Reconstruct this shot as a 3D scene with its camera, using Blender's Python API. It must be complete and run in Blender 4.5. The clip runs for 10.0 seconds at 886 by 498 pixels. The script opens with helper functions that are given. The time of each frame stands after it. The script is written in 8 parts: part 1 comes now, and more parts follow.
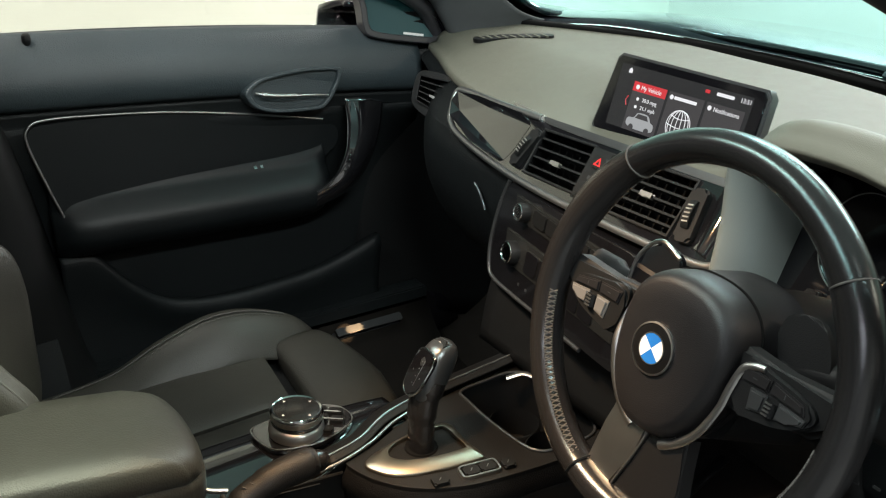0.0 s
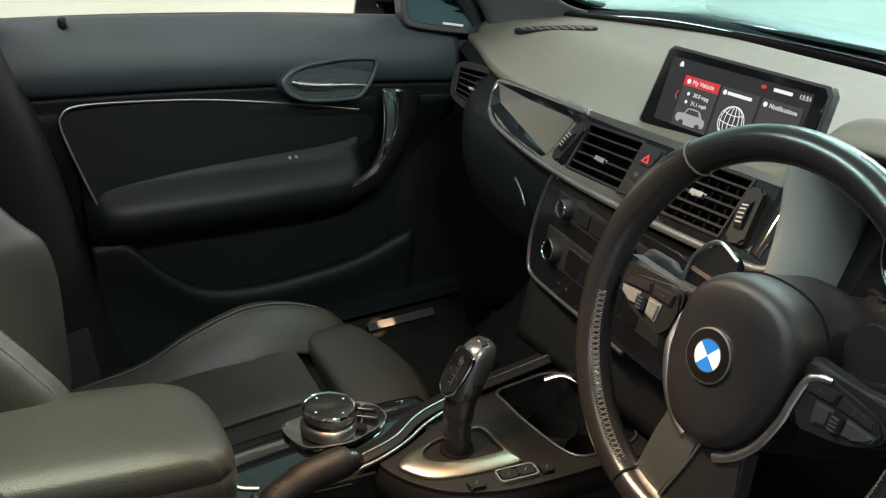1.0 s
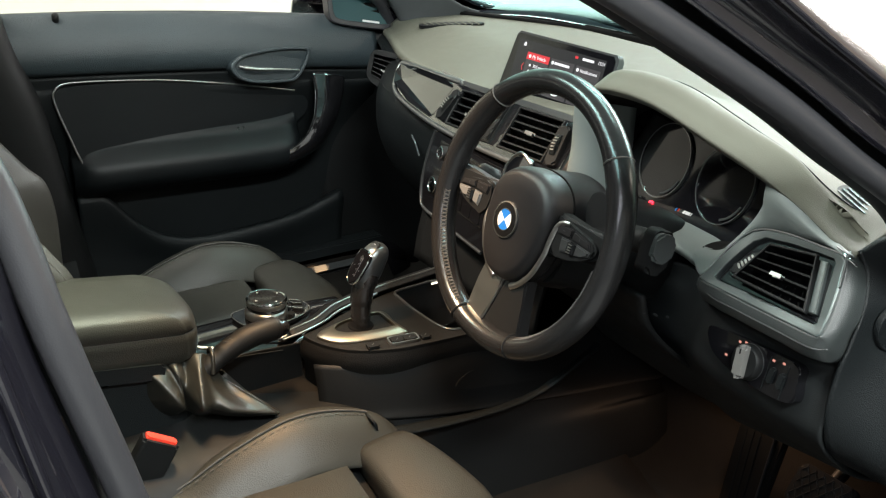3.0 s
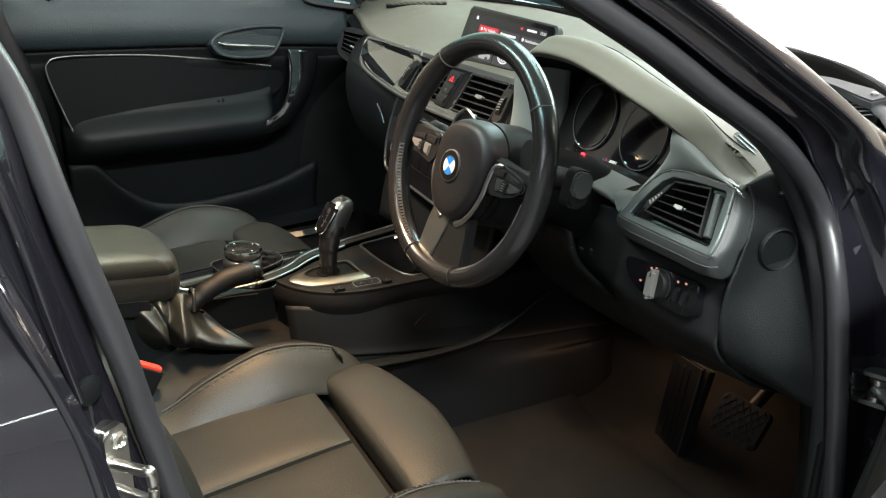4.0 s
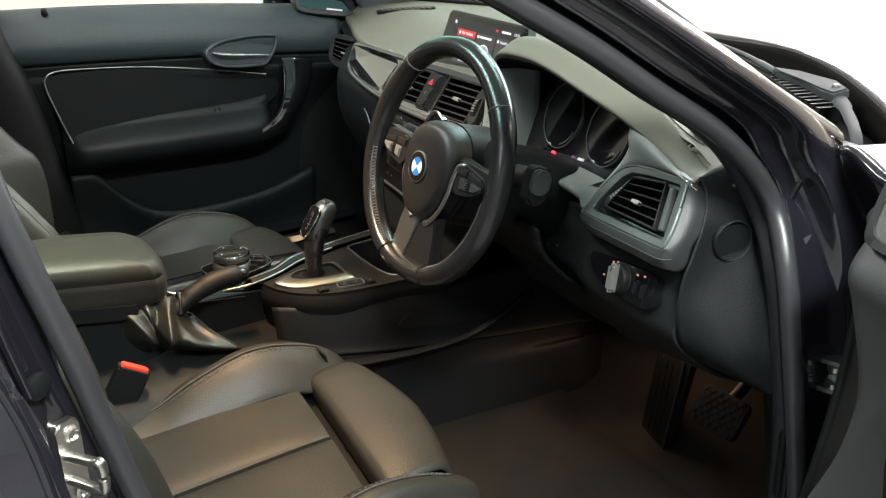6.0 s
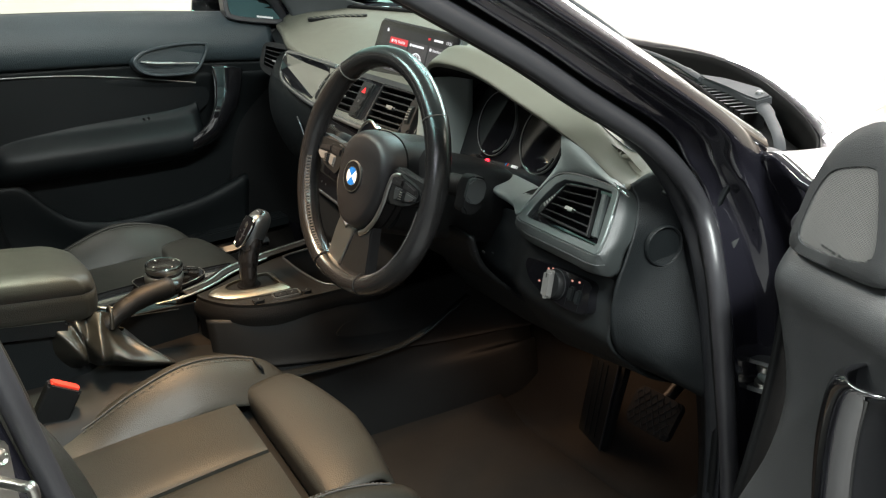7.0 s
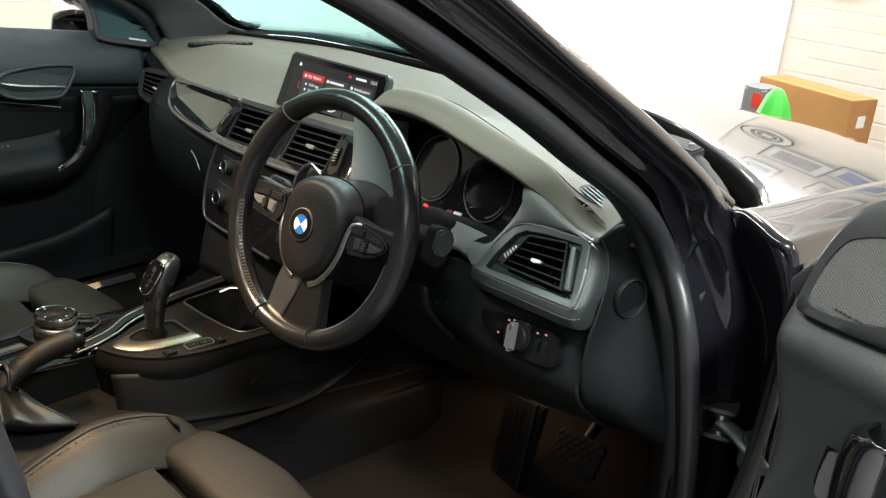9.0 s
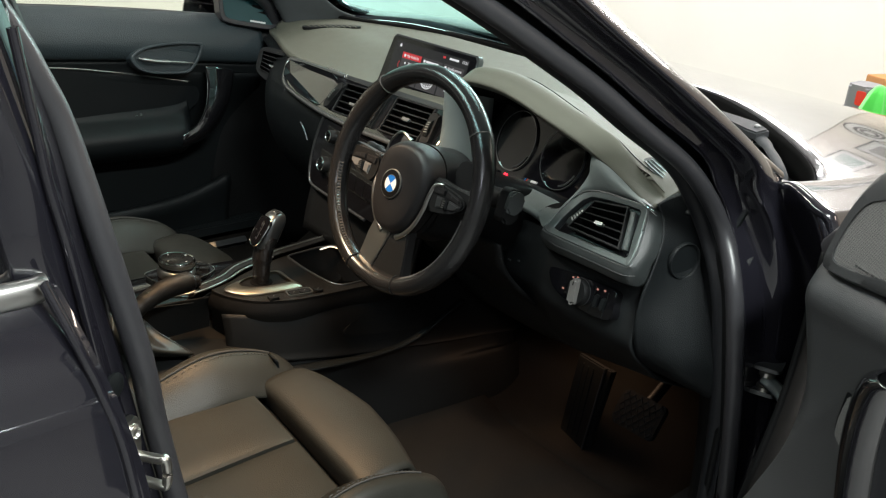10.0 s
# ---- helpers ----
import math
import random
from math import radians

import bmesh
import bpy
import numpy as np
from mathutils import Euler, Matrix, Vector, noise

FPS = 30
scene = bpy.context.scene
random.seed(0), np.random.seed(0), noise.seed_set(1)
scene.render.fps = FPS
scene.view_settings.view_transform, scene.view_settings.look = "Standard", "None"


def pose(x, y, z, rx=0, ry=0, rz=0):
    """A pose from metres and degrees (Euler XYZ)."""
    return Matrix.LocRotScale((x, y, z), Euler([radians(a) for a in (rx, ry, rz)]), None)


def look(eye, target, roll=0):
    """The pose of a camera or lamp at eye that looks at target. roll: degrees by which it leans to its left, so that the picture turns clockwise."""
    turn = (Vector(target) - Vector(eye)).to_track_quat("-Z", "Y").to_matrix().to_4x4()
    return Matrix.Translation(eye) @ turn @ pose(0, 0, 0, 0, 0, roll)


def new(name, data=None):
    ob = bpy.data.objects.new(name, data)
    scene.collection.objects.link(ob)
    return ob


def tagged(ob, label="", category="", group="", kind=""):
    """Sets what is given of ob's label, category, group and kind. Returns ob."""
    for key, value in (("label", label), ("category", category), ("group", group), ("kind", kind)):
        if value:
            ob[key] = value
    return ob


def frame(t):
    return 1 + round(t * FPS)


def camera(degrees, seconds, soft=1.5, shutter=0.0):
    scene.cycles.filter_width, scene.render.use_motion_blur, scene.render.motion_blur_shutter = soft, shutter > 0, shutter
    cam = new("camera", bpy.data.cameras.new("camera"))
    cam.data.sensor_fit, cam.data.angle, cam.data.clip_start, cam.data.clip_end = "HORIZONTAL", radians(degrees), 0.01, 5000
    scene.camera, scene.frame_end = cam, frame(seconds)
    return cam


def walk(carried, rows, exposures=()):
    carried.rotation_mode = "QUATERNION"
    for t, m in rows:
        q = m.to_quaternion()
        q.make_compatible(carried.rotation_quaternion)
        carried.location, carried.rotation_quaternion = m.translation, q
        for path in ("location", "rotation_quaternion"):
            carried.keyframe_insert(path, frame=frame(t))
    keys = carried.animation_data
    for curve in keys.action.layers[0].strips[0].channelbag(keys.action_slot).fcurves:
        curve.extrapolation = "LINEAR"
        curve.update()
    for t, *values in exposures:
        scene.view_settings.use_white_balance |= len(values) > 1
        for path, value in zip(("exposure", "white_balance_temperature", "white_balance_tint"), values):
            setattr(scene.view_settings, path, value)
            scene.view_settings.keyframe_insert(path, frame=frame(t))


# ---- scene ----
cam = camera(50.2, 10.0, soft=1.2)
PATH = [
    (0, (-0.526, -0.864, 1.27), (0.45, 0.682, 0.46), 0.4),
    (0.5, (-0.525, -0.823, 1.259), (0.41, 0.746, 0.443), 0.5),
    (1, (-0.523, -0.827, 1.258), (0.403, 0.743, 0.435), 0.9),
    (1.5, (-0.53, -0.886, 1.262), (0.402, 0.683, 0.443), 1.2),
    (2, (-0.554, -1.026, 1.275), (0.395, 0.539, 0.467), 1.4),
    (2.2, (-0.576, -1.083, 1.284), (0.392, 0.47, 0.478), 1.6),
    (3.3, (-0.713, -1.301, 1.3), (0.303, 0.229, 0.509), 1.1),
    (3.5, (-0.74, -1.345, 1.298), (0.285, 0.173, 0.495), 1.2),
    (4, (-0.72, -1.42, 1.297), (0.304, 0.099, 0.496), 1.4),
    (4.5, (-0.683, -1.471, 1.301), (0.324, 0.062, 0.502), 1.0),
    (5, (-0.677, -1.493, 1.309), (0.3, 0.06, 0.514), 0.4),
    (6.3, (-0.656, -1.5, 1.303), (0.321, 0.054, 0.508), -1.0),
    (6.5, (-0.653, -1.503, 1.302), (0.342, 0.04, 0.51), -0.9),
    (7, (-0.664, -1.496, 1.312), (0.421, -0.011, 0.524), 0.0),
    (7.5, (-0.716, -1.422, 1.312), (0.487, -0.028, 0.532), 1.4),
    (8, (-0.786, -1.347, 1.307), (0.505, -0.03, 0.534), 2.8),
    (8.5, (-0.789, -1.313, 1.314), (0.583, -0.066, 0.563), 4.1),
    (9, (-0.795, -1.306, 1.332), (0.617, -0.096, 0.594), 4.9),
    (9.5, (-0.848, -1.333, 1.328), (0.543, -0.102, 0.588), 5.2),
    (10, (-0.876, -1.449, 1.341), (0.375, -0.088, 0.577), 4.9),
]
walk(cam, [(t, look(eye, target, roll)) for t, eye, target, roll in PATH], ((0.0, 0.05), (1.0, 0.08), (2.0, 0.28), (3.5, 0.42), (5.0, 0.42), (7.5, 0.32), (9.0, 0.05), (10.0, -0.22)))


# ---- world, sun, lamps, exposure ----
world = bpy.data.worlds.new("world")
scene.world = world
world.use_nodes = True
world.node_tree.nodes["Background"].inputs[0].default_value = (0.75, 0.85, 0.9, 1)
world.node_tree.nodes["Background"].inputs[1].default_value = 0.15


def lamp(name, kind, m, energy, color, size=0.1, size_y=None, spread=None):
    data = bpy.data.lights.new(name, kind)
    data.energy, data.color = energy, color
    if kind == "AREA":
        data.size = size
        if size_y:
            data.shape, data.size_y = "RECTANGLE", size_y
        if spread:
            data.spread = radians(spread)
    elif kind == "SPOT":
        data.shadow_soft_size, data.spot_size, data.spot_blend = size, radians(spread or 90), 0.6
    else:
        data.shadow_soft_size = size
    ob = new(name, data)
    ob.matrix_world = m
    return ob


# unseen fill lamps added at ceiling height, tinted to balance the brightness
for lx, ly, power, tint in ((2.9, 1.6, 105, (1.03, 1.0, 1.02)), (-1.0, 0.9, 75, (1.04, 0.99, 0.90)), (1.5, 0.3, 40, (0.95, 1.0, 0.92)), (-1.5, -0.3, 50, (0.92, 1.0, 0.98)), (2.5, -3.2, 50, (1.0, 0.82, 0.68)), (-2.6, -2.8, 45, (0.90, 0.96, 1.06))):
    lamp("ceiling_fill", "AREA", pose(lx, ly, 2.92, 0, 0, 90), power, tint, 1.5, 0.3)
# Extra fill over the open door side, with no known fitting behind it.
lamp("ceiling_fill", "AREA", pose(-0.5, -2.35, 2.92), 165, (0.94, 1.0, 0.97), 1.3, 0.3, spread=150)
# Added low front fill, out of view, for the backrests and armrest.
lamp("front_fill", "AREA", look((3.18, 0.25, 2.15), (-0.6, 0.1, 0.7)), 95, (1.05, 1.0, 0.97), 1.8, 0.25)
# the car's warm courtesy lamps: roof console and both footwells
lamp("roof_spot", "SPOT", look((-0.22, -0.12, 1.30), (-0.22, -0.34, 0.45)), 25, (1.0, 0.64, 0.34), 0.02, spread=60)
# Greenish helper spot added to brighten the armrest, not a courtesy lamp.
lamp("roof_spot", "SPOT", look((-0.30, 0.0, 1.30), (-0.54, 0.11, 0.66)), 38, (0.95, 1.0, 0.74), 0.05, spread=54)
lamp("roof_spot", "SPOT", look((-0.22, -0.02, 1.30), (0.0, -0.14, 0.70)), 26, (1.0, 0.60, 0.30), 0.02, spread=66)
lamp("footwell_lamp", "SPOT", look((0.34, 0.47, 0.53), (0.222, 0.674, 0.334)), 34.0, (1.0, 0.64, 0.34), 0.003, spread=7.5)
lamp("footwell_lamp", "SPOT", look((0.50, -0.40, 0.53), (0.40, -0.45, 0.25)), 1.6, (1.0, 0.62, 0.38), 0.02, spread=150)


# ---- materials ----
def mat(name, color, rough=0.5, metal=0.0, grain=0.0, scale=400.0, vary=0.12, vscale=9.0, coat=0.0, kind="noise", spec=0.5, color2=None, sheen=0.0, rvary=0.12, coat_ior=1.5):
    m = bpy.data.materials.new(name)
    m.use_nodes = True
    nt = m.node_tree
    b = nt.nodes["Principled BSDF"]
    b.inputs["Metallic"].default_value = metal
    b.inputs["Roughness"].default_value = rough
    b.inputs["Coat Weight"].default_value = coat
    b.inputs["Coat Roughness"].default_value = 0.04
    b.inputs["Coat IOR"].default_value = coat_ior
    b.inputs["Specular IOR Level"].default_value = spec
    b.inputs["Sheen Weight"].default_value = sheen
    co = nt.nodes.new("ShaderNodeTexCoord")
    big = nt.nodes.new("ShaderNodeTexNoise")
    big.inputs["Scale"].default_value, big.inputs["Detail"].default_value = vscale, 5
    nt.links.new(co.outputs["Object"], big.inputs["Vector"])
    ramp = nt.nodes.new("ShaderNodeMix")
    ramp.data_type = "RGBA"
    c2 = color2 or tuple(min(1, c * (1 + 2 * vary)) for c in color)
    c1 = tuple(c * (1 - vary) for c in color)
    ramp.inputs[6].default_value, ramp.inputs[7].default_value = (*c1, 1), (*c2, 1)
    nt.links.new(big.outputs["Fac"], ramp.inputs[0])
    nt.links.new(ramp.outputs[2], b.inputs["Base Color"])
    rr = nt.nodes.new("ShaderNodeMapRange")
    rr.inputs["To Min"].default_value, rr.inputs["To Max"].default_value = max(0.0, rough * (1 - rvary)), min(1, rough * (1 + rvary))
    big2 = nt.nodes.new("ShaderNodeTexNoise")
    big2.inputs["Scale"].default_value, big2.inputs["Detail"].default_value = vscale * 5.3, 4
    nt.links.new(co.outputs["Object"], big2.inputs["Vector"])
    nt.links.new(big2.outputs["Fac"], rr.inputs["Value"])
    nt.links.new(rr.outputs["Result"], b.inputs["Roughness"])
    if grain:
        tex = nt.nodes.new("ShaderNodeTexVoronoi" if kind == "voronoi" else "ShaderNodeTexNoise")
        tex.inputs["Scale"].default_value = scale
        nt.links.new(co.outputs["Object"], tex.inputs["Vector"])
        bump = nt.nodes.new("ShaderNodeBump")
        bump.inputs["Strength"].default_value, bump.inputs["Distance"].default_value = grain, 0.001
        nt.links.new(tex.outputs["Distance" if kind == "voronoi" else "Fac"], bump.inputs["Height"])
        nt.links.new(bump.outputs["Normal"], b.inputs["Normal"])
    return m


def glow(name, color, strength):
    m = bpy.data.materials.new(name)
    m.use_nodes = True
    b = m.node_tree.nodes["Principled BSDF"]
    b.inputs["Base Color"].default_value = (0.01, 0.01, 0.01, 1)
    b.inputs["Emission Color"].default_value = (*color, 1)
    b.inputs["Emission Strength"].default_value = strength
    b.inputs["Roughness"].default_value = 0.25
    return m


def glass(name, tint, gloss=0.08):
    """Thin pane: lets light through with a tint, and mirrors a little."""
    m = bpy.data.materials.new(name)
    m.use_nodes = True
    nt = m.node_tree
    nt.nodes.remove(nt.nodes["Principled BSDF"])
    tr = nt.nodes.new("ShaderNodeBsdfTransparent")
    tr.inputs[0].default_value = (*tint, 1)
    gl = nt.nodes.new("ShaderNodeBsdfGlossy")
    gl.inputs["Roughness"].default_value = 0.02
    mx = nt.nodes.new("ShaderNodeMixShader")
    mx.inputs[0].default_value = gloss
    nt.links.new(tr.outputs[0], mx.inputs[1])
    nt.links.new(gl.outputs[0], mx.inputs[2])
    nt.links.new(mx.outputs[0], nt.nodes["Material Output"].inputs[0])
    return m


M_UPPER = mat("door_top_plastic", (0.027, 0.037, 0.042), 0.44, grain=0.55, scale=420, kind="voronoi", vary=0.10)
M_KNEE = mat("knee_panel_plastic", (0.0085, 0.010, 0.0105), 0.46, spec=0.3, grain=0.25, scale=1100, kind="voronoi", vary=0.06)
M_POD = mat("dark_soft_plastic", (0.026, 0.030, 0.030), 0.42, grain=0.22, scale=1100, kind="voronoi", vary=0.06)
M_SILVERP = mat("silver_painted_plastic", (0.15, 0.147, 0.14), 0.34, 0.3, grain=0.04, scale=900, vary=0.05)
# Raised base tone: light falling on the door's ledge is put into the colour.
M_DOORT = mat("door_panel_plastic_lit", (0.045, 0.047, 0.048), 0.42, grain=0.3, scale=1000, kind="voronoi", vary=0.10, vscale=14)
# Dash plastic with windscreen light put into its paler olive base.
M_PAD = mat("soft_dash_plastic_lit", (0.085, 0.085, 0.068), 0.55, spec=0.2, grain=0.22, scale=1100, kind="voronoi", vary=0.06)
# Paler, cooler copy of the pad plastic, with door-side light in its colour.
M_SIDE = mat("soft_plastic_side_lit", (0.135, 0.156, 0.150), 0.48, grain=0.22, scale=1100, kind="voronoi", vary=0.06)
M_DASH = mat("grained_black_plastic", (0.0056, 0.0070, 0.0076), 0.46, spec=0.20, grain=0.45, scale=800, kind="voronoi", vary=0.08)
M_CONS = mat("console_plastic", (0.0055, 0.0052, 0.0048), 0.50, spec=0.22, grain=0.45, scale=800, kind="voronoi", vary=0.08)
# Satin silver with the warm lamp's golden reflection mixed into its colour.
M_GATE = mat("satin_silver_warm_lit", (0.26, 0.235, 0.19), 0.36, 1.0, grain=0.06, scale=900, vary=0.05)
M_DARK = mat("matt_black_plastic", (0.0045, 0.0050, 0.0053), 0.55, spec=0.22, grain=0.25, scale=900, vary=0.1)
M_GLOSS = mat("gloss_black_trim", (0.006, 0.006, 0.007), 0.06, coat=1.0, spec=0.9, vary=0.05, rvary=0.3, coat_ior=1.9)
M_SATIN = mat("satin_silver", (0.42, 0.42, 0.41), 0.34, 1.0, grain=0.06, scale=900, vary=0.05)
M_GREYTRIM = mat("dark_satin_trim", (0.10, 0.105, 0.108), 0.30, 0.8, grain=0.06, scale=900, vary=0.05)
M_STRIP = mat("satin_trim_strip", (0.22, 0.225, 0.225), 0.32, 0.9, grain=0.06, scale=900, vary=0.05)
M_CHROME = mat("chrome", (0.75, 0.75, 0.74), 0.10, 1.0, vary=0.03)
M_LEATHER = mat("black_nappa_leather", (0.0215, 0.0210, 0.0175), 0.46, grain=0.30, scale=520, kind="voronoi", vary=0.18, vscale=14, spec=0.34)
M_RIM = mat("worn_wheel_leather", (0.009, 0.0088, 0.009), 0.23, grain=0.06, scale=1200, kind="voronoi", vary=0.12, vscale=12)
M_BAG = mat("airbag_vinyl", (0.0085, 0.0082, 0.0088), 0.42, grain=0.18, scale=1300, kind="voronoi", vary=0.06, spec=0.4)
M_SEAM = mat("stitching_thread", (0.05, 0.048, 0.045), 0.8, grain=0.4, scale=1500, vary=0.1)
M_CARPET = mat("velour_carpet", (0.0052, 0.0043, 0.0036), 0.95, grain=1.0, scale=1300, vary=0.5, vscale=6, color2=(0.0120, 0.0102, 0.0082), sheen=0.0, spec=0.15)
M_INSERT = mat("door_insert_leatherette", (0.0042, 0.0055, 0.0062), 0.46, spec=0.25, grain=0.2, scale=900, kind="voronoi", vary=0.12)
M_GRIP = mat("handbrake_leather", (0.012, 0.0115, 0.009), 0.40, grain=0.12, scale=900, kind="voronoi", vary=0.15)
# Darkest, dullest black of the set.
M_VOID = mat("deep_black_plastic", (0.004, 0.004, 0.004), 0.9, spec=0.1, vary=0.1)
M_HB = mat("dark_grip_leather", (0.005, 0.005, 0.005), 0.5, grain=0.3, scale=900, kind="voronoi", vary=0.15, spec=0.3)
M_RUBBER = mat("door_seal_rubber", (0.028, 0.028, 0.031), 0.36, grain=0.12, scale=700, vary=0.1)
M_FLAP = mat("matt_seal_lip", (0.012, 0.013, 0.015), 0.5, grain=0.15, scale=700, vary=0.1, spec=0.3)
M_PAINT = mat("black_car_paint", (0.0085, 0.0082, 0.0115), 0.25, coat=1.0, spec=0.15, vary=0.1, rvary=0.2, coat_ior=1.65)
M_STEEL = mat("zinc_plated_steel", (0.55, 0.54, 0.5), 0.3, 1.0, grain=0.1, scale=300, vary=0.15, vscale=60)
M_RED = mat("red_plastic", (0.65, 0.04, 0.02), 0.4, vary=0.08)
M_BLUE = mat("blue_enamel", (0.02, 0.16, 0.50), 0.2, coat=0.5, vary=0.03)
M_WHITE = mat("white_enamel", (0.8, 0.8, 0.78), 0.25, coat=0.4, vary=0.03)
M_MARK = mat("printed_white_marking", (0.6, 0.6, 0.6), 0.5, vary=0.03)
M_HEAD = mat("headliner_cloth", (0.10, 0.10, 0.10), 0.95, grain=0.5, scale=1200, vary=0.1)
M_PILLAR = mat("pillar_cloth", (0.05, 0.055, 0.058), 0.85, grain=0.5, scale=1200, vary=0.1)
M_MESH = mat("speaker_mesh_metal", (0.30, 0.30, 0.29), 0.45, 0.2, vary=0.08)
M_FRAME = mat("grey_vent_frame", (0.060, 0.071, 0.070), 0.30, 0.2, grain=0.05, scale=900, vary=0.05)
M_WALL = mat("painted_plaster", (0.78, 0.76, 0.68), 0.85, grain=0.3, scale=60, vary=0.04, vscale=2.0)
M_WALLF = mat("white_plaster", (0.80, 0.79, 0.74), 0.85, grain=0.3, scale=60, vary=0.04, vscale=2.0)
M_BRICK = mat("painted_brick", (0.74, 0.68, 0.60), 0.8, grain=0.6, scale=90, vary=0.06, vscale=5.0)
M_SHUTTER = mat("grey_painted_block", (0.22, 0.22, 0.22), 0.8, grain=0.5, scale=70, vary=0.1, vscale=3.0)
M_MORTAR = mat("painted_mortar", (0.74, 0.68, 0.60), 0.9, grain=0.6, scale=120, vary=0.08)
M_FLOOR = mat("sealed_concrete", (0.14, 0.137, 0.134), 0.5, grain=0.5, scale=80, vary=0.18, vscale=2.5)
M_CEIL = mat("ceiling_paint", (0.36, 0.36, 0.35), 0.9, vary=0.04, vscale=1.5)
M_CARD = mat("cardboard", (0.42, 0.20, 0.07), 0.85, grain=0.3, scale=200, vary=0.08)
M_GREEN = mat("green_microfibre", (0.06, 0.50, 0.06), 0.95, grain=1.0, scale=600, vary=0.15, sheen=0.4)
M_WS = glass("windscreen_glass", (0.50, 0.90, 0.91), 0.05)
M_SIDEGLASS = glass("side_glass", (0.92, 0.95, 0.92), 0.06)
M_BLACKGLASS = mat("smoked_display_glass", (0.004, 0.004, 0.005), 0.08, coat=0.5, vary=0.02)
M_TEAL = mat("tinted_corner_glass", (0.03, 0.06, 0.065), 0.06, coat=0.6, vary=0.05)
M_GAUGE = mat("gauge_face", (0.012, 0.013, 0.013), 0.22, vary=0.05)
M_WIPER = mat("grey_wiper_paint", (0.035, 0.037, 0.04), 0.7, spec=0.15, grain=0.1, scale=600, vary=0.06)


# ---- building blocks ----
def thing(name, label, category, at=(0, 0, 0), group="", kind=""):
    ob = new(name)
    ob.empty_display_size = 0.05
    ob.matrix_world = pose(*at)
    return tagged(ob, label, category, group, kind)


def part(name, bm, material, parent, label="", solid=0.0, bevel=0.0, smooth=True, sub=0, kind="", offset=-1.0):
    bmesh.ops.recalc_face_normals(bm, faces=bm.faces)
    me = bpy.data.meshes.new(name)
    bm.to_mesh(me)
    bm.free()
    me.materials.append(material)
    me.shade_smooth() if smooth else me.shade_flat()
    ob = new(name, me)
    if parent is not None:
        ob.parent = parent
        inv = Matrix.Identity(4) if parent.parent else parent.matrix_basis.inverted()
        ob.matrix_parent_inverse = inv
    if solid:
        mod = ob.modifiers.new("thickness", "SOLIDIFY")
        mod.thickness, mod.offset = solid, offset
    if bevel:
        mod = ob.modifiers.new("edge", "BEVEL")
        mod.width, mod.segments, mod.limit_method, mod.angle_limit = bevel, 2, "ANGLE", radians(40)
    if sub:
        mod = ob.modifiers.new("round", "SUBSURF")
        mod.levels = mod.render_levels = sub
    if smooth and not sub:
        me.set_sharp_from_angle(angle=radians(50))
    if label or kind:
        tagged(ob, label, kind=kind)
    return ob


def crv(pts, n, closed=False):
    """n points of a smooth curve through pts."""
    p = [Vector(q) for q in pts]
    k = len(p)
    out = []
    for i in range(n):
        s = i / n * k if closed else i / (n - 1) * (k - 1)
        j = min(int(s), k - 1 if closed else k - 2)
        f = s - j
        if closed:
            a, b, c, d = p[(j - 1) % k], p[j % k], p[(j + 1) % k], p[(j + 2) % k]
        else:
            b, c = p[j], p[j + 1]
            a = p[j - 1] if j > 0 else b + (b - c)
            d = p[j + 2] if j + 2 < k else c + (c - b)
        out.append(0.5 * ((2 * b) + (c - a) * f + (2 * a - 5 * b + 4 * c - d) * f * f + (3 * b - a - 3 * c + d) * f ** 3))
    return out


def quads(bm, rows, loop_v=False, loop_u=False):
    vs = [[bm.verts.new(q) for q in row] for row in rows]
    nu, nv = len(vs), len(vs[0])
    for i in range(nu if loop_u else nu - 1):
        for j in range(nv if loop_v else nv - 1):
            bm.faces.new((vs[i][j], vs[(i + 1) % nu][j], vs[(i + 1) % nu][(j + 1) % nv], vs[i][(j + 1) % nv]))
    return vs


def skin(sections, nu=24, nv=16, bm=None):
    """Smooth sheet through rows of points."""
    bm = bm or bmesh.new()
    rows = [crv(s, nv) for s in sections]
    cols = [crv([r[j] for r in rows], nu) for j in range(nv)]
    quads(bm, [[cols[j][i] for j in range(nv)] for i in range(nu)])
    return bm


def tube(pts, r, n=10, closed=False, bm=None, flat=1.0, up=(0, 0, 1), smooth=0):
    """Round bar along pts; r a number or one per point; flat squeezes it along up."""
    bm = bm or bmesh.new()
    p = [Vector(q) for q in pts]
    rs = list(r) if isinstance(r, (list, tuple)) else [r] * len(p)
    if smooth:
        rs = [rs[min(len(rs) - 1, int(i / (smooth - 1) * (len(rs) - 1) + 0.5))] for i in range(smooth)] if not closed else [rs[0]] * smooth
        p = crv(p, smooth, closed)
    rows = []
    for i, q in enumerate(p):
        a, b = (p[i - 1], p[(i + 1) % len(p)]) if closed else (p[max(i - 1, 0)], p[min(i + 1, len(p) - 1)])
        d = (b - a).normalized()
        s = d.cross(Vector(up))
        s = s.normalized() if s.length > 1e-4 else d.orthogonal().normalized()
        w = s.cross(d)
        rows.append([q + rs[i] * (math.cos(t) * s + flat * math.sin(t) * w) for t in [2 * math.pi * k / n for k in range(n)]])
    vs = quads(bm, rows, loop_v=True, loop_u=closed)
    if not closed:
        bm.faces.new(vs[0])
        bm.faces.new(vs[-1])
    return bm


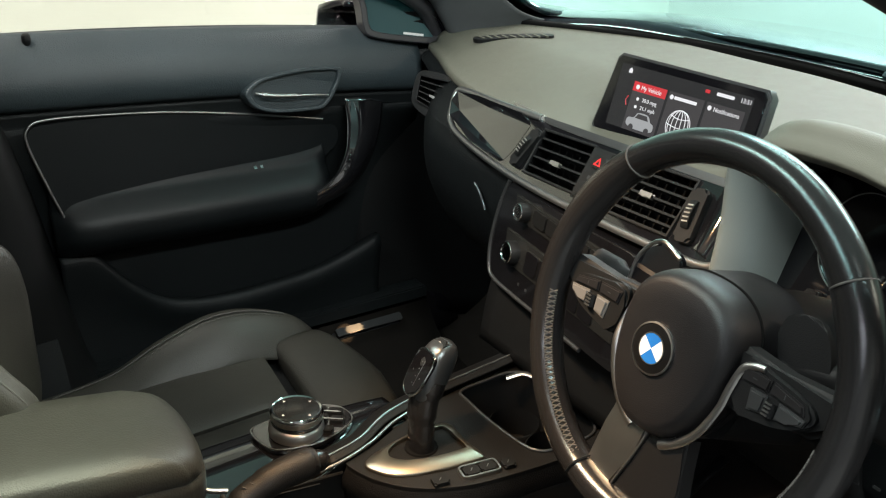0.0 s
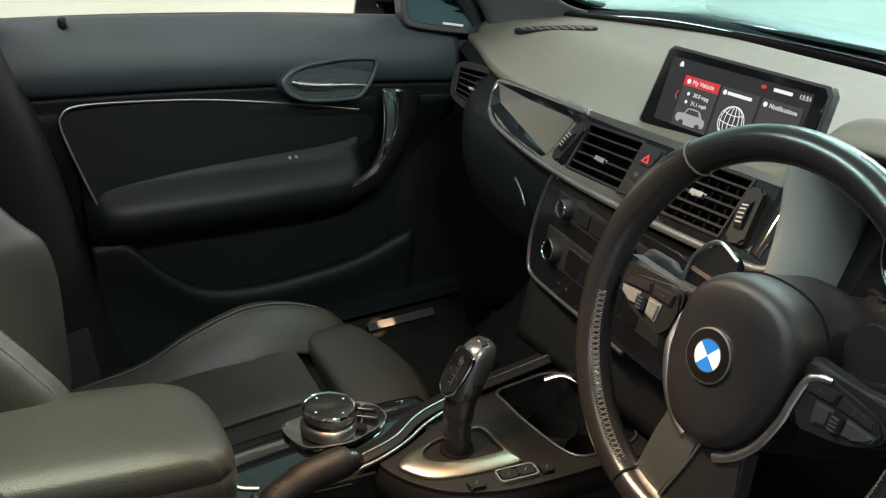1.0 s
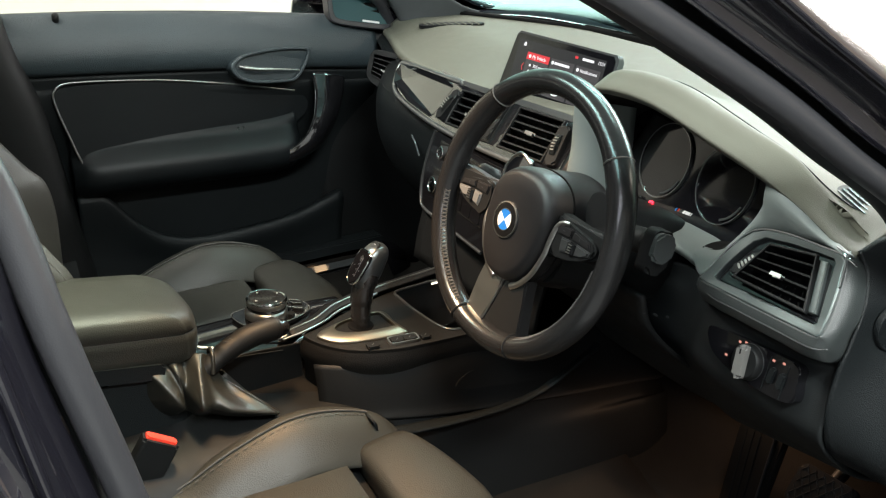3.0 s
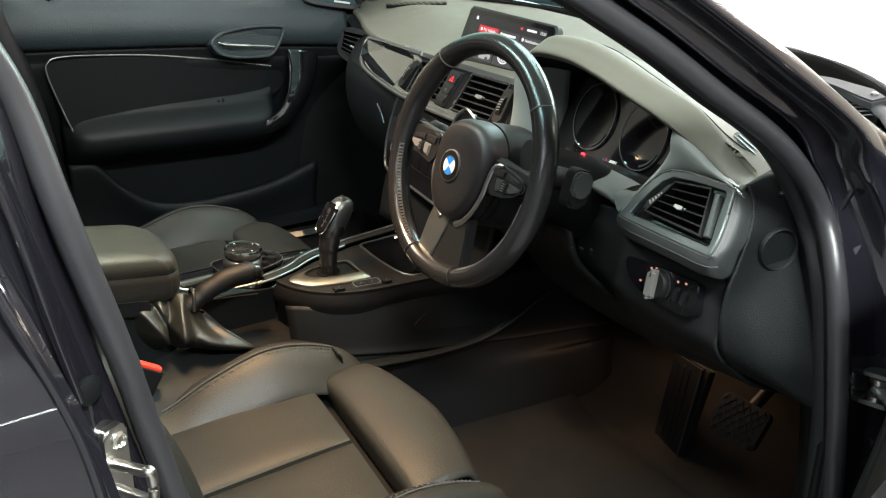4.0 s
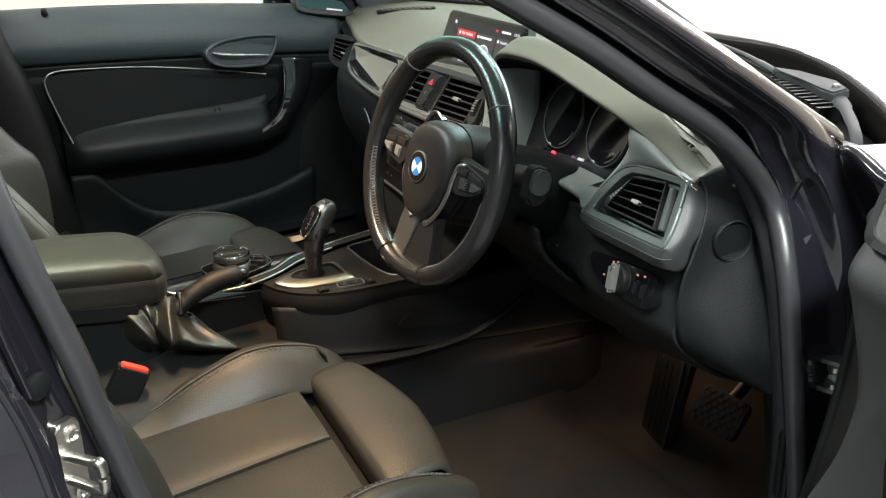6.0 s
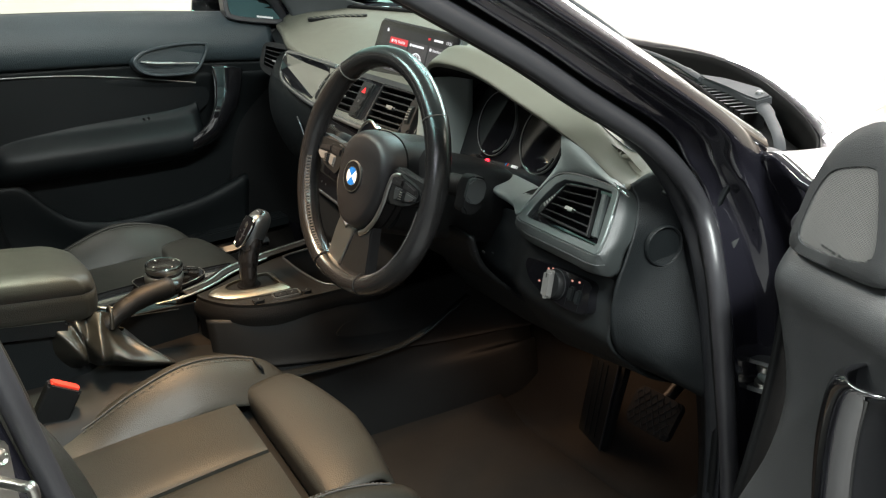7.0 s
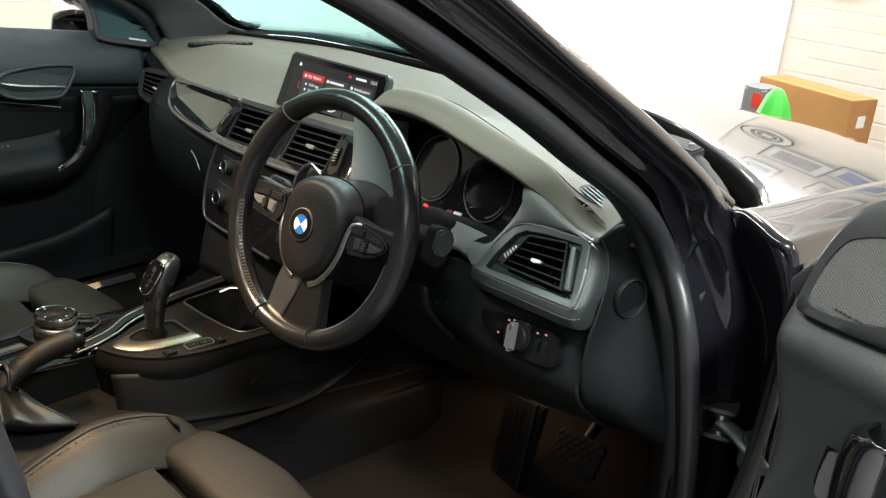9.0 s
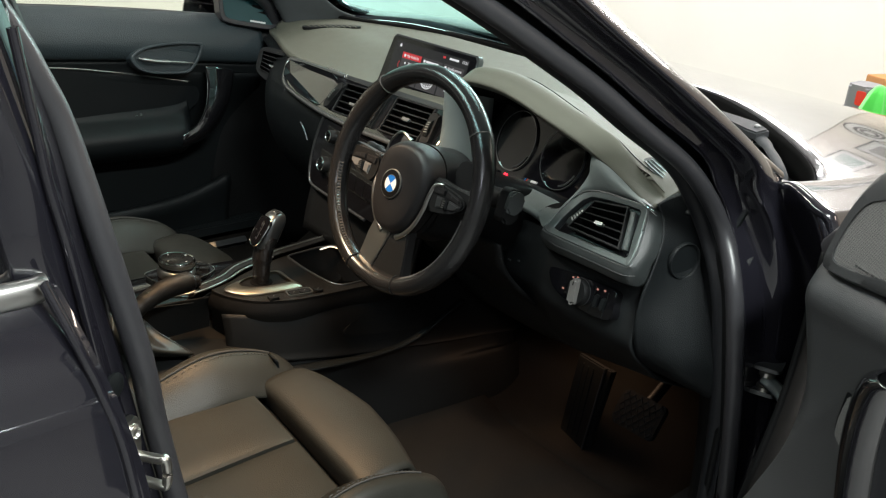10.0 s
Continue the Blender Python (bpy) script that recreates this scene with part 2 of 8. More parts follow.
class Plane:
    """A tilted panel: points on it from two world coordinates, and a height along its normal."""

    def __init__(self, c, n, by="yz"):
        self.c, self.n, self.by = Vector(c), Vector(n).normalized(), by

    def at(self, a, b, h=0.0):
        c, n = self.c, self.n
        if self.by == "yz":
            p = Vector((c.x - (n.y * (a - c.y) + n.z * (b - c.z)) / n.x, a, b))
        elif self.by == "xz":
            p = Vector((a, c.y - (n.x * (a - c.x) + n.z * (b - c.z)) / n.y, b))
        else:
            p = Vector((a, b, c.z - (n.x * (a - c.x) + n.y * (b - c.y)) / n.z))
        return p + h * self.n

    def axes(self, a, b, h=0.0, spin=0.0):
        z = self.n
        y = (Vector((0, 0, 1)) - z * z.z)
        y = y.normalized() if y.length > 0.2 else (Vector((1, 0, 0)) - z * z.x).normalized()
        x = y.cross(z)
        m = Matrix((x, y, z)).transposed().to_4x4()
        return Matrix.Translation(self.at(a, b, h)) @ m @ Matrix.Rotation(radians(spin), 4, "Z")


def slab(pl, outline, h0, h1, bev=0.0015, bm=None, seg=2):
    """Plate on a panel, between two heights, with its front edge rounded."""
    bm = bm or bmesh.new()
    lo = [bm.verts.new(pl.at(a, b, h0)) for a, b in outline]
    hi = [bm.verts.new(pl.at(a, b, h1)) for a, b in outline]
    top = bm.faces.new(hi)
    bm.faces.new(lo)
    k = len(lo)
    for i in range(k):
        bm.faces.new((lo[i], lo[(i + 1) % k], hi[(i + 1) % k], hi[i]))
    if bev:
        bmesh.ops.bevel(bm, geom=list(top.edges), offset=bev, segments=seg, affect="EDGES", clamp_overlap=True)
    return bm


def smooth2(pts, n=40):
    return [(v.x, v.y) for v in crv([(a, b, 0) for a, b in pts], n, True)]


def rrect(w, h, r, n=5):
    out = []
    for cx, cy, s in ((w / 2 - r, h / 2 - r, 0), (-w / 2 + r, h / 2 - r, 90), (-w / 2 + r, -h / 2 + r, 180), (w / 2 - r, -h / 2 + r, 270)):
        out += [(cx + r * math.cos(radians(s + 90 * k / n)), cy + r * math.sin(radians(s + 90 * k / n))) for k in range(n + 1)]
    return out


def disc(r, n=32, rx=None):
    return [((rx or r) * math.cos(2 * math.pi * k / n), r * math.sin(2 * math.pi * k / n)) for k in range(n)]


def block(m, outline, h0, h1, bev=0.0015, bm=None, seg=2):
    """Plate from a flat outline in the frame m, between two heights along its z."""
    bm = bm or bmesh.new()
    lo = [bm.verts.new(m @ Vector((a, b, h0))) for a, b in outline]
    hi = [bm.verts.new(m @ Vector((a, b, h1))) for a, b in outline]
    top = bm.faces.new(hi)
    bm.faces.new(lo)
    k = len(lo)
    for i in range(k):
        bm.faces.new((lo[i], lo[(i + 1) % k], hi[(i + 1) % k], hi[i]))
    if bev:
        bmesh.ops.bevel(bm, geom=list(top.edges), offset=bev, segments=seg, affect="EDGES", clamp_overlap=True)
    return bm


def ring(m, outer, inner, h0, h1, bm=None):
    """Flat frame between two outlines with equally many points."""
    bm = bm or bmesh.new()
    rows = [[m @ Vector((a, b, h)) for a, b in o] for o, h in ((outer, h0), (outer, h1), (inner, h1), (inner, h0))]
    quads(bm, rows, loop_v=True, loop_u=True)
    return bm


def lathe(m, profile, n=32, bm=None):
    bm = bm or bmesh.new()
    rows = [[m @ Vector((r * math.cos(2 * math.pi * k / n), r * math.sin(2 * math.pi * k / n), z)) for k in range(n)] for r, z in profile]
    vs = quads(bm, rows, loop_v=True)
    bm.faces.new(vs[0])
    bm.faces.new(vs[-1])
    return bm


def holed(pl, outer, holes, h0, h1):
    """Plate on a panel with openings through it."""
    bm = bmesh.new()
    loops = []
    edges = []
    for o in (outer, *holes):
        vs = [bm.verts.new(pl.at(a, b, h1)) for a, b in o]
        loops.append(vs)
        edges += [bm.edges.new((vs[i], vs[(i + 1) % len(vs)])) for i in range(len(vs))]
    bmesh.ops.triangle_fill(bm, use_beauty=True, use_dissolve=False, edges=edges)
    shift = pl.n * (h0 - h1)
    for vs in loops:
        low = [bm.verts.new(v.co + shift) for v in vs]
        for i in range(len(vs)):
            k = (i + 1) % len(vs)
            bm.faces.new((vs[i], vs[k], low[k], low[i]))
    return bm


def pillow(quad, puff, drop=0.03, n=18, bm=None, power=4.0):
    """Stuffed panel over four corners, domed and turned down at its edges."""
    bm = bm or bmesh.new()
    a, b, c, d = [Vector(q) for q in quad]
    nrm = (b - a).cross(d - a).normalized()
    nrm = nrm if nrm.z > 0 or abs(nrm.z) < 0.3 and nrm.x > 0 else -nrm
    rows = []
    for i in range(n + 1):
        u = -math.cos(math.pi * i / n)
        row = []
        for j in range(n + 1):
            v = -math.cos(math.pi * j / n)
            s, t = (u + 1) / 2, (v + 1) / 2
            q = a * (1 - s) * (1 - t) + b * s * (1 - t) + c * s * t + d * (1 - s) * t
            row.append(q + nrm * (puff * ((1 - abs(u) ** power) * (1 - abs(v) ** power)) ** 0.5 - (drop if abs(u) > 0.999 or abs(v) > 0.999 else 0)))
        rows.append(row)
    quads(bm, rows)
    return bm


def text(word, m, size, material, parent, name="lettering"):
    """Flat lettering as a mesh, in the frame m."""
    cu = bpy.data.curves.new(name, "FONT")
    cu.body, cu.size, cu.extrude, cu.align_x, cu.align_y = word, size, 0.0001, "LEFT", "CENTER"
    tmp = bpy.data.objects.new(name, cu)
    scene.collection.objects.link(tmp)
    me = bpy.data.meshes.new_from_object(tmp.evaluated_get(bpy.context.evaluated_depsgraph_get()))
    bpy.data.objects.remove(tmp)
    bm = bmesh.new()
    bm.from_mesh(me)
    bpy.data.meshes.remove(me)
    bm.transform(m)
    return part(name, bm, material, parent, smooth=False)


# ---- the room ----
def wall(name, lo, hi, material, label):
    bm = bmesh.new()
    bmesh.ops.create_cube(bm, size=1, matrix=Matrix.LocRotScale((Vector(lo) + Vector(hi)) / 2, None, Vector(hi) - Vector(lo)))
    return tagged(part(name, bm, material, None, smooth=False), label, "wall", kind="structure")


ROOM_X0, ROOM_X1, ROOM_Y0, ROOM_Y1, ROOM_Z = -4.2, 3.6, -4.0, 3.2, 3.0
tagged(wall("floor", (ROOM_X0 - 0.2, ROOM_Y0 - 0.2, -0.1), (ROOM_X1 + 0.2, ROOM_Y1 + 0.2, 0.0), M_FLOOR, "grey sealed concrete workshop floor under the car"), category="floor")
# The ceiling is out of view, its grey chosen for the bounce.
tagged(wall("ceiling", (ROOM_X0 - 0.2, ROOM_Y0 - 0.2, ROOM_Z), (ROOM_X1 + 0.2, ROOM_Y1 + 0.2, ROOM_Z + 0.1), M_CEIL, "unseen ceiling above the car, grey to limit bounced light"), category="ceiling")
wall("wall_left", (ROOM_X0, ROOM_Y1, 0), (ROOM_X1, ROOM_Y1 + 0.2, ROOM_Z), M_WALL, "cream painted plaster wall beside the car")
# Right and rear walls are unseen additions that hold down the fill light.
wall("wall_right", (ROOM_X0, ROOM_Y0 - 0.2, 0), (ROOM_X1, ROOM_Y0, ROOM_Z), M_SHUTTER, "unseen wall behind the open door, grey to limit bounced light")
wall("wall_rear", (ROOM_X0 - 0.2, ROOM_Y0, 0), (ROOM_X0, ROOM_Y1, ROOM_Z), M_SHUTTER, "unseen wall behind the car, grey to limit bounced light")
wall("wall_front", (ROOM_X1 - 0.012, 0.48, 0), (ROOM_X1 + 0.2, ROOM_Y1, ROOM_Z), M_WALLF, "bright white plaster wall in front of the bonnet")
WALL_BRICK = wall("wall_brick", (ROOM_X1, ROOM_Y0, 0), (ROOM_X1 + 0.2, 0.48, ROOM_Z), M_MORTAR, "white-painted brick wall in front of the car")


# ---- car body ----
body = thing("car_body", "glossy black hatchback body shell with open driver's door", "car body", (0, -0.04, 0))

# floor pan and carpet
bm = skin([[(x, y, z) for y, z in ((-0.80, 0.36), (-0.74, 0.27), (-0.60, 0.235), (-0.32, 0.235), (-0.22, 0.245), (-0.15, 0.30), (-0.115, 0.44), (-0.04, 0.470), (0.06, 0.46), (0.12, 0.30), (0.22, 0.235), (0.52, 0.235), (0.66, 0.27), (0.73, 0.36))] for x in (-1.3, -0.7, -0.2, 0.2, 0.42)], 12, 60)
part("carpet", bm, M_CARPET, body, "dark brown-black velour footwell carpet", solid=0.02)
bm = skin([[(x, y, z) for x, z in ((0.40, 0.235), (0.50, 0.25), (0.60, 0.34), (0.68, 0.50), (0.70, 0.66))] for y in (-0.80, -0.4, 0.0, 0.4, 0.74)], 12, 16)
part("bulkhead_carpet", bm, M_CARPET, body, solid=0.02)

# sills
for sy, so in ((-0.80, -0.87), (0.70, 0.79)):
    bm = skin([[(x, sy, 0.20), (x, sy, 0.34), (x, (sy + so) / 2, 0.385), (x, so, 0.36), (x, so, 0.22)] for x in (-1.2, -0.5, 0.1, 0.5)], 8, 16)
    part("sill", bm, M_PAINT, body, solid=0.01)
for sy in (-0.785, 0.692):
    bm = slab(Plane((0, sy, 0.39), (0, 0, 1), "xy"), [(-0.55, sy - 0.025), (0.40, sy - 0.025), (0.40, sy + 0.02), (-0.55, sy + 0.02)], -0.02, 0.004, 0.003)
    part("sill_plate", bm, M_DASH, body)
# Two added strips give the footwell lamp's bright patch its outline.
for k in range(2):
    part("sill_light_strip", block(Matrix.Translation((0.262, 0.664 + 0.016 * k, 0.342 - 0.016 * k)) @ pose(0, 0, 0, 38, 0, 0), rrect(0.15, 0.017, 0.003), -0.003, 0.0, 0.001), M_GREYTRIM, body, "strip added on the sill to shape the patch of footwell light")

# door opening seal
SEAL = [(0.30, -0.865, 0.36), (0.275, -0.872, 0.51), (0.235, -0.872, 0.68), (0.228, -0.845, 0.82), (0.240, -0.798, 0.90), (0.165, -0.785, 0.985), (0.06, -0.77, 1.055), (-0.05, -0.748, 1.127), (-0.25, -0.705, 1.237), (-0.42, -0.68, 1.29), (-0.60, -0.66, 1.315), (-0.655, -0.652, 1.25), (-0.624, -0.662, 1.165), (-0.602, -0.668, 1.107), (-0.584, -0.690, 1.012), (-0.556, -0.694, 0.889), (-0.538, -0.682, 0.80), (-0.513, -0.678, 0.68), (-0.486, -0.70, 0.55), (-0.45, -0.76, 0.43), (-0.38, -0.80, 0.385), (0.1, -0.82, 0.38), (0.26, -0.84, 0.37)]
part("door_seal", tube(SEAL, 0.0125, 12, closed=True, smooth=180), M_RUBBER, body, "soft black rubber door opening seal")

rows = [[Vector(p) + Vector((0.004, 0.012, 0.0)), Vector(p) + Vector((0.010, 0.022, -0.006)), Vector(p) + Vector((0.006, 0.034, -0.010)), Vector(p) + Vector((0.016, 0.044, -0.014)), Vector(p) + Vector((0.03, 0.050, -0.012))] for p in ((0.275, -0.872, 0.40), (0.262, -0.872, 0.55), (0.238, -0.872, 0.68), (0.230, -0.848, 0.81), (0.235, -0.803, 0.89), (0.165, -0.785, 0.985), (0.06, -0.77, 1.055), (-0.05, -0.748, 1.127), (-0.25, -0.705, 1.237), (-0.42, -0.68, 1.29))]
part("seal_flap", skin(rows, 80, 20), M_FLAP, body, "ribbed black inner lip of the door seal", solid=0.003)

# A-pillar, driver's side: painted jamb outside the seal up to the windscreen edge
jamb_in = [(0.275, -0.872, 0.38), (0.262, -0.878, 0.60), (0.232, -0.860, 0.80), (0.246, -0.806, 0.905), (0.205, -0.800, 0.965), (0.165, -0.797, 1.010), (0.06, -0.785, 1.075), (-0.05, -0.762, 1.147), (-0.25, -0.72, 1.26), (-0.45, -0.70, 1.32)]
jamb_mid = [(0.335, -0.893, 0.38), (0.330, -0.893, 0.60), (0.305, -0.884, 0.80), (0.272, -0.860, 0.912), (0.247, -0.838, 0.962), (0.21, -0.843, 1.012), (0.10, -0.825, 1.085), (-0.01, -0.80, 1.155), (-0.23, -0.76, 1.285), (-0.45, -0.735, 1.35)]
jamb_val = [(0.40, -0.905, 0.38), (0.39, -0.905, 0.60), (0.365, -0.897, 0.80), (0.330, -0.858, 0.900), (0.282, -0.846, 0.955), (0.235, -0.840, 1.014), (0.12, -0.822, 1.09), (0.01, -0.797, 1.158), (-0.225, -0.755, 1.298), (-0.45, -0.725, 1.365)]
jamb_out = [(0.32, -0.948, 0.38), (0.300, -0.952, 0.60), (0.272, -0.952, 0.82), (0.262, -0.925, 0.943), (0.288, -0.846, 0.972), (0.248, -0.832, 1.012), (0.14, -0.81, 1.088), (0.03, -0.79, 1.155), (-0.22, -0.742, 1.308), (-0.45, -0.715, 1.375)]
bm = skin([[i, (Vector(i) * 0.5 + Vector(m_) * 0.5) + Vector((0.012, 0.012, 0)), m_, v, o] for i, m_, v, o in zip(jamb_in, jamb_mid, jamb_val, jamb_out)], 70, 20)
part("door_jamb", bm, M_PAINT, body, "glossy black painted A-pillar jamb", solid=0.01)
FACET = [(0.285, -0.800, 0.962), (0.300, -0.812, 0.938), (0.320, -0.832, 0.900), (0.342, -0.858, 0.852), (0.350, -0.864, 0.830)]
bm = skin([[p, (p[0] + 0.014 * k, p[1] - 0.004 * k, p[2] + 0.010 * k), (p[0] + 0.034 * k, p[1] - 0.002 * k, p[2] + 0.020 * k), (p[0] + 0.05 * k, p[1] + 0.02 * k, p[2] + 0.012 * k)] for p, k in zip(FACET, (0.25, 0.8, 1.1, 1.0, 0.3))], 30, 12)
part("wing_flange", bm, M_PAINT, body, "glossy flange under the bonnet corner", solid=0.004)
part("jamb_ridge", tube([(0.282, -0.798, 0.965), (0.297, -0.813, 0.935), (0.318, -0.834, 0.898), (0.338, -0.860, 0.85), (0.345, -0.880, 0.79), (0.345, -0.890, 0.70), (0.352, -0.892, 0.5)], 0.004, 8, smooth=40), M_PAINT, body)
# windscreen frame moulding and pillar cover
WS_R = [(0.300, -0.834, 0.974), (0.25, -0.822, 1.006), (0.15, -0.80, 1.068), (-0.1, -0.757, 1.223), (-0.3, -0.724, 1.345), (-0.42, -0.70, 1.385)]
part("windscreen_moulding", tube(WS_R, 0.008, 10, smooth=40), M_GLOSS, body)
bm = skin([[Vector(p) + Vector((0.012, 0.0, -0.012)), Vector(p) + Vector((0.03, 0.02, 0.004)), Vector(p) + Vector((0.05, 0.075, 0.008))] for p in WS_R], 40, 6)
part("windscreen_moulding", bm, M_GLOSS, body, solid=0.004)
# inner trim of the driver's A-pillar
bm = skin([[Vector(p) + Vector((0.0, 0.01, 0.0)), Vector(p) + Vector((0.03, 0.045, 0.01)), Vector(p) + Vector((0.075, 0.05, 0.03)), Vector(p) + Vector((0.09, 0.0, 0.04))] for p in ((0.235, -0.79, 0.91), (0.165, -0.785, 0.985), (0.06, -0.77, 1.055), (-0.05, -0.748, 1.127), (-0.25, -0.705, 1.237), (-0.42, -0.68, 1.29))], 40, 10)
part("pillar_trim", bm, M_PILLAR, body, "dark cloth-covered inner A-pillar trim", solid=0.004)

bm = skin([[Vector(p) + Vector((-0.004, 0.004, 0.0)), Vector(p) + Vector((0.014, 0.03, 0.004)), Vector(p) + Vector((0.03, 0.075, 0.01))] for p in SEAL[:8]], 40, 8)
part("seal_flange", bm, M_DARK, body, solid=0.004)

# A-pillar, passenger's side
PIL = (((0.47, 0.665, 0.880), (0.465, 0.635, 0.886), (0.56, 0.60, 0.918), (0.675, 0.58, 0.926)),
       ((0.43, 0.665, 0.950), (0.425, 0.635, 0.955), (0.49, 0.60, 0.962), (0.562, 0.58, 0.958)),
       ((0.375, 0.66, 1.005), (0.378, 0.63, 1.013), (0.42, 0.60, 1.02), (0.478, 0.58, 1.016)),
       ((0.16, 0.65, 1.11), (0.175, 0.615, 1.12), (0.23, 0.59, 1.13), (0.30, 0.585, 1.13)),
       ((-0.15, 0.64, 1.23), (-0.14, 0.60, 1.245), (-0.08, 0.57, 1.26), (0.0, 0.565, 1.265)),
       ((-0.45, 0.61, 1.335), (-0.44, 0.58, 1.345), (-0.38, 0.555, 1.36), (-0.30, 0.55, 1.37)))
part("door_seal", tube([(0.455, 0.69, 0.86), (0.43, 0.69, 0.93), (0.37, 0.68, 0.99), (0.15, 0.665, 1.10), (-0.15, 0.65, 1.228), (-0.45, 0.62, 1.335)], 0.016, 10, smooth=40), M_RUBBER, body)
part("pillar_trim", skin(PIL, 40, 16), M_PILLAR, body, "blue-grey cloth-covered inner A-pillar trim", solid=0.004)
bm = skin([[Vector(p[0]) + Vector((-0.01, 0.015, -0.01)), Vector(p[0]) + Vector((0.06, 0.05, 0.02)), Vector(p[3]) + Vector((0.02, 0.07, 0.02)), Vector(p[3]) + Vector((0.03, 0.0, 0.01))] for p in PIL], 30, 10)
part("door_jamb", bm, M_PAINT, body, solid=0.01)
# kick panels, scuttle and corner fillers close the footwells
for sy, sg in ((-0.84, -1), (0.735, 1)):
    bm = skin([[(0.26, sy, 0.86), (0.45, sy - sg * 0.03, 0.90), (0.72, sy - sg * 0.10, 0.92)], [(0.26, sy + sg * 0.015, 0.6), (0.45, sy - sg * 0.03, 0.6), (0.72, sy - sg * 0.10, 0.6)], [(0.29, sy, 0.36), (0.45, sy - sg * 0.02, 0.30), (0.72, sy - sg * 0.08, 0.24)]], 14, 14)
    part("kick_panel", bm, M_DARK, body, solid=0.01)
bm = skin([[(0.70, y, 0.64), (0.71, y, 0.80), (0.69, y, 0.925)] for y in (-0.80, -0.4, 0.0, 0.4, 0.74)], 10, 8)
part("bulkhead", bm, M_DARK, body, solid=0.01)
bm = skin([[(0.232, -0.742, 0.905), (0.245, -0.775, 0.90), (0.25, -0.81, 0.88)], [(0.30, -0.742, 0.920), (0.30, -0.775, 0.925), (0.275, -0.82, 0.94)], [(0.42, -0.70, 0.930), (0.42, -0.76, 0.935), (0.37, -0.83, 0.95)]], 12, 10)
part("corner_filler", bm, M_DASH, body, solid=0.006)

# roof, headliner and rear end (close the cabin)
bm = skin([[(x, y, 1.40 - 0.05 * ((y + 0.04) / 0.7) ** 2 - dz) for y in (-0.72, -0.4, -0.04, 0.32, 0.62)] for x, dz in ((-0.42, 0.03), (-0.7, 0.0), (-1.2, -0.005), (-1.9, 0.06))], 20, 20)
part("roof", bm, M_PAINT, body, solid=0.02)
bm = skin([[(x, y, 1.36 - 0.05 * ((y + 0.04) / 0.7) ** 2 - dz) for y in (-0.68, -0.4, -0.04, 0.32, 0.58)] for x, dz in ((-0.40, 0.03), (-0.7, 0.0), (-1.2, -0.005), (-1.85, 0.06))], 20, 20)
part("headliner", bm, M_HEAD, body, solid=0.01)
bm = skin([[(-1.85, y, z) for y in (-0.76, -0.4, -0.04, 0.32, 0.66)] for z in (0.3, 0.7, 1.0, 1.3)], 10, 10)
part("tailgate", bm, M_PAINT, body, solid=0.03)

# B-pillar on the driver's side
bm = skin([[(-0.655, -0.668, 1.27), (-0.68, -0.70, 1.27), (-0.72, -0.705, 1.27), (-0.76, -0.69, 1.27)],
           [(-0.612, -0.675, 1.11), (-0.628, -0.70, 1.11), (-0.655, -0.715, 1.11), (-0.70, -0.70, 1.11)],
           [(-0.598, -0.690, 1.01), (-0.612, -0.706, 1.01), (-0.64, -0.72, 1.01), (-0.67, -0.715, 1.01)],
           [(-0.570, -0.690, 0.88), (-0.586, -0.704, 0.88), (-0.61, -0.716, 0.88), (-0.66, -0.715, 0.88)],
           [(-0.540, -0.678, 0.74), (-0.560, -0.692, 0.74), (-0.595, -0.712, 0.74), (-0.66, -0.715, 0.74)],
           [(-0.512, -0.690, 0.60), (-0.535, -0.705, 0.60), (-0.575, -0.725, 0.60), (-0.66, -0.725, 0.60)],
           [(-0.44, -0.76, 0.42), (-0.50, -0.77, 0.42), (-0.56, -0.775, 0.42), (-0.66, -0.77, 0.42)]], 50, 16)
part("b_pillar", bm, M_PAINT, body, "glossy black painted B-pillar jamb", solid=0.012)
bm = skin([[(-0.57 - d, -0.66, z), (-0.62 - d, -0.63, z), (-0.72 - d, -0.62, z)] for z, d in ((1.3, 0.09), (1.1, 0.03), (0.9, 0), (0.6, 0), (0.4, 0))], 20, 8)
part("b_pillar_trim", bm, M_DASH, body, solid=0.01)
part("jamb_edge", tube([(-0.648, -0.712, 1.20), (-0.639, -0.716, 1.125), (-0.633, -0.718, 1.076), (-0.622, -0.720, 1.018), (-0.608, -0.720, 0.927), (-0.598, -0.718, 0.87)], 0.0045, 8, smooth=40), M_PAINT, body)
# latch striker
sm = Matrix.Translation((-0.574, -0.703, 0.783)) @ Matrix(((0.86, 0.0, 0.5), (0.5, 0.0, -0.86), (0, 1, 0))).to_4x4()
st = part("striker", block(sm, rrect(0.026, 0.092, 0.008), -0.004, 0.004), M_STEEL, body, "zinc-plated door latch striker loop")
part("striker_loop", tube([sm @ Vector(p) for p in ((-0.006, 0.012, 0.0), (-0.004, 0.014, 0.034), (-0.002, 0.013, 0.042), (-0.002, -0.013, 0.042), (-0.004, -0.015, 0.034), (-0.006, -0.014, 0.0))], 0.0058, 10, flat=0.8, smooth=36), M_STEEL, st)
for dz in (0.031, -0.031):
    part("bolt", lathe(sm @ Matrix.Translation((0.003, dz, 0.003)), ((0.0085, 0.0), (0.0085, 0.003), (0.006, 0.0045), (0.004, 0.002)), 12), M_STEEL, st)
part("jamb_plug", lathe(Matrix.Translation((-0.590, -0.712, 0.875)) @ sm.to_3x3().to_4x4(), ((0.013, 0.0), (0.013, 0.003), (0.008, 0.005)), 20), M_DASH, body)

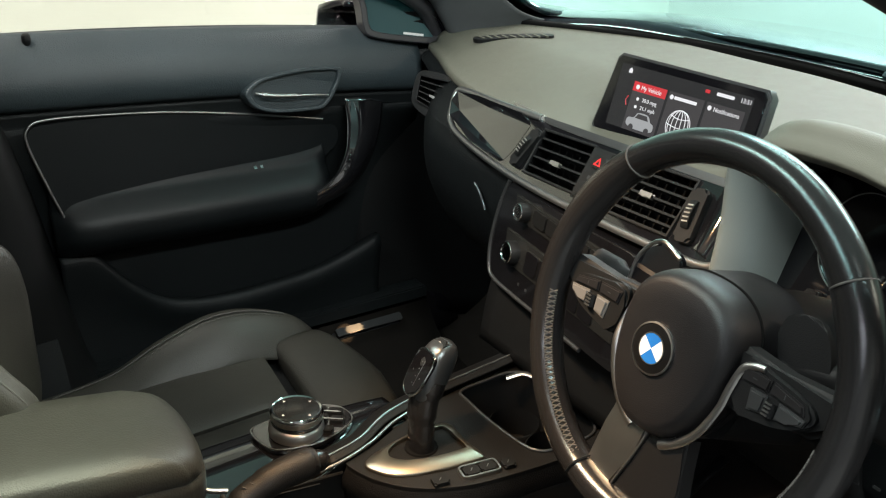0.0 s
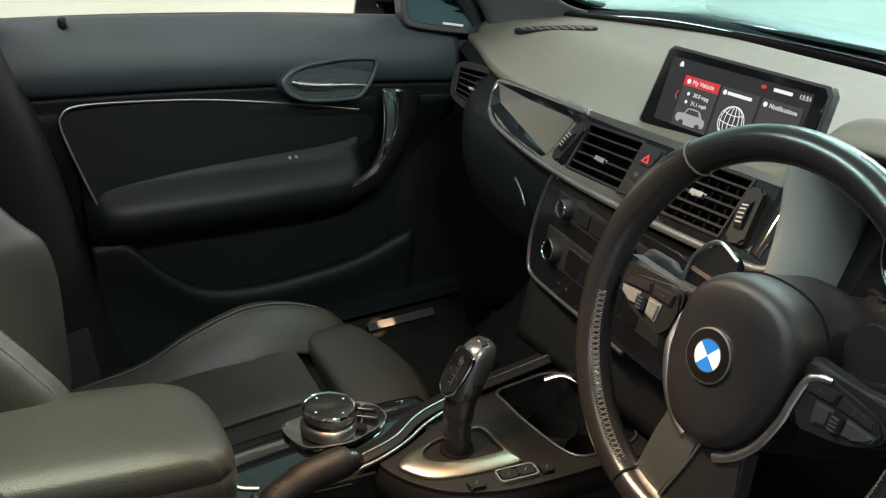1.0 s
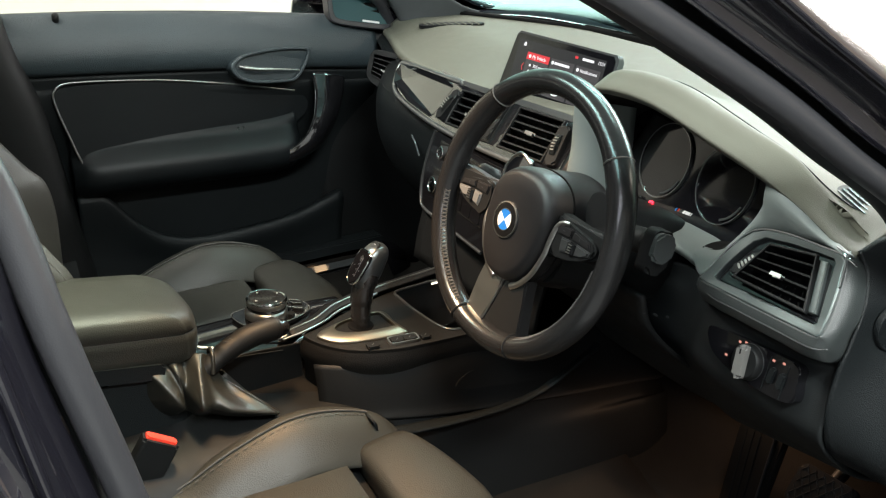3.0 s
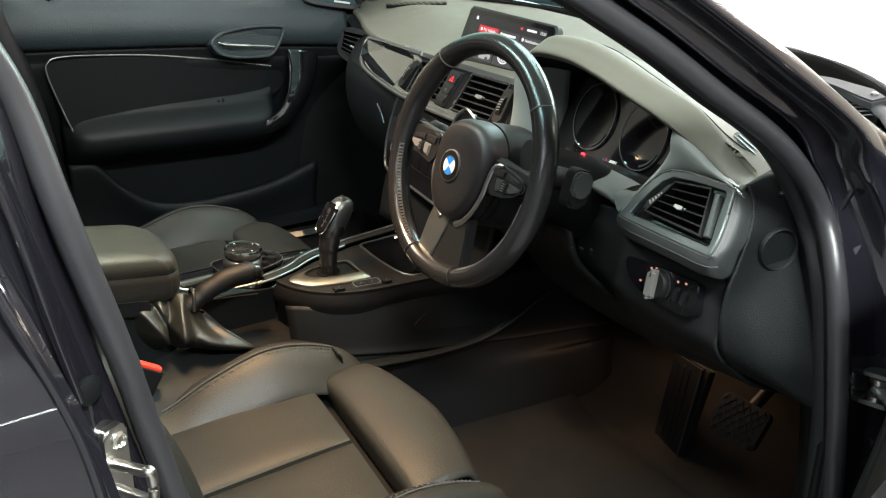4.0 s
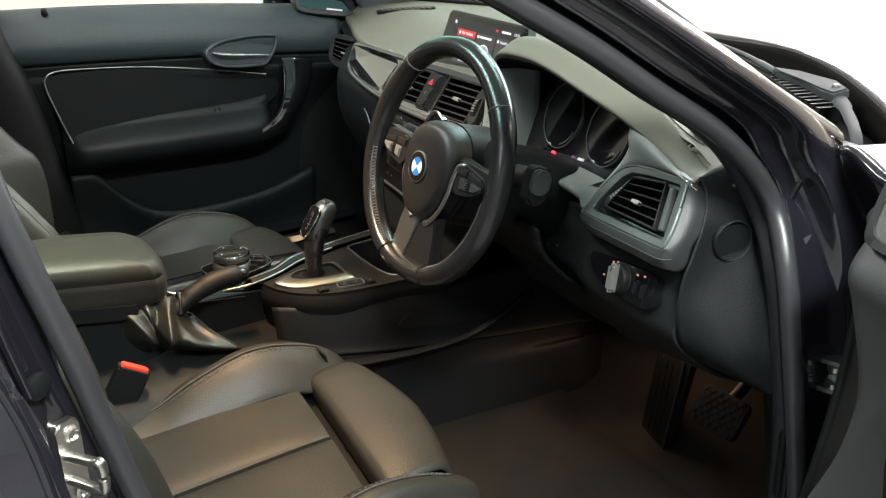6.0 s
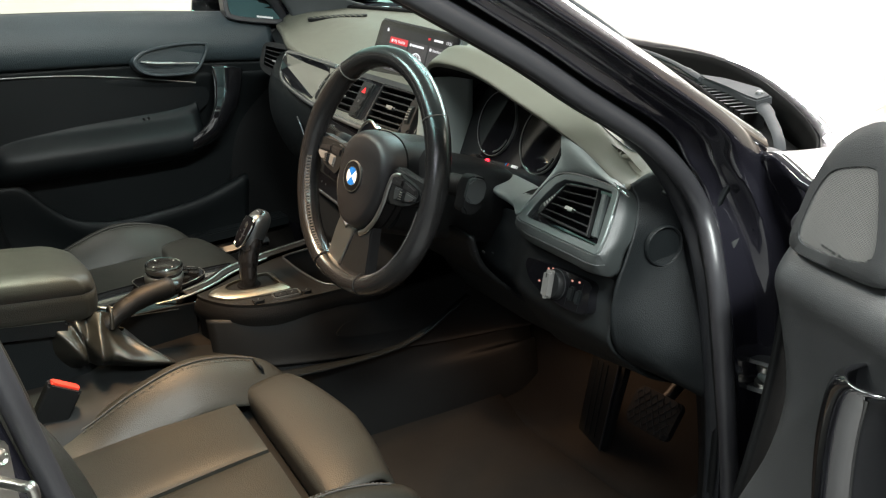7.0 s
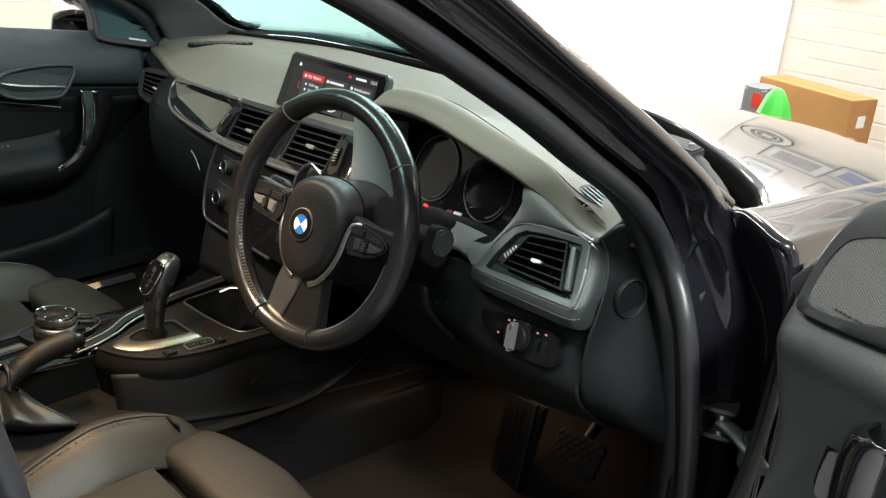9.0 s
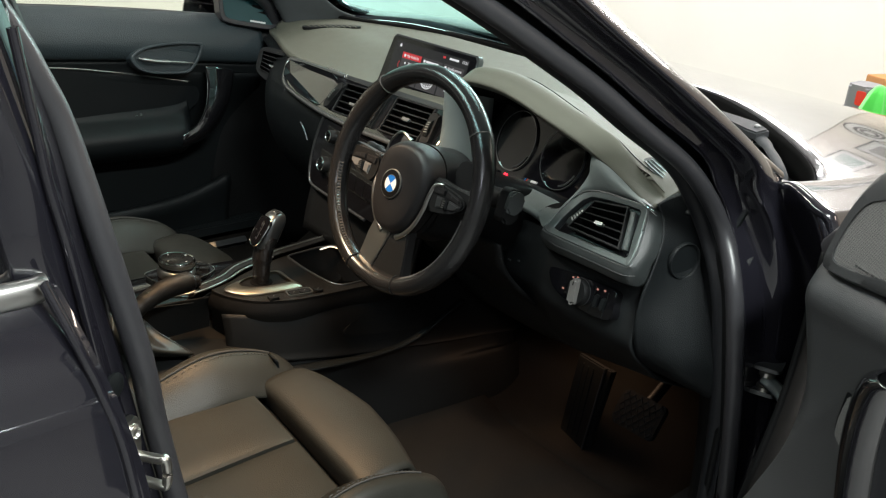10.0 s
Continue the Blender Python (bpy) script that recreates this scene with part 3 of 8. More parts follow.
# rear door, driver's side, closed
rear_door = thing("rear_door", "closed glossy black rear passenger door", "car door", (-1.0, -0.76, 0.36))
prof = ((1.00, -0.705, -0.650), (0.985, -0.728, -0.645), (0.94, -0.752, -0.632), (0.902, -0.762, -0.621), (0.888, -0.766, -0.617), (0.80, -0.778, -0.600), (0.62, -0.80, -0.583), (0.46, -0.80, -0.583), (0.34, -0.775, -0.60))
rows = []
for z, y, x0 in prof:
    rows.append([(x0 + 0.004, y + 0.03, z), (x0, y + 0.008, z), (x0 - 0.008, y - 0.002, z), (x0 - 0.25, y - 0.012, z + 0.005), (x0 - 0.6, y - 0.012, z + 0.015), (-1.45, y + 0.01, z + 0.02)])
part("door_skin", skin(rows, 70, 40), M_PAINT, rear_door, solid=0.008)
part("door_edge", tube([(-0.652, -0.742, 1.005), (-0.636, -0.757, 0.955), (-0.620, -0.764, 0.904), (-0.606, -0.776, 0.84), (-0.592, -0.794, 0.70)], 0.0045, 8, smooth=40), M_PAINT, rear_door)
part("window_trim", tube([(-0.645, -0.722, 0.992), (-0.69, -0.73, 0.993), (-1.0, -0.735, 1.0), (-1.4, -0.72, 1.01)], 0.009, 10, flat=1.4, smooth=30), M_SATIN, rear_door, "satin silver window trim")
bm = skin([[(x0, -0.706 + dy, z), (x0 - 0.02, -0.722 + dy, z), (x0 - 0.085, -0.722 + dy, z)] for z, x0, dy in ((0.985, -0.655, 0.0), (1.1, -0.678, 0.005), (1.2, -0.705, 0.02), (1.30, -0.735, 0.04))], 20, 8)
part("window_frame", bm, M_GLOSS, rear_door, "gloss black window pillar cover", solid=0.006)
bm = skin([[(-0.74, -0.712, 0.98), (-1.1, -0.722, 0.99), (-1.45, -0.705, 1.0)], [(-0.78, -0.66, 1.30), (-1.1, -0.67, 1.32), (-1.45, -0.65, 1.3)]], 8, 12)
glassob = part("pane", bm, M_SIDEGLASS, rear_door, solid=0.003)
glassob.visible_shadow = False

# left side behind the passenger's door: inner pillar and rear door
bm = skin([[(dx + 0.012, 0.73, z), (dx, 0.68, z), (dx - 0.03, 0.655, z), (dx - 0.10, 0.65, z), (dx - 0.22, 0.66, z)] for z, dx in ((0.34, -0.25), (0.42, -0.295), (0.6, -0.325), (0.8, -0.355), (0.95, -0.40), (1.1, -0.43), (1.32, -0.47))], 24, 10)
part("b_pillar_trim", bm, M_DARK, body, "dark grained plastic B-pillar trim", solid=0.01)
bm = skin([[(-0.55, 0.74, z), (-1.2, 0.74, z), (-1.85, 0.70, z)] for z in (0.3, 0.6, 0.98)], 8, 8)
part("rear_side_panel", bm, M_DASH, body, solid=0.03)

# bonnet, wings, cowl


def hood_z(x, y):
    s = abs(y + 0.04) / 0.76
    return 0.985 - 0.045 * s ** 4 - 0.150 * max(0.0, x - 0.5) ** 1.5 + 0.004 * math.exp(-((s - 0.62) / 0.12) ** 2)


EDGE_D = (0.0, 0.26, 0.41, 0.565, 0.665, 0.746, 0.78, 0.80, 0.81)
EDGE_X = (0.765, 0.728, 0.682, 0.62, 0.56, 0.50, 0.45, 0.40, 0.37)


def hood_x0(y):
    return float(np.interp(abs(y + 0.04), EDGE_D, EDGE_X))


def near_glass(y):
    f = min(1.0, max(0.0, (y + 0.42) / 0.32))
    return f * f * (3 - 2 * f)


rows = []
for i in range(24):
    f = i / 23
    row = []
    for j in range(49):
        y = -0.04 + 0.805 * math.sin(math.pi * (j / 48 - 0.5))
        x = hood_x0(y) * (1 - f) + (1.72 - 0.35 * (abs(y + 0.04) / 0.76) ** 2.5) * f
        row.append((x, y, hood_z(x, y) - 0.026 * near_glass(y) * max(0.0, 1 - (x - hood_x0(y)) / 0.14) ** 2 - 0.1 * max(0.0, f - 0.93) / 0.07))
    rows.append(row)
bm = bmesh.new()
quads(bm, rows)
part("bonnet", bm, M_PAINT, body, "glossy black bonnet mirroring the room", solid=0.008)
for sgn in (-1, 1):
    def wy(d):
        return -0.04 + sgn * d
    bm = skin([[(x, wy(0.808 - e), z - 0.002), (x, wy(0.825 - e), z), (x - k_, wy(0.868 - e), z - 0.012), (x - k_, wy(0.900 - e), z - 0.034), (x - k_, wy(0.914 - e), z - 0.14), (x + k_ * 0.3, wy(0.912 - e), z - 0.34), (x + k_, wy(0.908 - e), 0.38)] for x, z, e, k_ in ((0.282, 0.976, 0.0, 0.016), (0.45, 0.954, 0.0, 0.0), (0.8, 0.916, 0.0, 0.0), (1.2, 0.857, 0.02, 0.0), (1.5, 0.777, 0.09, 0.0), (1.68, 0.66, 0.24, 0.0))], 40, 30)
    part("front_wing", bm, M_PAINT, body, "glossy black front wing", solid=0.01)
bm = skin([[(a, y, 0.944), (a * 0.7 + b * 0.3, y, 0.925), (a * 0.3 + b * 0.7, y, 0.905), (b + 0.02, y, 0.905)] for y, a, b in ((-0.81, 0.31, 0.47), (-0.735, 0.385, 0.535), (-0.60, 0.525, 0.62), (-0.33, 0.675, 0.72), (-0.04, 0.725, 0.768), (0.25, 0.715, 0.72), (0.54, 0.60, 0.62), (0.66, 0.50, 0.535), (0.72, 0.34, 0.47))], 40, 14)
part("cowl", bm, M_VOID, body, "matt black plastic cowl under the wipers", solid=0.01)
rear_edge = [(hood_x0(y) - 0.002, y, hood_z(hood_x0(y), y) - 0.026 * near_glass(y) - 0.008) for y in (-0.835, -0.80, -0.76, -0.72, -0.66, -0.58, -0.45, -0.25, -0.04, 0.17, 0.37, 0.50, 0.58, 0.64, 0.68, 0.72, 0.755)]
part("bonnet_seal", tube(rear_edge, 0.0045, 8, smooth=60), M_VOID, body, "black rubber lip along the bonnet edge")
part("bonnet_skirt", skin([[(p[0] - 0.003, p[1], p[2] + 0.0085), (p[0] - 0.004, p[1], p[2] - 0.01), (p[0] - 0.002, p[1], p[2] - 0.045)] for p in rear_edge], 60, 4), M_VOID, body, "black underside of the bonnet edge", solid=0.002)
for i in range(16):
    y = -0.64 + 0.018 * i
    bm = slab(Plane((hood_x0(y) - 0.05, y, 0.930), (0.1, 0, 1), "xy"), [(hood_x0(y) - 0.075, y), (hood_x0(y) - 0.02, y), (hood_x0(y) - 0.02, y + 0.008), (hood_x0(y) - 0.075, y + 0.008)], -0.02, 0.004, 0)
    part("cowl_grille_bar", bm, M_DARK, body)

# windscreen
ws = thing("windscreen", "clear tinted windscreen with a turquoise sheen", "windscreen", (0.6, -0.04, 0.94))
wb = [(0.295, -0.818, 0.968), (0.375, -0.735, 0.948), (0.51, -0.60, 0.942), (0.66, -0.33, 0.943), (0.73, -0.04, 0.944), (0.718, 0.25, 0.944), (0.65, 0.54, 0.946), (0.52, 0.655, 0.950), (0.37, 0.70, 0.958)]
wt = [(-0.42, -0.685, 1.38), (-0.41, -0.6, 1.387), (-0.40, -0.5, 1.395), (-0.38, -0.25, 1.405), (-0.37, -0.04, 1.41), (-0.38, 0.17, 1.405), (-0.40, 0.42, 1.395), (-0.41, 0.52, 1.387), (-0.42, 0.60, 1.38)]
bm = skin([[a, Vector(a).lerp(Vector(b), 0.33) + k_ * Vector((0.02, 0, 0.015)), Vector(a).lerp(Vector(b), 0.66) + k_ * Vector((0.02, 0, 0.015)), b] for a, b, k_ in zip(wb, wt, (0, 0, 0.5, 1, 1, 1, 1, 0.8, 0.5))], 30, 14)
pane = part("pane", bm, M_WS, ws)
pane.visible_shadow = False
part("ceramic_band", skin([[Vector(a) + Vector((0.01, 0, -0.010)), Vector(a) + Vector((0.002, 0, 0.0)), Vector(a).lerp(Vector(b), 0.008) + Vector((0.0, 0, -0.002))] for a, b in zip(wb, wt)], 40, 6), M_DARK, ws)


def wiper(name, pivot, bend, tip, label):
    w = thing(name, label, "wiper", pivot)
    part("arm", tube([pivot, Vector(pivot) + Vector((0.0, 0.03, 0.010)), bend, tip], [0.012, 0.010, 0.008, 0.004], 8, flat=0.7, smooth=24), M_DARK, w)
    part("pivot_cap", lathe(Matrix.Translation(Vector(pivot) - Vector((0, 0, 0.02))), ((0.010, 0), (0.010, 0.022), (0.007, 0.026)), 16), M_DARK, w)
    a, b = Vector(bend), Vector(tip)
    part("blade", tube([a.lerp(b, s) + Vector((0.012, 0, -0.005)) for s in (0.05, 0.4, 0.7, 1.0)], 0.006, 6, smooth=16), M_RUBBER, w)
    return w


dw = thing("wiper", "grey flat-armed windscreen wiper parked on the cowl", "wiper", (0.43, -0.80, 0.945))
up = Plane((0.545, -0.60, 0.966), (-0.12, 0.05, 0.99), "xy")
wa = part("arm", slab(up, [(0.575, -0.498), (0.577, -0.56), (0.560, -0.640), (0.536, -0.676), (0.508, -0.670), (0.515, -0.645), (0.545, -0.588), (0.562, -0.53)], -0.010, 0.003, 0.003), M_WIPER, dw, "flat grey wiper arm")
part("elbow_pin", lathe(Matrix.Translation((0.534, -0.655, 0.962)), ((0.006, 0), (0.006, 0.010), (0.004, 0.012)), 12), M_GREYTRIM, wa)
part("arm_head", tube([(0.542, -0.648, 0.957), (0.524, -0.670, 0.956), (0.480, -0.720, 0.950), (0.430, -0.770, 0.940), (0.408, -0.79, 0.912)], [0.012, 0.012, 0.009, 0.008, 0.006], 10, flat=0.55, smooth=20), M_WIPER, dw)
part("rod", tube([(0.568, -0.52, 0.962), (0.630, -0.40, 0.962), (0.675, -0.28, 0.960), (0.712, -0.12, 0.958)], [0.007, 0.005, 0.005, 0.004], 8, flat=0.7, smooth=20), M_WIPER, dw)
part("blade", tube([(0.590, -0.50, 0.953), (0.655, -0.36, 0.953), (0.70, -0.22, 0.951), (0.735, -0.06, 0.950)], 0.006, 6, smooth=16), M_RUBBER, dw)
wiper("wiper", (0.775, -0.10, 0.936), (0.757, 0.05, 0.952), (0.722, 0.422, 0.950), "matt black windscreen wiper parked on the cowl")

# door mirror on the passenger's side
mirror = thing("door_mirror", "black door mirror outside the passenger's window", "car mirror", (0.34, 0.80, 0.96))
part("foot", tube([(0.36, 0.76, 0.95), (0.36, 0.84, 0.975), (0.35, 0.92, 1.0)], [0.05, 0.04, 0.05], 14, flat=0.5, smooth=14), M_GLOSS, mirror)
bm = skin([[(0.335 + 0.10 * math.sin(radians(a)), 1.0 + 0.115 * math.cos(t) * math.cos(radians(a)), 1.07 + 0.085 * math.sin(t) * math.cos(radians(a))) for t in [2 * math.pi * k / 24 for k in range(25)]] for a in (0, 20, 45, 70, 89)], 16, 40)
part("housing", bm, M_PAINT, mirror, solid=0.004)
part("mirror_glass", block(Matrix.Translation((0.338, 1.0, 1.07)) @ pose(0, 0, 0, 90, 0, -90), [(0.105 * math.cos(2 * math.pi * k / 32), 0.075 * math.sin(2 * math.pi * k / 32)) for k in range(32)], 0.0, 0.003, 0.001), M_CHROME, mirror)


# ---- dashboard ----
dash = thing("dashboard", "black soft-touch dashboard with gloss trim and round-edged vents", "dashboard", (0.4, -0.04, 0.6))
ST = ((0.66, 0.40, 0.903, 0), (0.58, 0.372, 0.899, 0), (0.45, 0.322, 0.893, 0), (0.30, 0.292, 0.891, 0), (0.14, 0.282, 0.899, 0), (0.0, 0.272, 0.907, 0), (-0.14, 0.266, 0.915, 0), (-0.215, 0.252, 0.926, 0.01), (-0.262, 0.205, 0.972, 0.03), (-0.30, 0.183, 1.000, 0.048), (-0.34, 0.177, 1.010, 0.056), (-0.40, 0.175, 1.0115, 0.058), (-0.45, 0.175, 1.004, 0.056), (-0.49, 0.176, 0.994, 0.050), (-0.53, 0.177, 0.984, 0.042), (-0.57, 0.180, 0.973, 0.032), (-0.60, 0.187, 0.960, 0.022), (-0.63, 0.196, 0.944, 0.012), (-0.66, 0.200, 0.928, 0.005), (-0.69, 0.198, 0.914, 0.001), (-0.712, 0.200, 0.908, 0))
rows = []
for y, lx, lz, hump in ST:
    wx = max(0.69 - 0.19 * ((y + 0.04) / 0.70) ** 8, lx + 0.11) if y > -0.04 else float(np.interp(y, (-0.778, -0.60, -0.33, -0.04), (0.345, 0.475, 0.63, 0.69)))
    if hump == 0:
        front = [(wx * 0.2 + lx * 0.8, y, 0.921 + 0.45 * (lz - 0.915)), (lx + 0.018, y, lz + 0.004), (lx + 0.003, y, lz), (lx, y, lz - 0.010), (lx + 0.012, y, lz - 0.020)]
    else:
        k = min(1.0, hump / 0.02)
        front = [(wx * 0.2 + lx * 0.8, y, (lz + 0.012 * k) * 0.8 + 0.2 * (0.93 + hump * 0.9)), (lx + 0.042, y, lz + 0.018 * k), (lx + 0.016, y, lz + 0.008 * k), (lx, y, lz - 0.002), (lx + 0.008, y, lz - 0.012)]
    rows.append([(wx + 0.02, y, 0.925), (wx, y, 0.937), (wx * 0.8 + lx * 0.2, y, 0.935 + hump * 0.06), (wx * 0.6 + lx * 0.4, y, 0.932 + hump * 0.42), (wx * 0.42 + lx * 0.58, y, 0.929 + hump * 0.88)] + front)
part("top_pad", skin(rows, 120, 40), M_PAD, dash, "grey-black grained soft dashboard top, paled for windscreen light", solid=0.006)
# seam across the pad in front of the binnacle
pad_bm = skin(rows, 120, 40)
pad_tris = [(f.verts[0].co.copy(), f.verts[i].co.copy(), f.verts[i + 1].co.copy()) for f in pad_bm.faces for i in range(1, len(f.verts) - 1)]
pad_bm.free()


def on_pad(x, y, h=0.0):
    """Highest point of the pad over x, y, raised by h along its normal, and the normal."""
    best = None
    for a, b, c in pad_tris:
        d = (b.x - a.x) * (c.y - a.y) - (c.x - a.x) * (b.y - a.y)
        if abs(d) < 1e-12:
            continue
        u = ((x - a.x) * (c.y - a.y) - (c.x - a.x) * (y - a.y)) / d
        v = ((b.x - a.x) * (y - a.y) - (x - a.x) * (b.y - a.y)) / d
        if u >= -1e-6 and v >= -1e-6 and u + v <= 1 + 1e-6:
            p = a + (b - a) * u + (c - a) * v
            if best is None or p.z > best[0].z:
                n = (b - a).cross(c - a).normalized()
                best = (p, n if n.z > 0 else -n)
    return best[0] + best[1] * h, best[1]


part("pad_seam", tube([on_pad(v.x, v.y, 0.0004)[0] for v in crv([(0.275, -0.285, 0), (0.262, -0.36, 0), (0.246, -0.44, 0), (0.240, -0.52, 0), (0.245, -0.60, 0), (0.262, -0.66, 0)], 60)], 0.0011, 6), M_DARK, dash)

# lower dashboard, passenger's half and centre
rows = []
for y, lx, lz, k in ((0.665, 0.40, 0.90, 0.06), (0.58, 0.372, 0.893, 0.03), (0.45, 0.322, 0.886, 0.0), (0.345, 0.298, 0.885, 0.0), (0.17, 0.284, 0.89, 0.0), (0.0, 0.274, 0.90, 0.0), (-0.14, 0.268, 0.908, 0.0), (-0.235, 0.262, 0.91, 0.0)):
    rows.append([(lx + 0.012, y, lz - 0.004), (lx - 0.012, y, lz - 0.024), (lx - 0.042 + k, y, 0.838), (lx - 0.055 + k, y, 0.80), (lx - 0.05 + k, y, 0.73), (lx - 0.01 + k, y, 0.65), (lx + 0.06 + k, y, 0.59), (lx + 0.20, y, 0.56)])
upper = [r[:4] for r in rows[:4]]
rows = [r[2:] for r in rows]
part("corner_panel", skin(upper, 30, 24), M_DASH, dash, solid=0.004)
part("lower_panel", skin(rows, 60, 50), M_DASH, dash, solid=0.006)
# glovebox lid outline and handle
gb = Plane((0.24, 0.36, 0.75), (-0.97, 0.03, 0.12))
part("glovebox_handle", tube([gb.at(0.24, 0.785, 0.014), gb.at(0.22, 0.775, 0.016), gb.at(0.205, 0.755, 0.014)], 0.002, 8, smooth=12), M_GREYTRIM, dash)

# gloss trim band across passenger's side and centre
FA = Plane((0.249, 0.09, 0.873), (-0.817, 0.066, 0.574))
band = smooth2([(0.372, 0.890), (0.30, 0.893), (0.14, 0.899), (-0.03, 0.910), (-0.17, 0.919), (-0.225, 0.918), (-0.238, 0.905), (-0.248, 0.862), (-0.246, 0.847), (-0.22, 0.843), (-0.03, 0.834), (0.10, 0.831), (0.18, 0.832), (0.30, 0.841), (0.338, 0.848), (0.355, 0.865)], 120)
VQ = (((0.118, 0.891), (0.010, 0.897), (0.006, 0.846), (0.116, 0.841)), ((-0.058, 0.902), (-0.172, 0.908), (-0.170, 0.853), (-0.055, 0.846)))
part("fascia_trim", holed(FA, band, VQ, -0.03, 0.004), M_GLOSS, dash, "gloss black fascia trim band")
part("trim_strip", tube([FA.at(a, b, 0.006) for a, b in ((0.14, 0.902), (0.25, 0.897), (0.34, 0.894), (0.370, 0.889), (0.362, 0.868), (0.345, 0.850), (0.30, 0.839), (0.18, 0.830), (0.06, 0.8285), (-0.08, 0.833), (-0.22, 0.841), (-0.252, 0.848))], 0.0048, 10, flat=0.6, up=FA.n, smooth=110), M_STRIP, dash, "satin silver strip round the fascia trim")
part("trim_strip", slab(FA, [(0.14, 0.9055), (0.05, 0.9095), (-0.06, 0.9145), (-0.205, 0.9215), (-0.228, 0.916), (-0.205, 0.9135), (-0.06, 0.9065), (0.05, 0.9015), (0.13, 0.899)], -0.004, 0.0055, 0.0012), M_GREYTRIM, dash, "dark satin strip along the fascia's upper edge")
part("trim_strip", slab(FA, [(0.222, 0.9065), (0.14, 0.9065), (0.13, 0.900), (0.20, 0.9015)], -0.004, 0.0065, 0.0012), M_SATIN, dash, "bright satin end of the fascia's upper strip")
# dished mirror-black panel on the passenger's side: a flat middle with two raised flanks
DISH_MID = ((0.338, 0.868), (0.279, 0.887), (0.156, 0.889), (0.164, 0.853), (0.172, 0.840))
DISH_LOW = ((0.362, 0.874), (0.346, 0.857), (0.262, 0.8405), (0.19, 0.836))
DISH_TOP = ((0.358, 0.888), (0.30, 0.894), (0.18, 0.897))
bm = bmesh.new()
mid = [bm.verts.new(FA.at(a, b, 0.0046)) for a, b in DISH_MID]
low = [bm.verts.new(FA.at(a, b, 0.0120)) for a, b in DISH_LOW]
top = [bm.verts.new(FA.at(a, b, 0.0120)) for a, b in DISH_TOP]
for f in ((mid[0], mid[4], mid[3], mid[2], mid[1]), (low[0], low[1], mid[0]), (low[1], low[2], mid[4], mid[0]), (low[2], low[3], mid[4]), (top[0], low[0], mid[0]), (top[0], mid[0], mid[1], top[1]), (top[1], mid[1], mid[2], top[2])):
    bm.faces.new(f)
part("fascia_inset", bm, M_GLOSS, dash, "dished mirror-black trim panel", smooth=False)
bm = skin([[FA.at(-0.210, z0, 0.006), FA.at(-0.226, z0 - 0.001, 0.008), FA.at(-0.240, z0 - 0.004, 0.001), FA.at(-0.250, z0 - 0.008, -0.016)] for z0 in (0.917, 0.905, 0.88, 0.862, 0.852)], 20, 20)
part("fascia_end", bm, M_GLOSS, dash, "rounded gloss black end of the fascia", solid=0.003)


def vent(name, pl, quad, slats, parent, depth, label):
    """Air vent: dark box, frame, level slats, upright fins behind, a tab and a thumb wheel."""
    a, b, c, d = quad  # upper left, upper right, lower right, lower left, as the driver sees them

    def at(s, t, h):
        y = (a[0] * (1 - s) + b[0] * s) * (1 - t) + (d[0] * (1 - s) + c[0] * s) * t
        z = (a[1] * (1 - s) + b[1] * s) * (1 - t) + (d[1] * (1 - s) + c[1] * s) * t
        return pl.at(y, z, h)

    deep = depth
    bmf = bmesh.new()
    corners = [(0.0, 0.0), (1.0, 0.0), (1.0, 1.0), (0.0, 1.0)]
    quads(bmf, [[at(s, t, h) for s, t in corners] for h in (0.004, deep)], loop_v=True)
    bmf.faces.new([bmf.verts.new(at(s, t, deep)) for s, t in corners])
    v = part(name, bmf, M_DARK, parent, label)
    bmf = bmesh.new()
    o = [(-0.03, -0.06), (1.03, -0.06), (1.03, 1.06), (-0.03, 1.06)]
    quads(bmf, [[at(s, t, 0.002) for s, t in o], [at(s, t, 0.0075) for s, t in o], [at(s, t, 0.0075) for s, t in corners], [at(s, t, 0.002) for s, t in corners]], loop_v=True)
    part("frame", bmf, M_DARK, v, bevel=0.001)
    for k in range(7):
        s = (k + 0.7) / 7.4
        bmf = bmesh.new()
        quads(bmf, [[at(s, 0.02, deep), at(s, 0.98, deep)], [at(s + 0.006, 0.02, deep + 0.012), at(s + 0.006, 0.98, deep + 0.012)], [at(s + 0.014, 0.02, deep + 0.012), at(s + 0.014, 0.98, deep + 0.012)], [at(s + 0.02, 0.02, deep), at(s + 0.02, 0.98, deep)]])
        part("fin", bmf, M_DARK, v)
    for k in range(slats):
        t = (k + 0.75) / (slats + 0.5)
        bmf = bmesh.new()
        quads(bmf, [[at(s, t - 0.022, h0) for s in (0.0, 1.0)] for h0 in (deep + 0.014, 0.0040)] + [[at(s, t + 0.022, h0) for s in (0.0, 1.0)] for h0 in (0.0050, deep + 0.014)], loop_u=True)
        part("slat", bmf, M_DARK, v)
    tt = (slats // 2 + 0.75) / (slats + 0.5)
    bmf = bmesh.new()
    quads(bmf, [[at(s, tt - 0.045, 0.009), at(s, tt + 0.045, 0.009)] for s in (0.40, 0.58)] + [[at(s, tt + 0.05, 0.003), at(s, tt - 0.05, 0.003)] for s in (0.58, 0.40)])
    part("tab", bmf, M_SATIN, v)
    return v


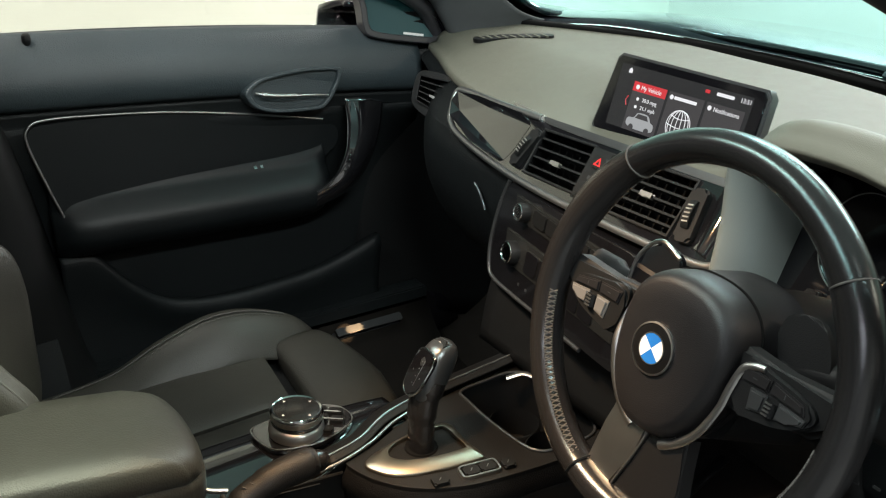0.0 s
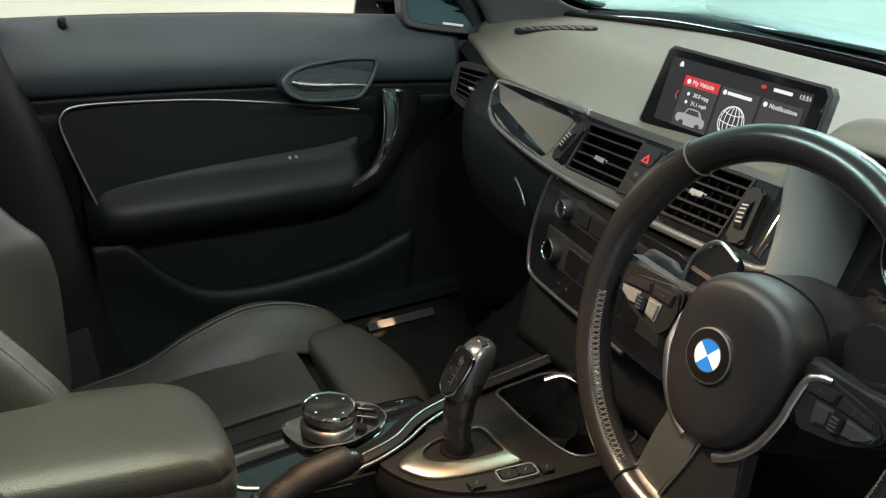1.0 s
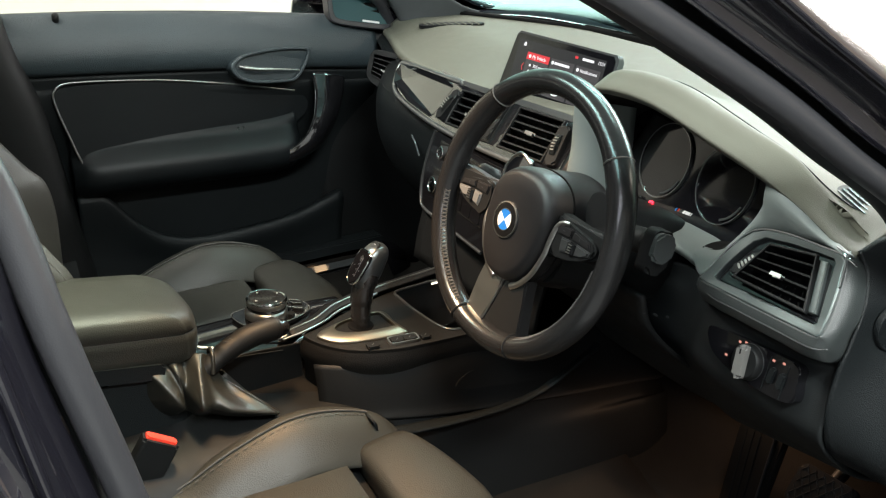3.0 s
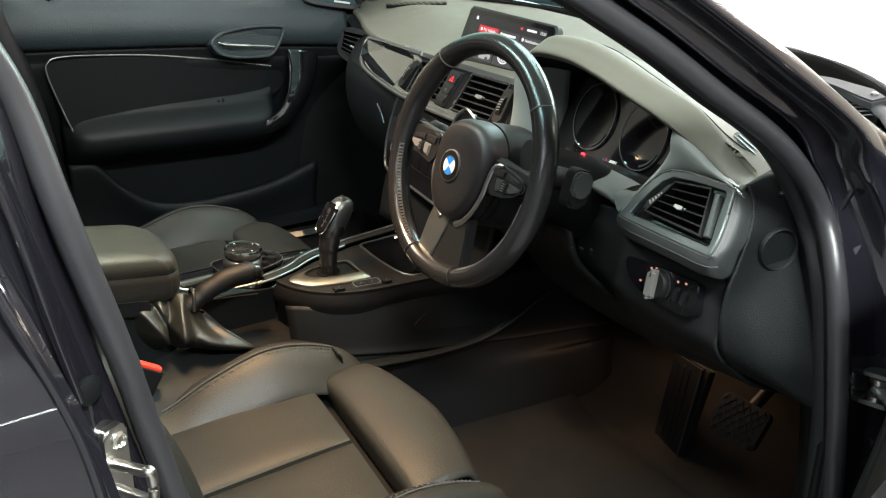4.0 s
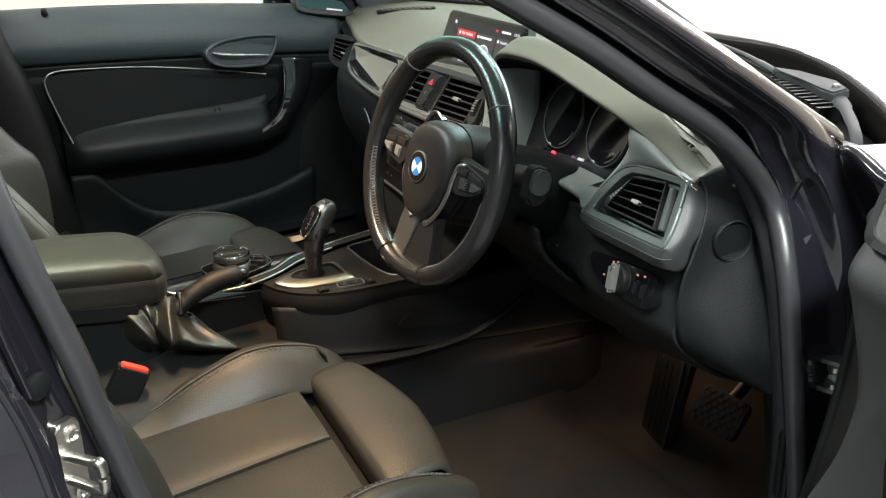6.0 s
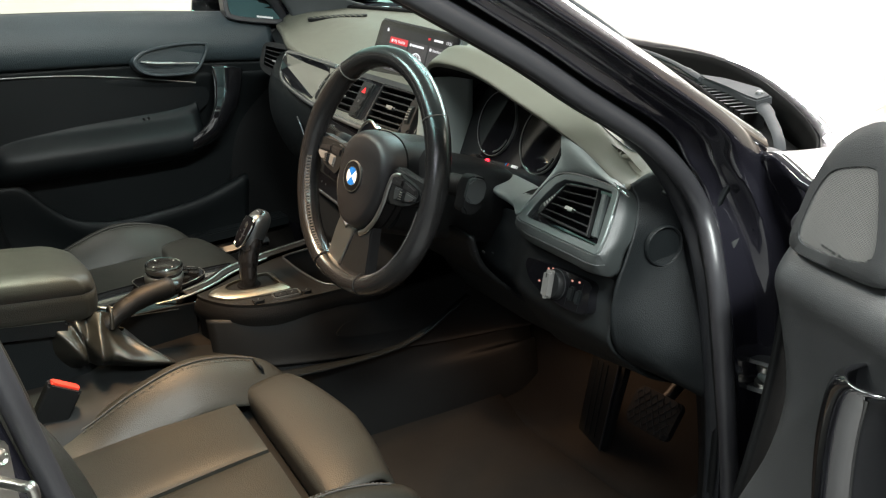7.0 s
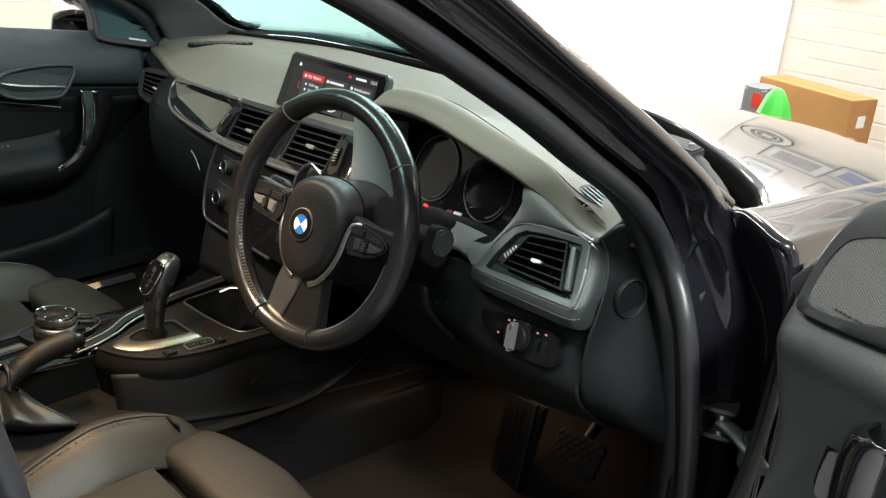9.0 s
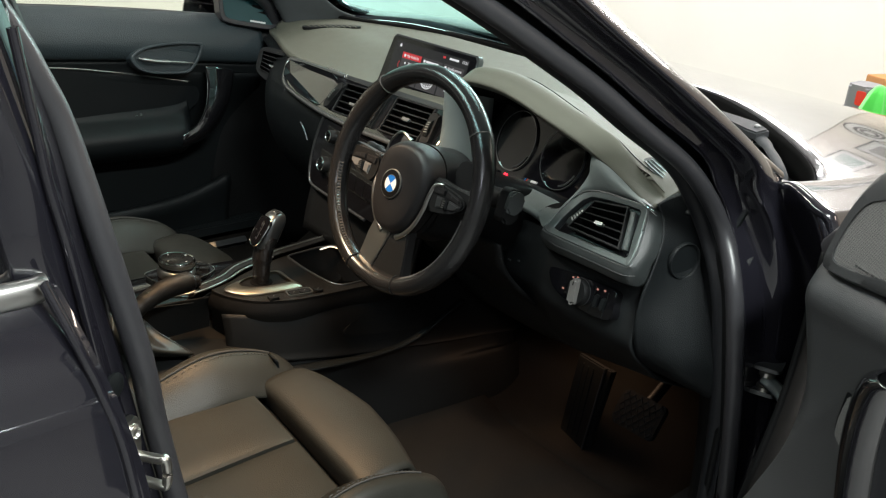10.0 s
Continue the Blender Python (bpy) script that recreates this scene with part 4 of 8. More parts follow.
def thumbwheel(pl, y, z, w, h, parent, spin):
    m = pl.axes(y, z, 0.0, spin)
    hw = part("wheel_housing", block(m, rrect(w, h, 0.006), 0.002, 0.013, 0.003), M_DARK, parent)
    bm = bmesh.new()
    rows = []
    for k in range(13):
        g = radians(-60 + 10 * k)
        rows.append([m @ Vector((sx * w * 0.22, h * 0.30 * math.sin(g), 0.010 + 0.009 * math.cos(g))) for sx in (-1, 1)])
    quads(bm, rows)
    part("thumb_wheel", bm, M_DASH, hw)
    for k in range(5):
        g = radians(-30 + 15 * k)
        part("wheel_ridge", block(m @ Matrix.Translation((0, h * 0.30 * math.sin(g), 0.010 + 0.0088 * math.cos(g))), [(-w * 0.16, -0.0008), (w * 0.16, -0.0008), (w * 0.16, 0.0008), (-w * 0.16, 0.0008)], 0, 0.0012, 0), M_SATIN, hw)


vent("vent", FA, VQ[0], 4, dash, -0.024, "centre air vent with black slats")
thumbwheel(FA, 0.134, 0.864, 0.020, 0.062, dash, -14)
# hazard and lock switches
hz = part("switch_block", slab(FA, [(0.004, 0.898), (-0.038, 0.900), (-0.032, 0.842), (0.002, 0.840)], 0.0, 0.013, 0.003), M_DASH, dash, "hazard and locking switch block")
for y, z, hh in ((-0.0205, 0.884, 0.0165), (-0.019, 0.866, 0.0145), (-0.0165, 0.851, 0.011)):
    part("switch", block(FA.axes(y, z), rrect(0.027, hh, 0.003), 0.010, 0.0155, 0.002), M_DARK, hz)
m = FA.axes(-0.0205, 0.884, 0.0157)
M_REDGLOW = glow("red_lamp", (1.0, 0.03, 0.03), 1.6)
part("hazard_triangle", ring(m, [(0, 0.006), (-0.0068, -0.005), (0.0068, -0.005)], [(0, 0.003), (-0.0038, -0.0035), (0.0038, -0.0035)], 0, 0.0004), M_REDGLOW, hz, "lit red hazard triangle")
part("lock_symbol", block(FA.axes(-0.019, 0.866, 0.0157), rrect(0.006, 0.005, 0.001), 0, 0.0003, 0), M_GREYTRIM, hz)
vent("vent", FA, VQ[1], 5, dash, -0.024, "centre air vent with black slats")
thumbwheel(FA, -0.193, 0.878, 0.024, 0.064, dash, 12)

# passenger's corner vent
VL = Plane((0.315, 0.50, 0.845), (-0.80, -0.42, 0.42))
part("vent_surround", holed(VL, smooth2([(0.541, 0.884), (0.50, 0.884), (0.468, 0.870), (0.448, 0.820), (0.458, 0.806), (0.50, 0.815), (0.532, 0.832), (0.542, 0.858)], 40), [((0.535, 0.876), (0.485, 0.872), (0.462, 0.818), (0.525, 0.838))], -0.02, 0.003), M_DARK, dash)
vent("vent", VL, ((0.535, 0.876), (0.485, 0.872), (0.462, 0.818), (0.525, 0.838)), 4, dash, -0.016, "passenger's corner air vent")
part("vent_strip", tube([VL.at(0.478, 0.880, 0.010), VL.at(0.452, 0.848, 0.011), VL.at(0.446, 0.812, 0.010)], 0.004, 8, smooth=20), M_GREYTRIM, dash)
# demister outlet in the pad, passenger's side
dp_, dn_ = on_pad(0.49, 0.515)
dm = Plane(tuple(dp_), tuple(dn_), "xy")
part("demister_outlet", slab(dm, smooth2([(0.435, 0.56), (0.45, 0.565), (0.50, 0.53), (0.545, 0.48), (0.535, 0.465), (0.49, 0.505), (0.44, 0.54)], 32), -0.006, 0.0012, 0.0005), M_DARK, dash)
for k in range(9):
    x, y = 0.445 + 0.0105 * k, 0.556 - 0.0095 * k
    part("outlet_bar", slab(dm, [(x, y - 0.014), (x + 0.004, y - 0.014), (x + 0.006, y + 0.008), (x + 0.002, y + 0.008)], -0.001, 0.0022, 0), M_PAD, dash)

# climate controls
CL = Plane((0.199, 0.094, 0.753), (-0.973, 0.141, 0.185))
cp = part("climate_panel", slab(CL, smooth2([(0.136, 0.822), (0.10, 0.824), (-0.05, 0.826), (-0.20, 0.828), (-0.205, 0.76), (-0.20, 0.70), (-0.05, 0.69), (0.08, 0.686), (0.128, 0.687), (0.146, 0.698), (0.154, 0.735), (0.147, 0.785)], 60), -0.05, 0.004, 0.004), M_GLOSS, dash, "gloss black climate control panel")
part("panel_edge", tube([CL.at(a, b, 0.004) for a, b in ((0.136, 0.824), (0.148, 0.79), (0.156, 0.735), (0.148, 0.696), (0.130, 0.684), (0.08, 0.683), (0.0, 0.685), (-0.1, 0.687))], 0.003, 8, smooth=50), M_GREYTRIM, cp)
part("button_strip", slab(CL, [(0.108, 0.815), (-0.16, 0.818), (-0.16, 0.786), (0.100, 0.783)], 0.0, 0.0065, 0.002), M_GAUGE, cp)
part("button_strip", slab(CL, [(0.116, 0.765), (-0.16, 0.765), (-0.16, 0.722), (0.108, 0.718)], 0.0, 0.0065, 0.002), M_GAUGE, cp)
for y, z, r in ((0.074, 0.800, 0.0130), (0.084, 0.740, 0.0165)):
    m = CL.axes(y, z)
    kn = part("rotary_knob", lathe(m, ((r, 0.006), (r, 0.017), (r * 0.93, 0.020), (r * 0.72, 0.020), (r * 0.70, 0.0185), (0.0, 0.0185)), 40), M_DARK, cp, "black rotary knob with a bright ring")
    part("knob_ring", lathe(m, ((r * 0.93, 0.0195), (r * 0.86, 0.0212), (r * 0.76, 0.0212), (r * 0.72, 0.0195)), 40), M_CHROME, kn)
for k in range(5):
    part("button", block(CL.axes(0.036 - 0.034 * k, 0.802), rrect(0.030, 0.02, 0.002), 0.004, 0.0095, 0.0015), M_DARK, cp)
    part("button", block(CL.axes(0.036 - 0.034 * k, 0.741), rrect(0.030, 0.030, 0.002), 0.004, 0.0088, 0.0015), M_GLOSS, cp)
for y in (0.062, 0.042):
    part("marking", block(CL.axes(y, 0.703, 0.0042), rrect(0.004, 0.004, 0.001), 0, 0.0004, 0), M_GREYTRIM, cp)
# radio slot below the vents and lower stack sides
rows = [[(0.235, y, 0.83), (0.216, y, 0.80), (0.208, y, 0.74), (0.198, y, 0.69), (0.185, y, 0.64), (0.175, y, 0.585)] for y in (0.145, 0.05, -0.05, -0.15, -0.215)]
part("stack_face", skin(rows, 16, 16), M_DARK, dash, solid=0.01)
rows = [[(0.25, y, 0.83), (0.235 + e, y, 0.75), (0.24 + e, y, 0.66), (0.23 + e, y, 0.57), (0.28 + e, y, 0.45)] for y, e in ((0.145, -0.01), (0.165, 0.03), (0.17, 0.15), (0.17, 0.35))]
part("stack_side", skin(rows, 14, 16), M_DASH, dash, solid=0.008)

# ---- driver's side of the dashboard ----
# binnacle tunnel and instrument face
IC = Plane((0.265, -0.41, 0.90), (-0.94, 0.03, 0.33))
OPENING = [(0.206, -0.272, 0.945), (0.190, -0.290, 0.982), (0.184, -0.34, 0.999), (0.183, -0.40, 1.001), (0.183, -0.45, 0.994), (0.184, -0.49, 0.984), (0.186, -0.53, 0.973), (0.190, -0.565, 0.962), (0.202, -0.583, 0.950), (0.220, -0.580, 0.934), (0.220, -0.572, 0.905), (0.208, -0.556, 0.872), (0.202, -0.535, 0.848), (0.212, -0.49, 0.834), (0.222, -0.42, 0.827), (0.226, -0.34, 0.823), (0.224, -0.285, 0.828), (0.215, -0.27, 0.87)]
o = crv(OPENING, 90, True)
i_ = [IC.at(-0.425 + (p.y + 0.425) * 0.93, 0.893 + (p.z - 0.905) * 0.80) for p in o]
bm = bmesh.new()
quads(bm, [[a.lerp(b, s) for a, b in zip(o, i_)] for s in (0, 0.08, 0.4, 0.7, 1.0)], loop_v=True)
part("binnacle", bm, M_VOID, dash, "matt black inside of the instrument binnacle", solid=0.003, offset=1.0)
ic = part("instrument_face", slab(IC, [(p.y, p.z) for p in i_], -0.01, 0.0, 0), M_BLACKGLASS, dash, "black instrument cluster, unlit but for one red lamp")
for gy, gz, ry, rz in ((-0.370, 0.9035, 0.0420, 0.0500), (-0.480, 0.9035, 0.0430, 0.0505)):
    m = IC.axes(gy, gz)
    g = part("gauge", block(m, disc(rz, 48, ry), 0.0, 0.003, 0.001), M_BLACKGLASS, ic, "round unlit black gauge with a thin bright ring")
    part("gauge_rim", ring(m, disc(rz * 1.045, 64, ry * 1.045), disc(rz * 1.0, 64, ry * 1.0), 0.0, 0.004), M_GLOSS, g, "gloss black gauge rim")
    part("gauge_ring", ring(m, disc(rz * 1.05, 64, ry * 1.05), disc(rz * 1.03, 64, ry * 1.03), 0.0, 0.0048), M_STRIP, g)
    arc = [m @ Vector((ry * 0.93 * math.cos(radians(t)), rz * 0.93 * math.sin(radians(t)), 0.0045)) for t in (-72, -60, -48, -36, -24)]
    part("gauge_arc", tube(arc, 0.0016, 6, flat=0.4, up=IC.n, smooth=20), M_GREYTRIM, g)
part("warning_lamp", ring(IC.axes(-0.3705, 0.8452, 0.001), rrect(0.0078, 0.0078, 0.002), rrect(0.0035, 0.0035, 0.001), 0, 0.001), glow("red_warning", (1.0, 0.02, 0.04), 5.0), ic, "small glowing red warning lamp")
for k, (w, tone) in enumerate(((0.002, M_BLUE), (0.002, M_RED), (0.0045, M_GREYTRIM), (0.0035, M_MARK), (0.0035, M_MARK), (0.0038, M_MARK), (0.0015, M_MARK))):
    part("badge_bar", block(IC.axes(-0.4165 - 0.0042 * k - 0.002 * (k > 2), 0.8520 + 0.0002 * k, 0.001), [(-w / 2 - 0.001, -0.0022), (w / 2 - 0.001, -0.0022), (w / 2 + 0.001, 0.0022), (-w / 2 + 0.001, 0.0022)], 0, 0.0005, 0), tone, ic)
part("cluster_knob", block(IC.axes(-0.343, 0.8435, 0.001), rrect(0.016, 0.01, 0.003), 0, 0.008, 0.002), M_DARK, ic)
# soft wall between centre vent and cluster, its light grey being painted-in side light
rows = [[(0.27, -0.245, z1), (0.205, -0.252, z1 - 0.004), (0.190, -0.264, z1 - 0.006), (0.215, -0.288, z1 - 0.01), (0.27, -0.30, z1 - 0.01)] for z1 in (0.98, 0.95, 0.91, 0.87, 0.83, 0.79)]
for r, dx in zip(rows, (0.0, 0.0, 0.0, -0.005, -0.01, -0.012)):
    r[1] = (r[1][0] + dx, r[1][1], r[1][2])
    r[2] = (r[2][0] + dx, r[2][1], r[2][2])
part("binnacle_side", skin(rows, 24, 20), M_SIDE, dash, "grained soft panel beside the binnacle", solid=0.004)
# cheek between the cluster, the pad's lip and the driver's vent
CHEEK = (((0.216, -0.492, 0.834), (0.186, -0.508, 0.832)), ((0.203, -0.536, 0.848), (0.161, -0.546, 0.828)), ((0.209, -0.557, 0.872), (0.182, -0.560, 0.858)), ((0.221, -0.573, 0.905), (0.196, -0.573, 0.880)), ((0.221, -0.581, 0.934), (0.203, -0.584, 0.892)), ((0.203, -0.585, 0.951), (0.204, -0.602, 0.898)), ((0.194, -0.608, 0.952), (0.202, -0.625, 0.902)), ((0.199, -0.640, 0.936), (0.200, -0.645, 0.904)), ((0.202, -0.668, 0.921), (0.197, -0.675, 0.907)), ((0.200, -0.712, 0.906), (0.192, -0.710, 0.906)))
rows = [[a, Vector(a).lerp(Vector(b), 0.33) + Vector((-0.007, 0, 0.001)), Vector(a).lerp(Vector(b), 0.7) + Vector((-0.006, 0, 0.001)), b, Vector(b) + Vector((0.012, 0, -0.008))] for a, b in CHEEK]
# The cheek takes the same side-lit tone.
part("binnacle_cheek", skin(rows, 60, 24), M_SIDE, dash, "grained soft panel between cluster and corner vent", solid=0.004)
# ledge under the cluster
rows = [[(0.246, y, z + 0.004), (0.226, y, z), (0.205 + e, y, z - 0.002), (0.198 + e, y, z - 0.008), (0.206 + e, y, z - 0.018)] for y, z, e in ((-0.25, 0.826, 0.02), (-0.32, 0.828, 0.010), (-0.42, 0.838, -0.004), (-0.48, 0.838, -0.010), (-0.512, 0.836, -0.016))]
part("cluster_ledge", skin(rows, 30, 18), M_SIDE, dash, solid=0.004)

# corner vent: soft pod, slim satin frame, recessed louvres
V4 = Plane((0.172, -0.654, 0.870), (-0.771, 0.163, 0.615))
PODO = [(-0.547, 0.825), (-0.556, 0.849), (-0.568, 0.874), (-0.580, 0.887), (-0.598, 0.895), (-0.632, 0.901), (-0.678, 0.905), (-0.706, 0.907), (-0.713, 0.904), (-0.724, 0.882), (-0.732, 0.859), (-0.735, 0.842), (-0.732, 0.838), (-0.677, 0.833), (-0.613, 0.828), (-0.560, 0.824)]
PODI = [(-0.569, 0.835), (-0.573, 0.848), (-0.581, 0.864), (-0.589, 0.878), (-0.601, 0.887), (-0.636, 0.893), (-0.675, 0.898), (-0.695, 0.900), (-0.700, 0.897), (-0.709, 0.874), (-0.717, 0.858), (-0.721, 0.850), (-0.718, 0.847), (-0.680, 0.844), (-0.630, 0.840), (-0.577, 0.834)]
V4Q = ((-0.618, 0.883), (-0.681, 0.894), (-0.704, 0.8515), (-0.599, 0.844))
vm = V4.axes(-0.654, 0.870)
vi = vm.inverted()




bm = bmesh.new()
quads(bm, [[V4.at(a, b, h) for a, b in pts] for pts, h in (([(a * 0.15 + c * 0.85, b * 0.15 + d * 0.85) for (a, b), (c, d) in zip(PODO, PODI)], -0.012), ([(a * 0.15 + c * 0.85, b * 0.15 + d * 0.85) for (a, b), (c, d) in zip(PODO, PODI)], 0.0), ([(a * 0.9 + c * 0.1, b * 0.9 + d * 0.1) for (a, b), (c, d) in zip(PODO, PODI)], 0.0015), (PODO, 0.0), (PODO, -0.006))], loop_v=True)
part("vent_frame", bm, M_FRAME, dash, "satin grey vent frame", bevel=0.001)
SKIRT = (((0.178, -0.553, 0.850), (0.182, -0.549, 0.846), (0.20, -0.545, 0.835)), ((0.159, -0.546, 0.825), (0.163, -0.540, 0.812), (0.175, -0.538, 0.796)), ((0.152, -0.580, 0.826), (0.150, -0.579, 0.812), (0.156, -0.578, 0.799)), ((0.147, -0.613, 0.828), (0.144, -0.613, 0.815), (0.149, -0.612, 0.802)), ((0.138, -0.677, 0.833), (0.135, -0.678, 0.820), (0.140, -0.678, 0.807)), ((0.1315, -0.724, 0.8375), (0.128, -0.726, 0.824), (0.134, -0.727, 0.810)), ((0.1305, -0.735, 0.840), (0.138, -0.742, 0.826), (0.158, -0.744, 0.807)), ((0.134, -0.7355, 0.844), (0.147, -0.744, 0.842), (0.170, -0.746, 0.838)), ((0.147, -0.733, 0.859), (0.162, -0.742, 0.857), (0.184, -0.744, 0.852)), ((0.167, -0.724, 0.882), (0.181, -0.733, 0.879), (0.203, -0.735, 0.874)), ((0.187, -0.712, 0.905), (0.196, -0.720, 0.899), (0.216, -0.722, 0.894)), ((0.192, -0.700, 0.907), (0.202, -0.704, 0.909), (0.22, -0.705, 0.908)))
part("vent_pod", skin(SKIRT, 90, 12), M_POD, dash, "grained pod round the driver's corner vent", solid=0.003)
part("pod_edge", tube([(0.163, -0.540, 0.8125), (0.150, -0.579, 0.8125), (0.144, -0.613, 0.8155), (0.135, -0.678, 0.8205), (0.128, -0.726, 0.8245), (0.138, -0.742, 0.8265)], 0.0012, 6, smooth=40), M_POD, dash)
part("vent_rim", tube([V4.at(a, b, 0.0015) for a, b in PODO[1:10]], 0.0013, 6, smooth=60), M_STRIP, dash, "bright thin rim over the corner vent")
part("vent_bezel", holed(V4, PODI, [V4Q], -0.02, -0.006), M_GLOSS, dash)
vent("vent", V4, V4Q, 4, dash, -0.026, "driver's corner air vent")
part("vent_bar", slab(V4, [(-0.683, 0.8945), (-0.692, 0.896), (-0.7145, 0.854), (-0.705, 0.8515)], -0.006, 0.0, 0.001), M_FRAME, dash, "pale upright edge of the corner vent")
wheel = part("wheel_housing", block(vm @ Matrix.Translation((vi @ V4.at(-0.594, 0.859, -0.006)).to_3d()) @ Matrix.Rotation(radians(-30), 4, "Z"), rrect(0.014, 0.040, 0.006), 0, 0.005, 0.002), M_DASH, dash)
for k in range(5):
    part("wheel_ridge", block(vm @ Matrix.Translation((vi @ V4.at(-0.594, 0.859, -0.006)).to_3d()) @ Matrix.Rotation(radians(-30), 4, "Z") @ Matrix.Translation((0, -0.008 + 0.0048 * k, 0.005)), rrect(0.008, 0.0022, 0.0008), 0, 0.0014, 0), M_SATIN, wheel)
part("vent_chrome", tube([V4.at(-0.704, 0.9085, 0.001), V4.at(-0.710, 0.9065, 0.001), (0.191, -0.7155, 0.9035), (0.196, -0.7195, 0.8985)], 0.0016, 8, smooth=14), M_CHROME, dash)
part("vent_line", tube([V4.at(-0.625, 0.8375, 0.002), V4.at(-0.665, 0.841, 0.002)], 0.0007, 6), M_CHROME, dash)
# demister outlet at the driver's corner
dp_, dn_ = on_pad(0.270, -0.655)
d2 = Plane(tuple(dp_), tuple(dn_), "xy")
part("demister_outlet", slab(d2, smooth2([(0.262, -0.636), (0.285, -0.628), (0.315, -0.640), (0.310, -0.665), (0.285, -0.680), (0.262, -0.662)], 30), -0.010, 0.0005, 0.0005), M_DARK, dash)
for k in range(5):
    x = 0.266 + 0.009 * k
    part("outlet_bar", slab(d2, [(x, -0.634), (x + 0.0035, -0.634), (x + 0.0035, -0.672), (x, -0.672)], -0.002, 0.0018, 0), M_POD, dash)

# knee panel with the light switch
rows = [[(0.21, y, z0 + 0.005), (0.172 + e, y, z0 - 0.012), (0.165 + e, y, 0.77), (0.158 + e, y, 0.745), (0.153 + e, y, 0.715), (0.172 + e, y, 0.685), (0.205 + e, y, 0.632 + g * 0.5), (0.25 + e, y, 0.572 + g), (0.36, y, 0.520 + g)] for y, z0, e, g in ((-0.235, 0.80, 0.05, 0.0), (-0.40, 0.79, 0.04, 0.0), (-0.50, 0.80, 0.030, 0.01), (-0.552, 0.80, 0.010, 0.02), (-0.60, 0.805, 0.003, 0.03), (-0.70, 0.808, 0.0, 0.045), (-0.745, 0.81, 0.0, 0.05))]
part("knee_panel", skin(rows, 50, 40), M_KNEE, dash, "black grained knee panel", solid=0.006)
rows = [[(0.206, -0.713, 0.912), (0.245, -0.716, 0.922), (0.30, -0.745, 0.925), (0.33, -0.79, 0.925)], [(0.205, -0.727, 0.892), (0.235, -0.737, 0.897), (0.28, -0.762, 0.895), (0.31, -0.80, 0.89)], [(0.188, -0.742, 0.862), (0.222, -0.750, 0.862), (0.27, -0.768, 0.862), (0.30, -0.805, 0.86)], [(0.168, -0.747, 0.822), (0.21, -0.757, 0.824), (0.26, -0.775, 0.824), (0.29, -0.81, 0.82)], [(0.155, -0.747, 0.79), (0.20, -0.766, 0.79), (0.25, -0.79, 0.79), (0.28, -0.825, 0.79)], [(0.150, -0.748, 0.74), (0.19, -0.785, 0.735), (0.24, -0.81, 0.735), (0.27, -0.84, 0.73)], [(0.172, -0.747, 0.69), (0.20, -0.80, 0.685), (0.24, -0.83, 0.68), (0.27, -0.855, 0.68)], [(0.24, -0.745, 0.640), (0.25, -0.80, 0.635), (0.26, -0.83, 0.63), (0.28, -0.855, 0.63)], [(0.36, -0.745, 0.585), (0.36, -0.79, 0.59), (0.36, -0.82, 0.595), (0.36, -0.84, 0.60)]]
part("end_cap", skin(rows, 40, 30), M_DASH, dash, "black dashboard end panel", solid=0.005)
em_ = Vector((-0.24, -0.965, 0.05)).to_track_quat("Z", "Y").to_matrix().to_4x4()
part("end_disc", lathe(Matrix.Translation((0.223, -0.762, 0.838)) @ em_, ((0.0275, -0.004), (0.0275, 0.002), (0.0262, 0.0032), (0.0248, 0.002), (0.0240, -0.001), (0.0, -0.001)), 44), M_DASH, dash, "round black cover in the end panel")
rows = [[(0.36, y, 0.535 + g), (0.48, y, 0.56 + g * 0.6), (0.68, y, 0.62)] for y, g in ((-0.82, 0.055), (-0.70, 0.045), (-0.55, 0.02), (-0.4, 0.0), (-0.2, 0.0))]
part("underside", skin(rows, 6, 8), M_DARK, dash, solid=0.01)
LP = Plane((0.154, -0.640, 0.753), (-0.93, 0.09, 0.25))
lp = part("light_switch_panel", slab(LP, smooth2([(-0.569, 0.768), (-0.573, 0.755), (-0.585, 0.744), (-0.604, 0.738), (-0.627, 0.735), (-0.671, 0.7345), (-0.703, 0.739), (-0.712, 0.747), (-0.708, 0.766), (-0.702, 0.782), (-0.65, 0.779), (-0.60, 0.774)], 60), -0.02, 0.003, 0.002), M_BLACKGLASS, dash, "gloss black light switch panel")
m = LP.axes(-0.641, 0.7565)
kn = part("light_knob", lathe(m, ((0.0215, 0.003), (0.0205, 0.010), (0.018, 0.013), (0.0, 0.013)), 36), M_DARK, lp, "rotary light knob with a satin silver grip")
part("knob_grip", block(m @ Matrix.Rotation(radians(8), 4, "Z"), rrect(0.012, 0.040, 0.005), 0.010, 0.022, 0.004), M_SILVERP, kn, "satin silver grip")
part("knob_ring", lathe(m, ((0.0216, 0.0032), (0.0212, 0.0050), (0.0200, 0.0050), (0.0198, 0.0032)), 36), M_GREYTRIM, kn)
part("knob_mark", block(m @ Matrix.Rotation(radians(8), 4, "Z") @ Matrix.Translation((0, 0.012, 0)), rrect(0.002, 0.006, 0.0008), 0.020, 0.0223, 0), M_DARK, kn)
M_AMBER = glow("amber_marking", (1.0, 0.42, 0.32), 0.6)
for y, z in ((-0.607, 0.749), (-0.620, 0.771), (-0.629, 0.774), (-0.641, 0.773), (-0.654, 0.767), (-0.672, 0.773), (-0.686, 0.776)):
    part("marking", block(LP.axes(y, z, 0.0032), rrect(0.0038, 0.0026, 0.0008), 0, 0.0004, 0), M_AMBER, lp)
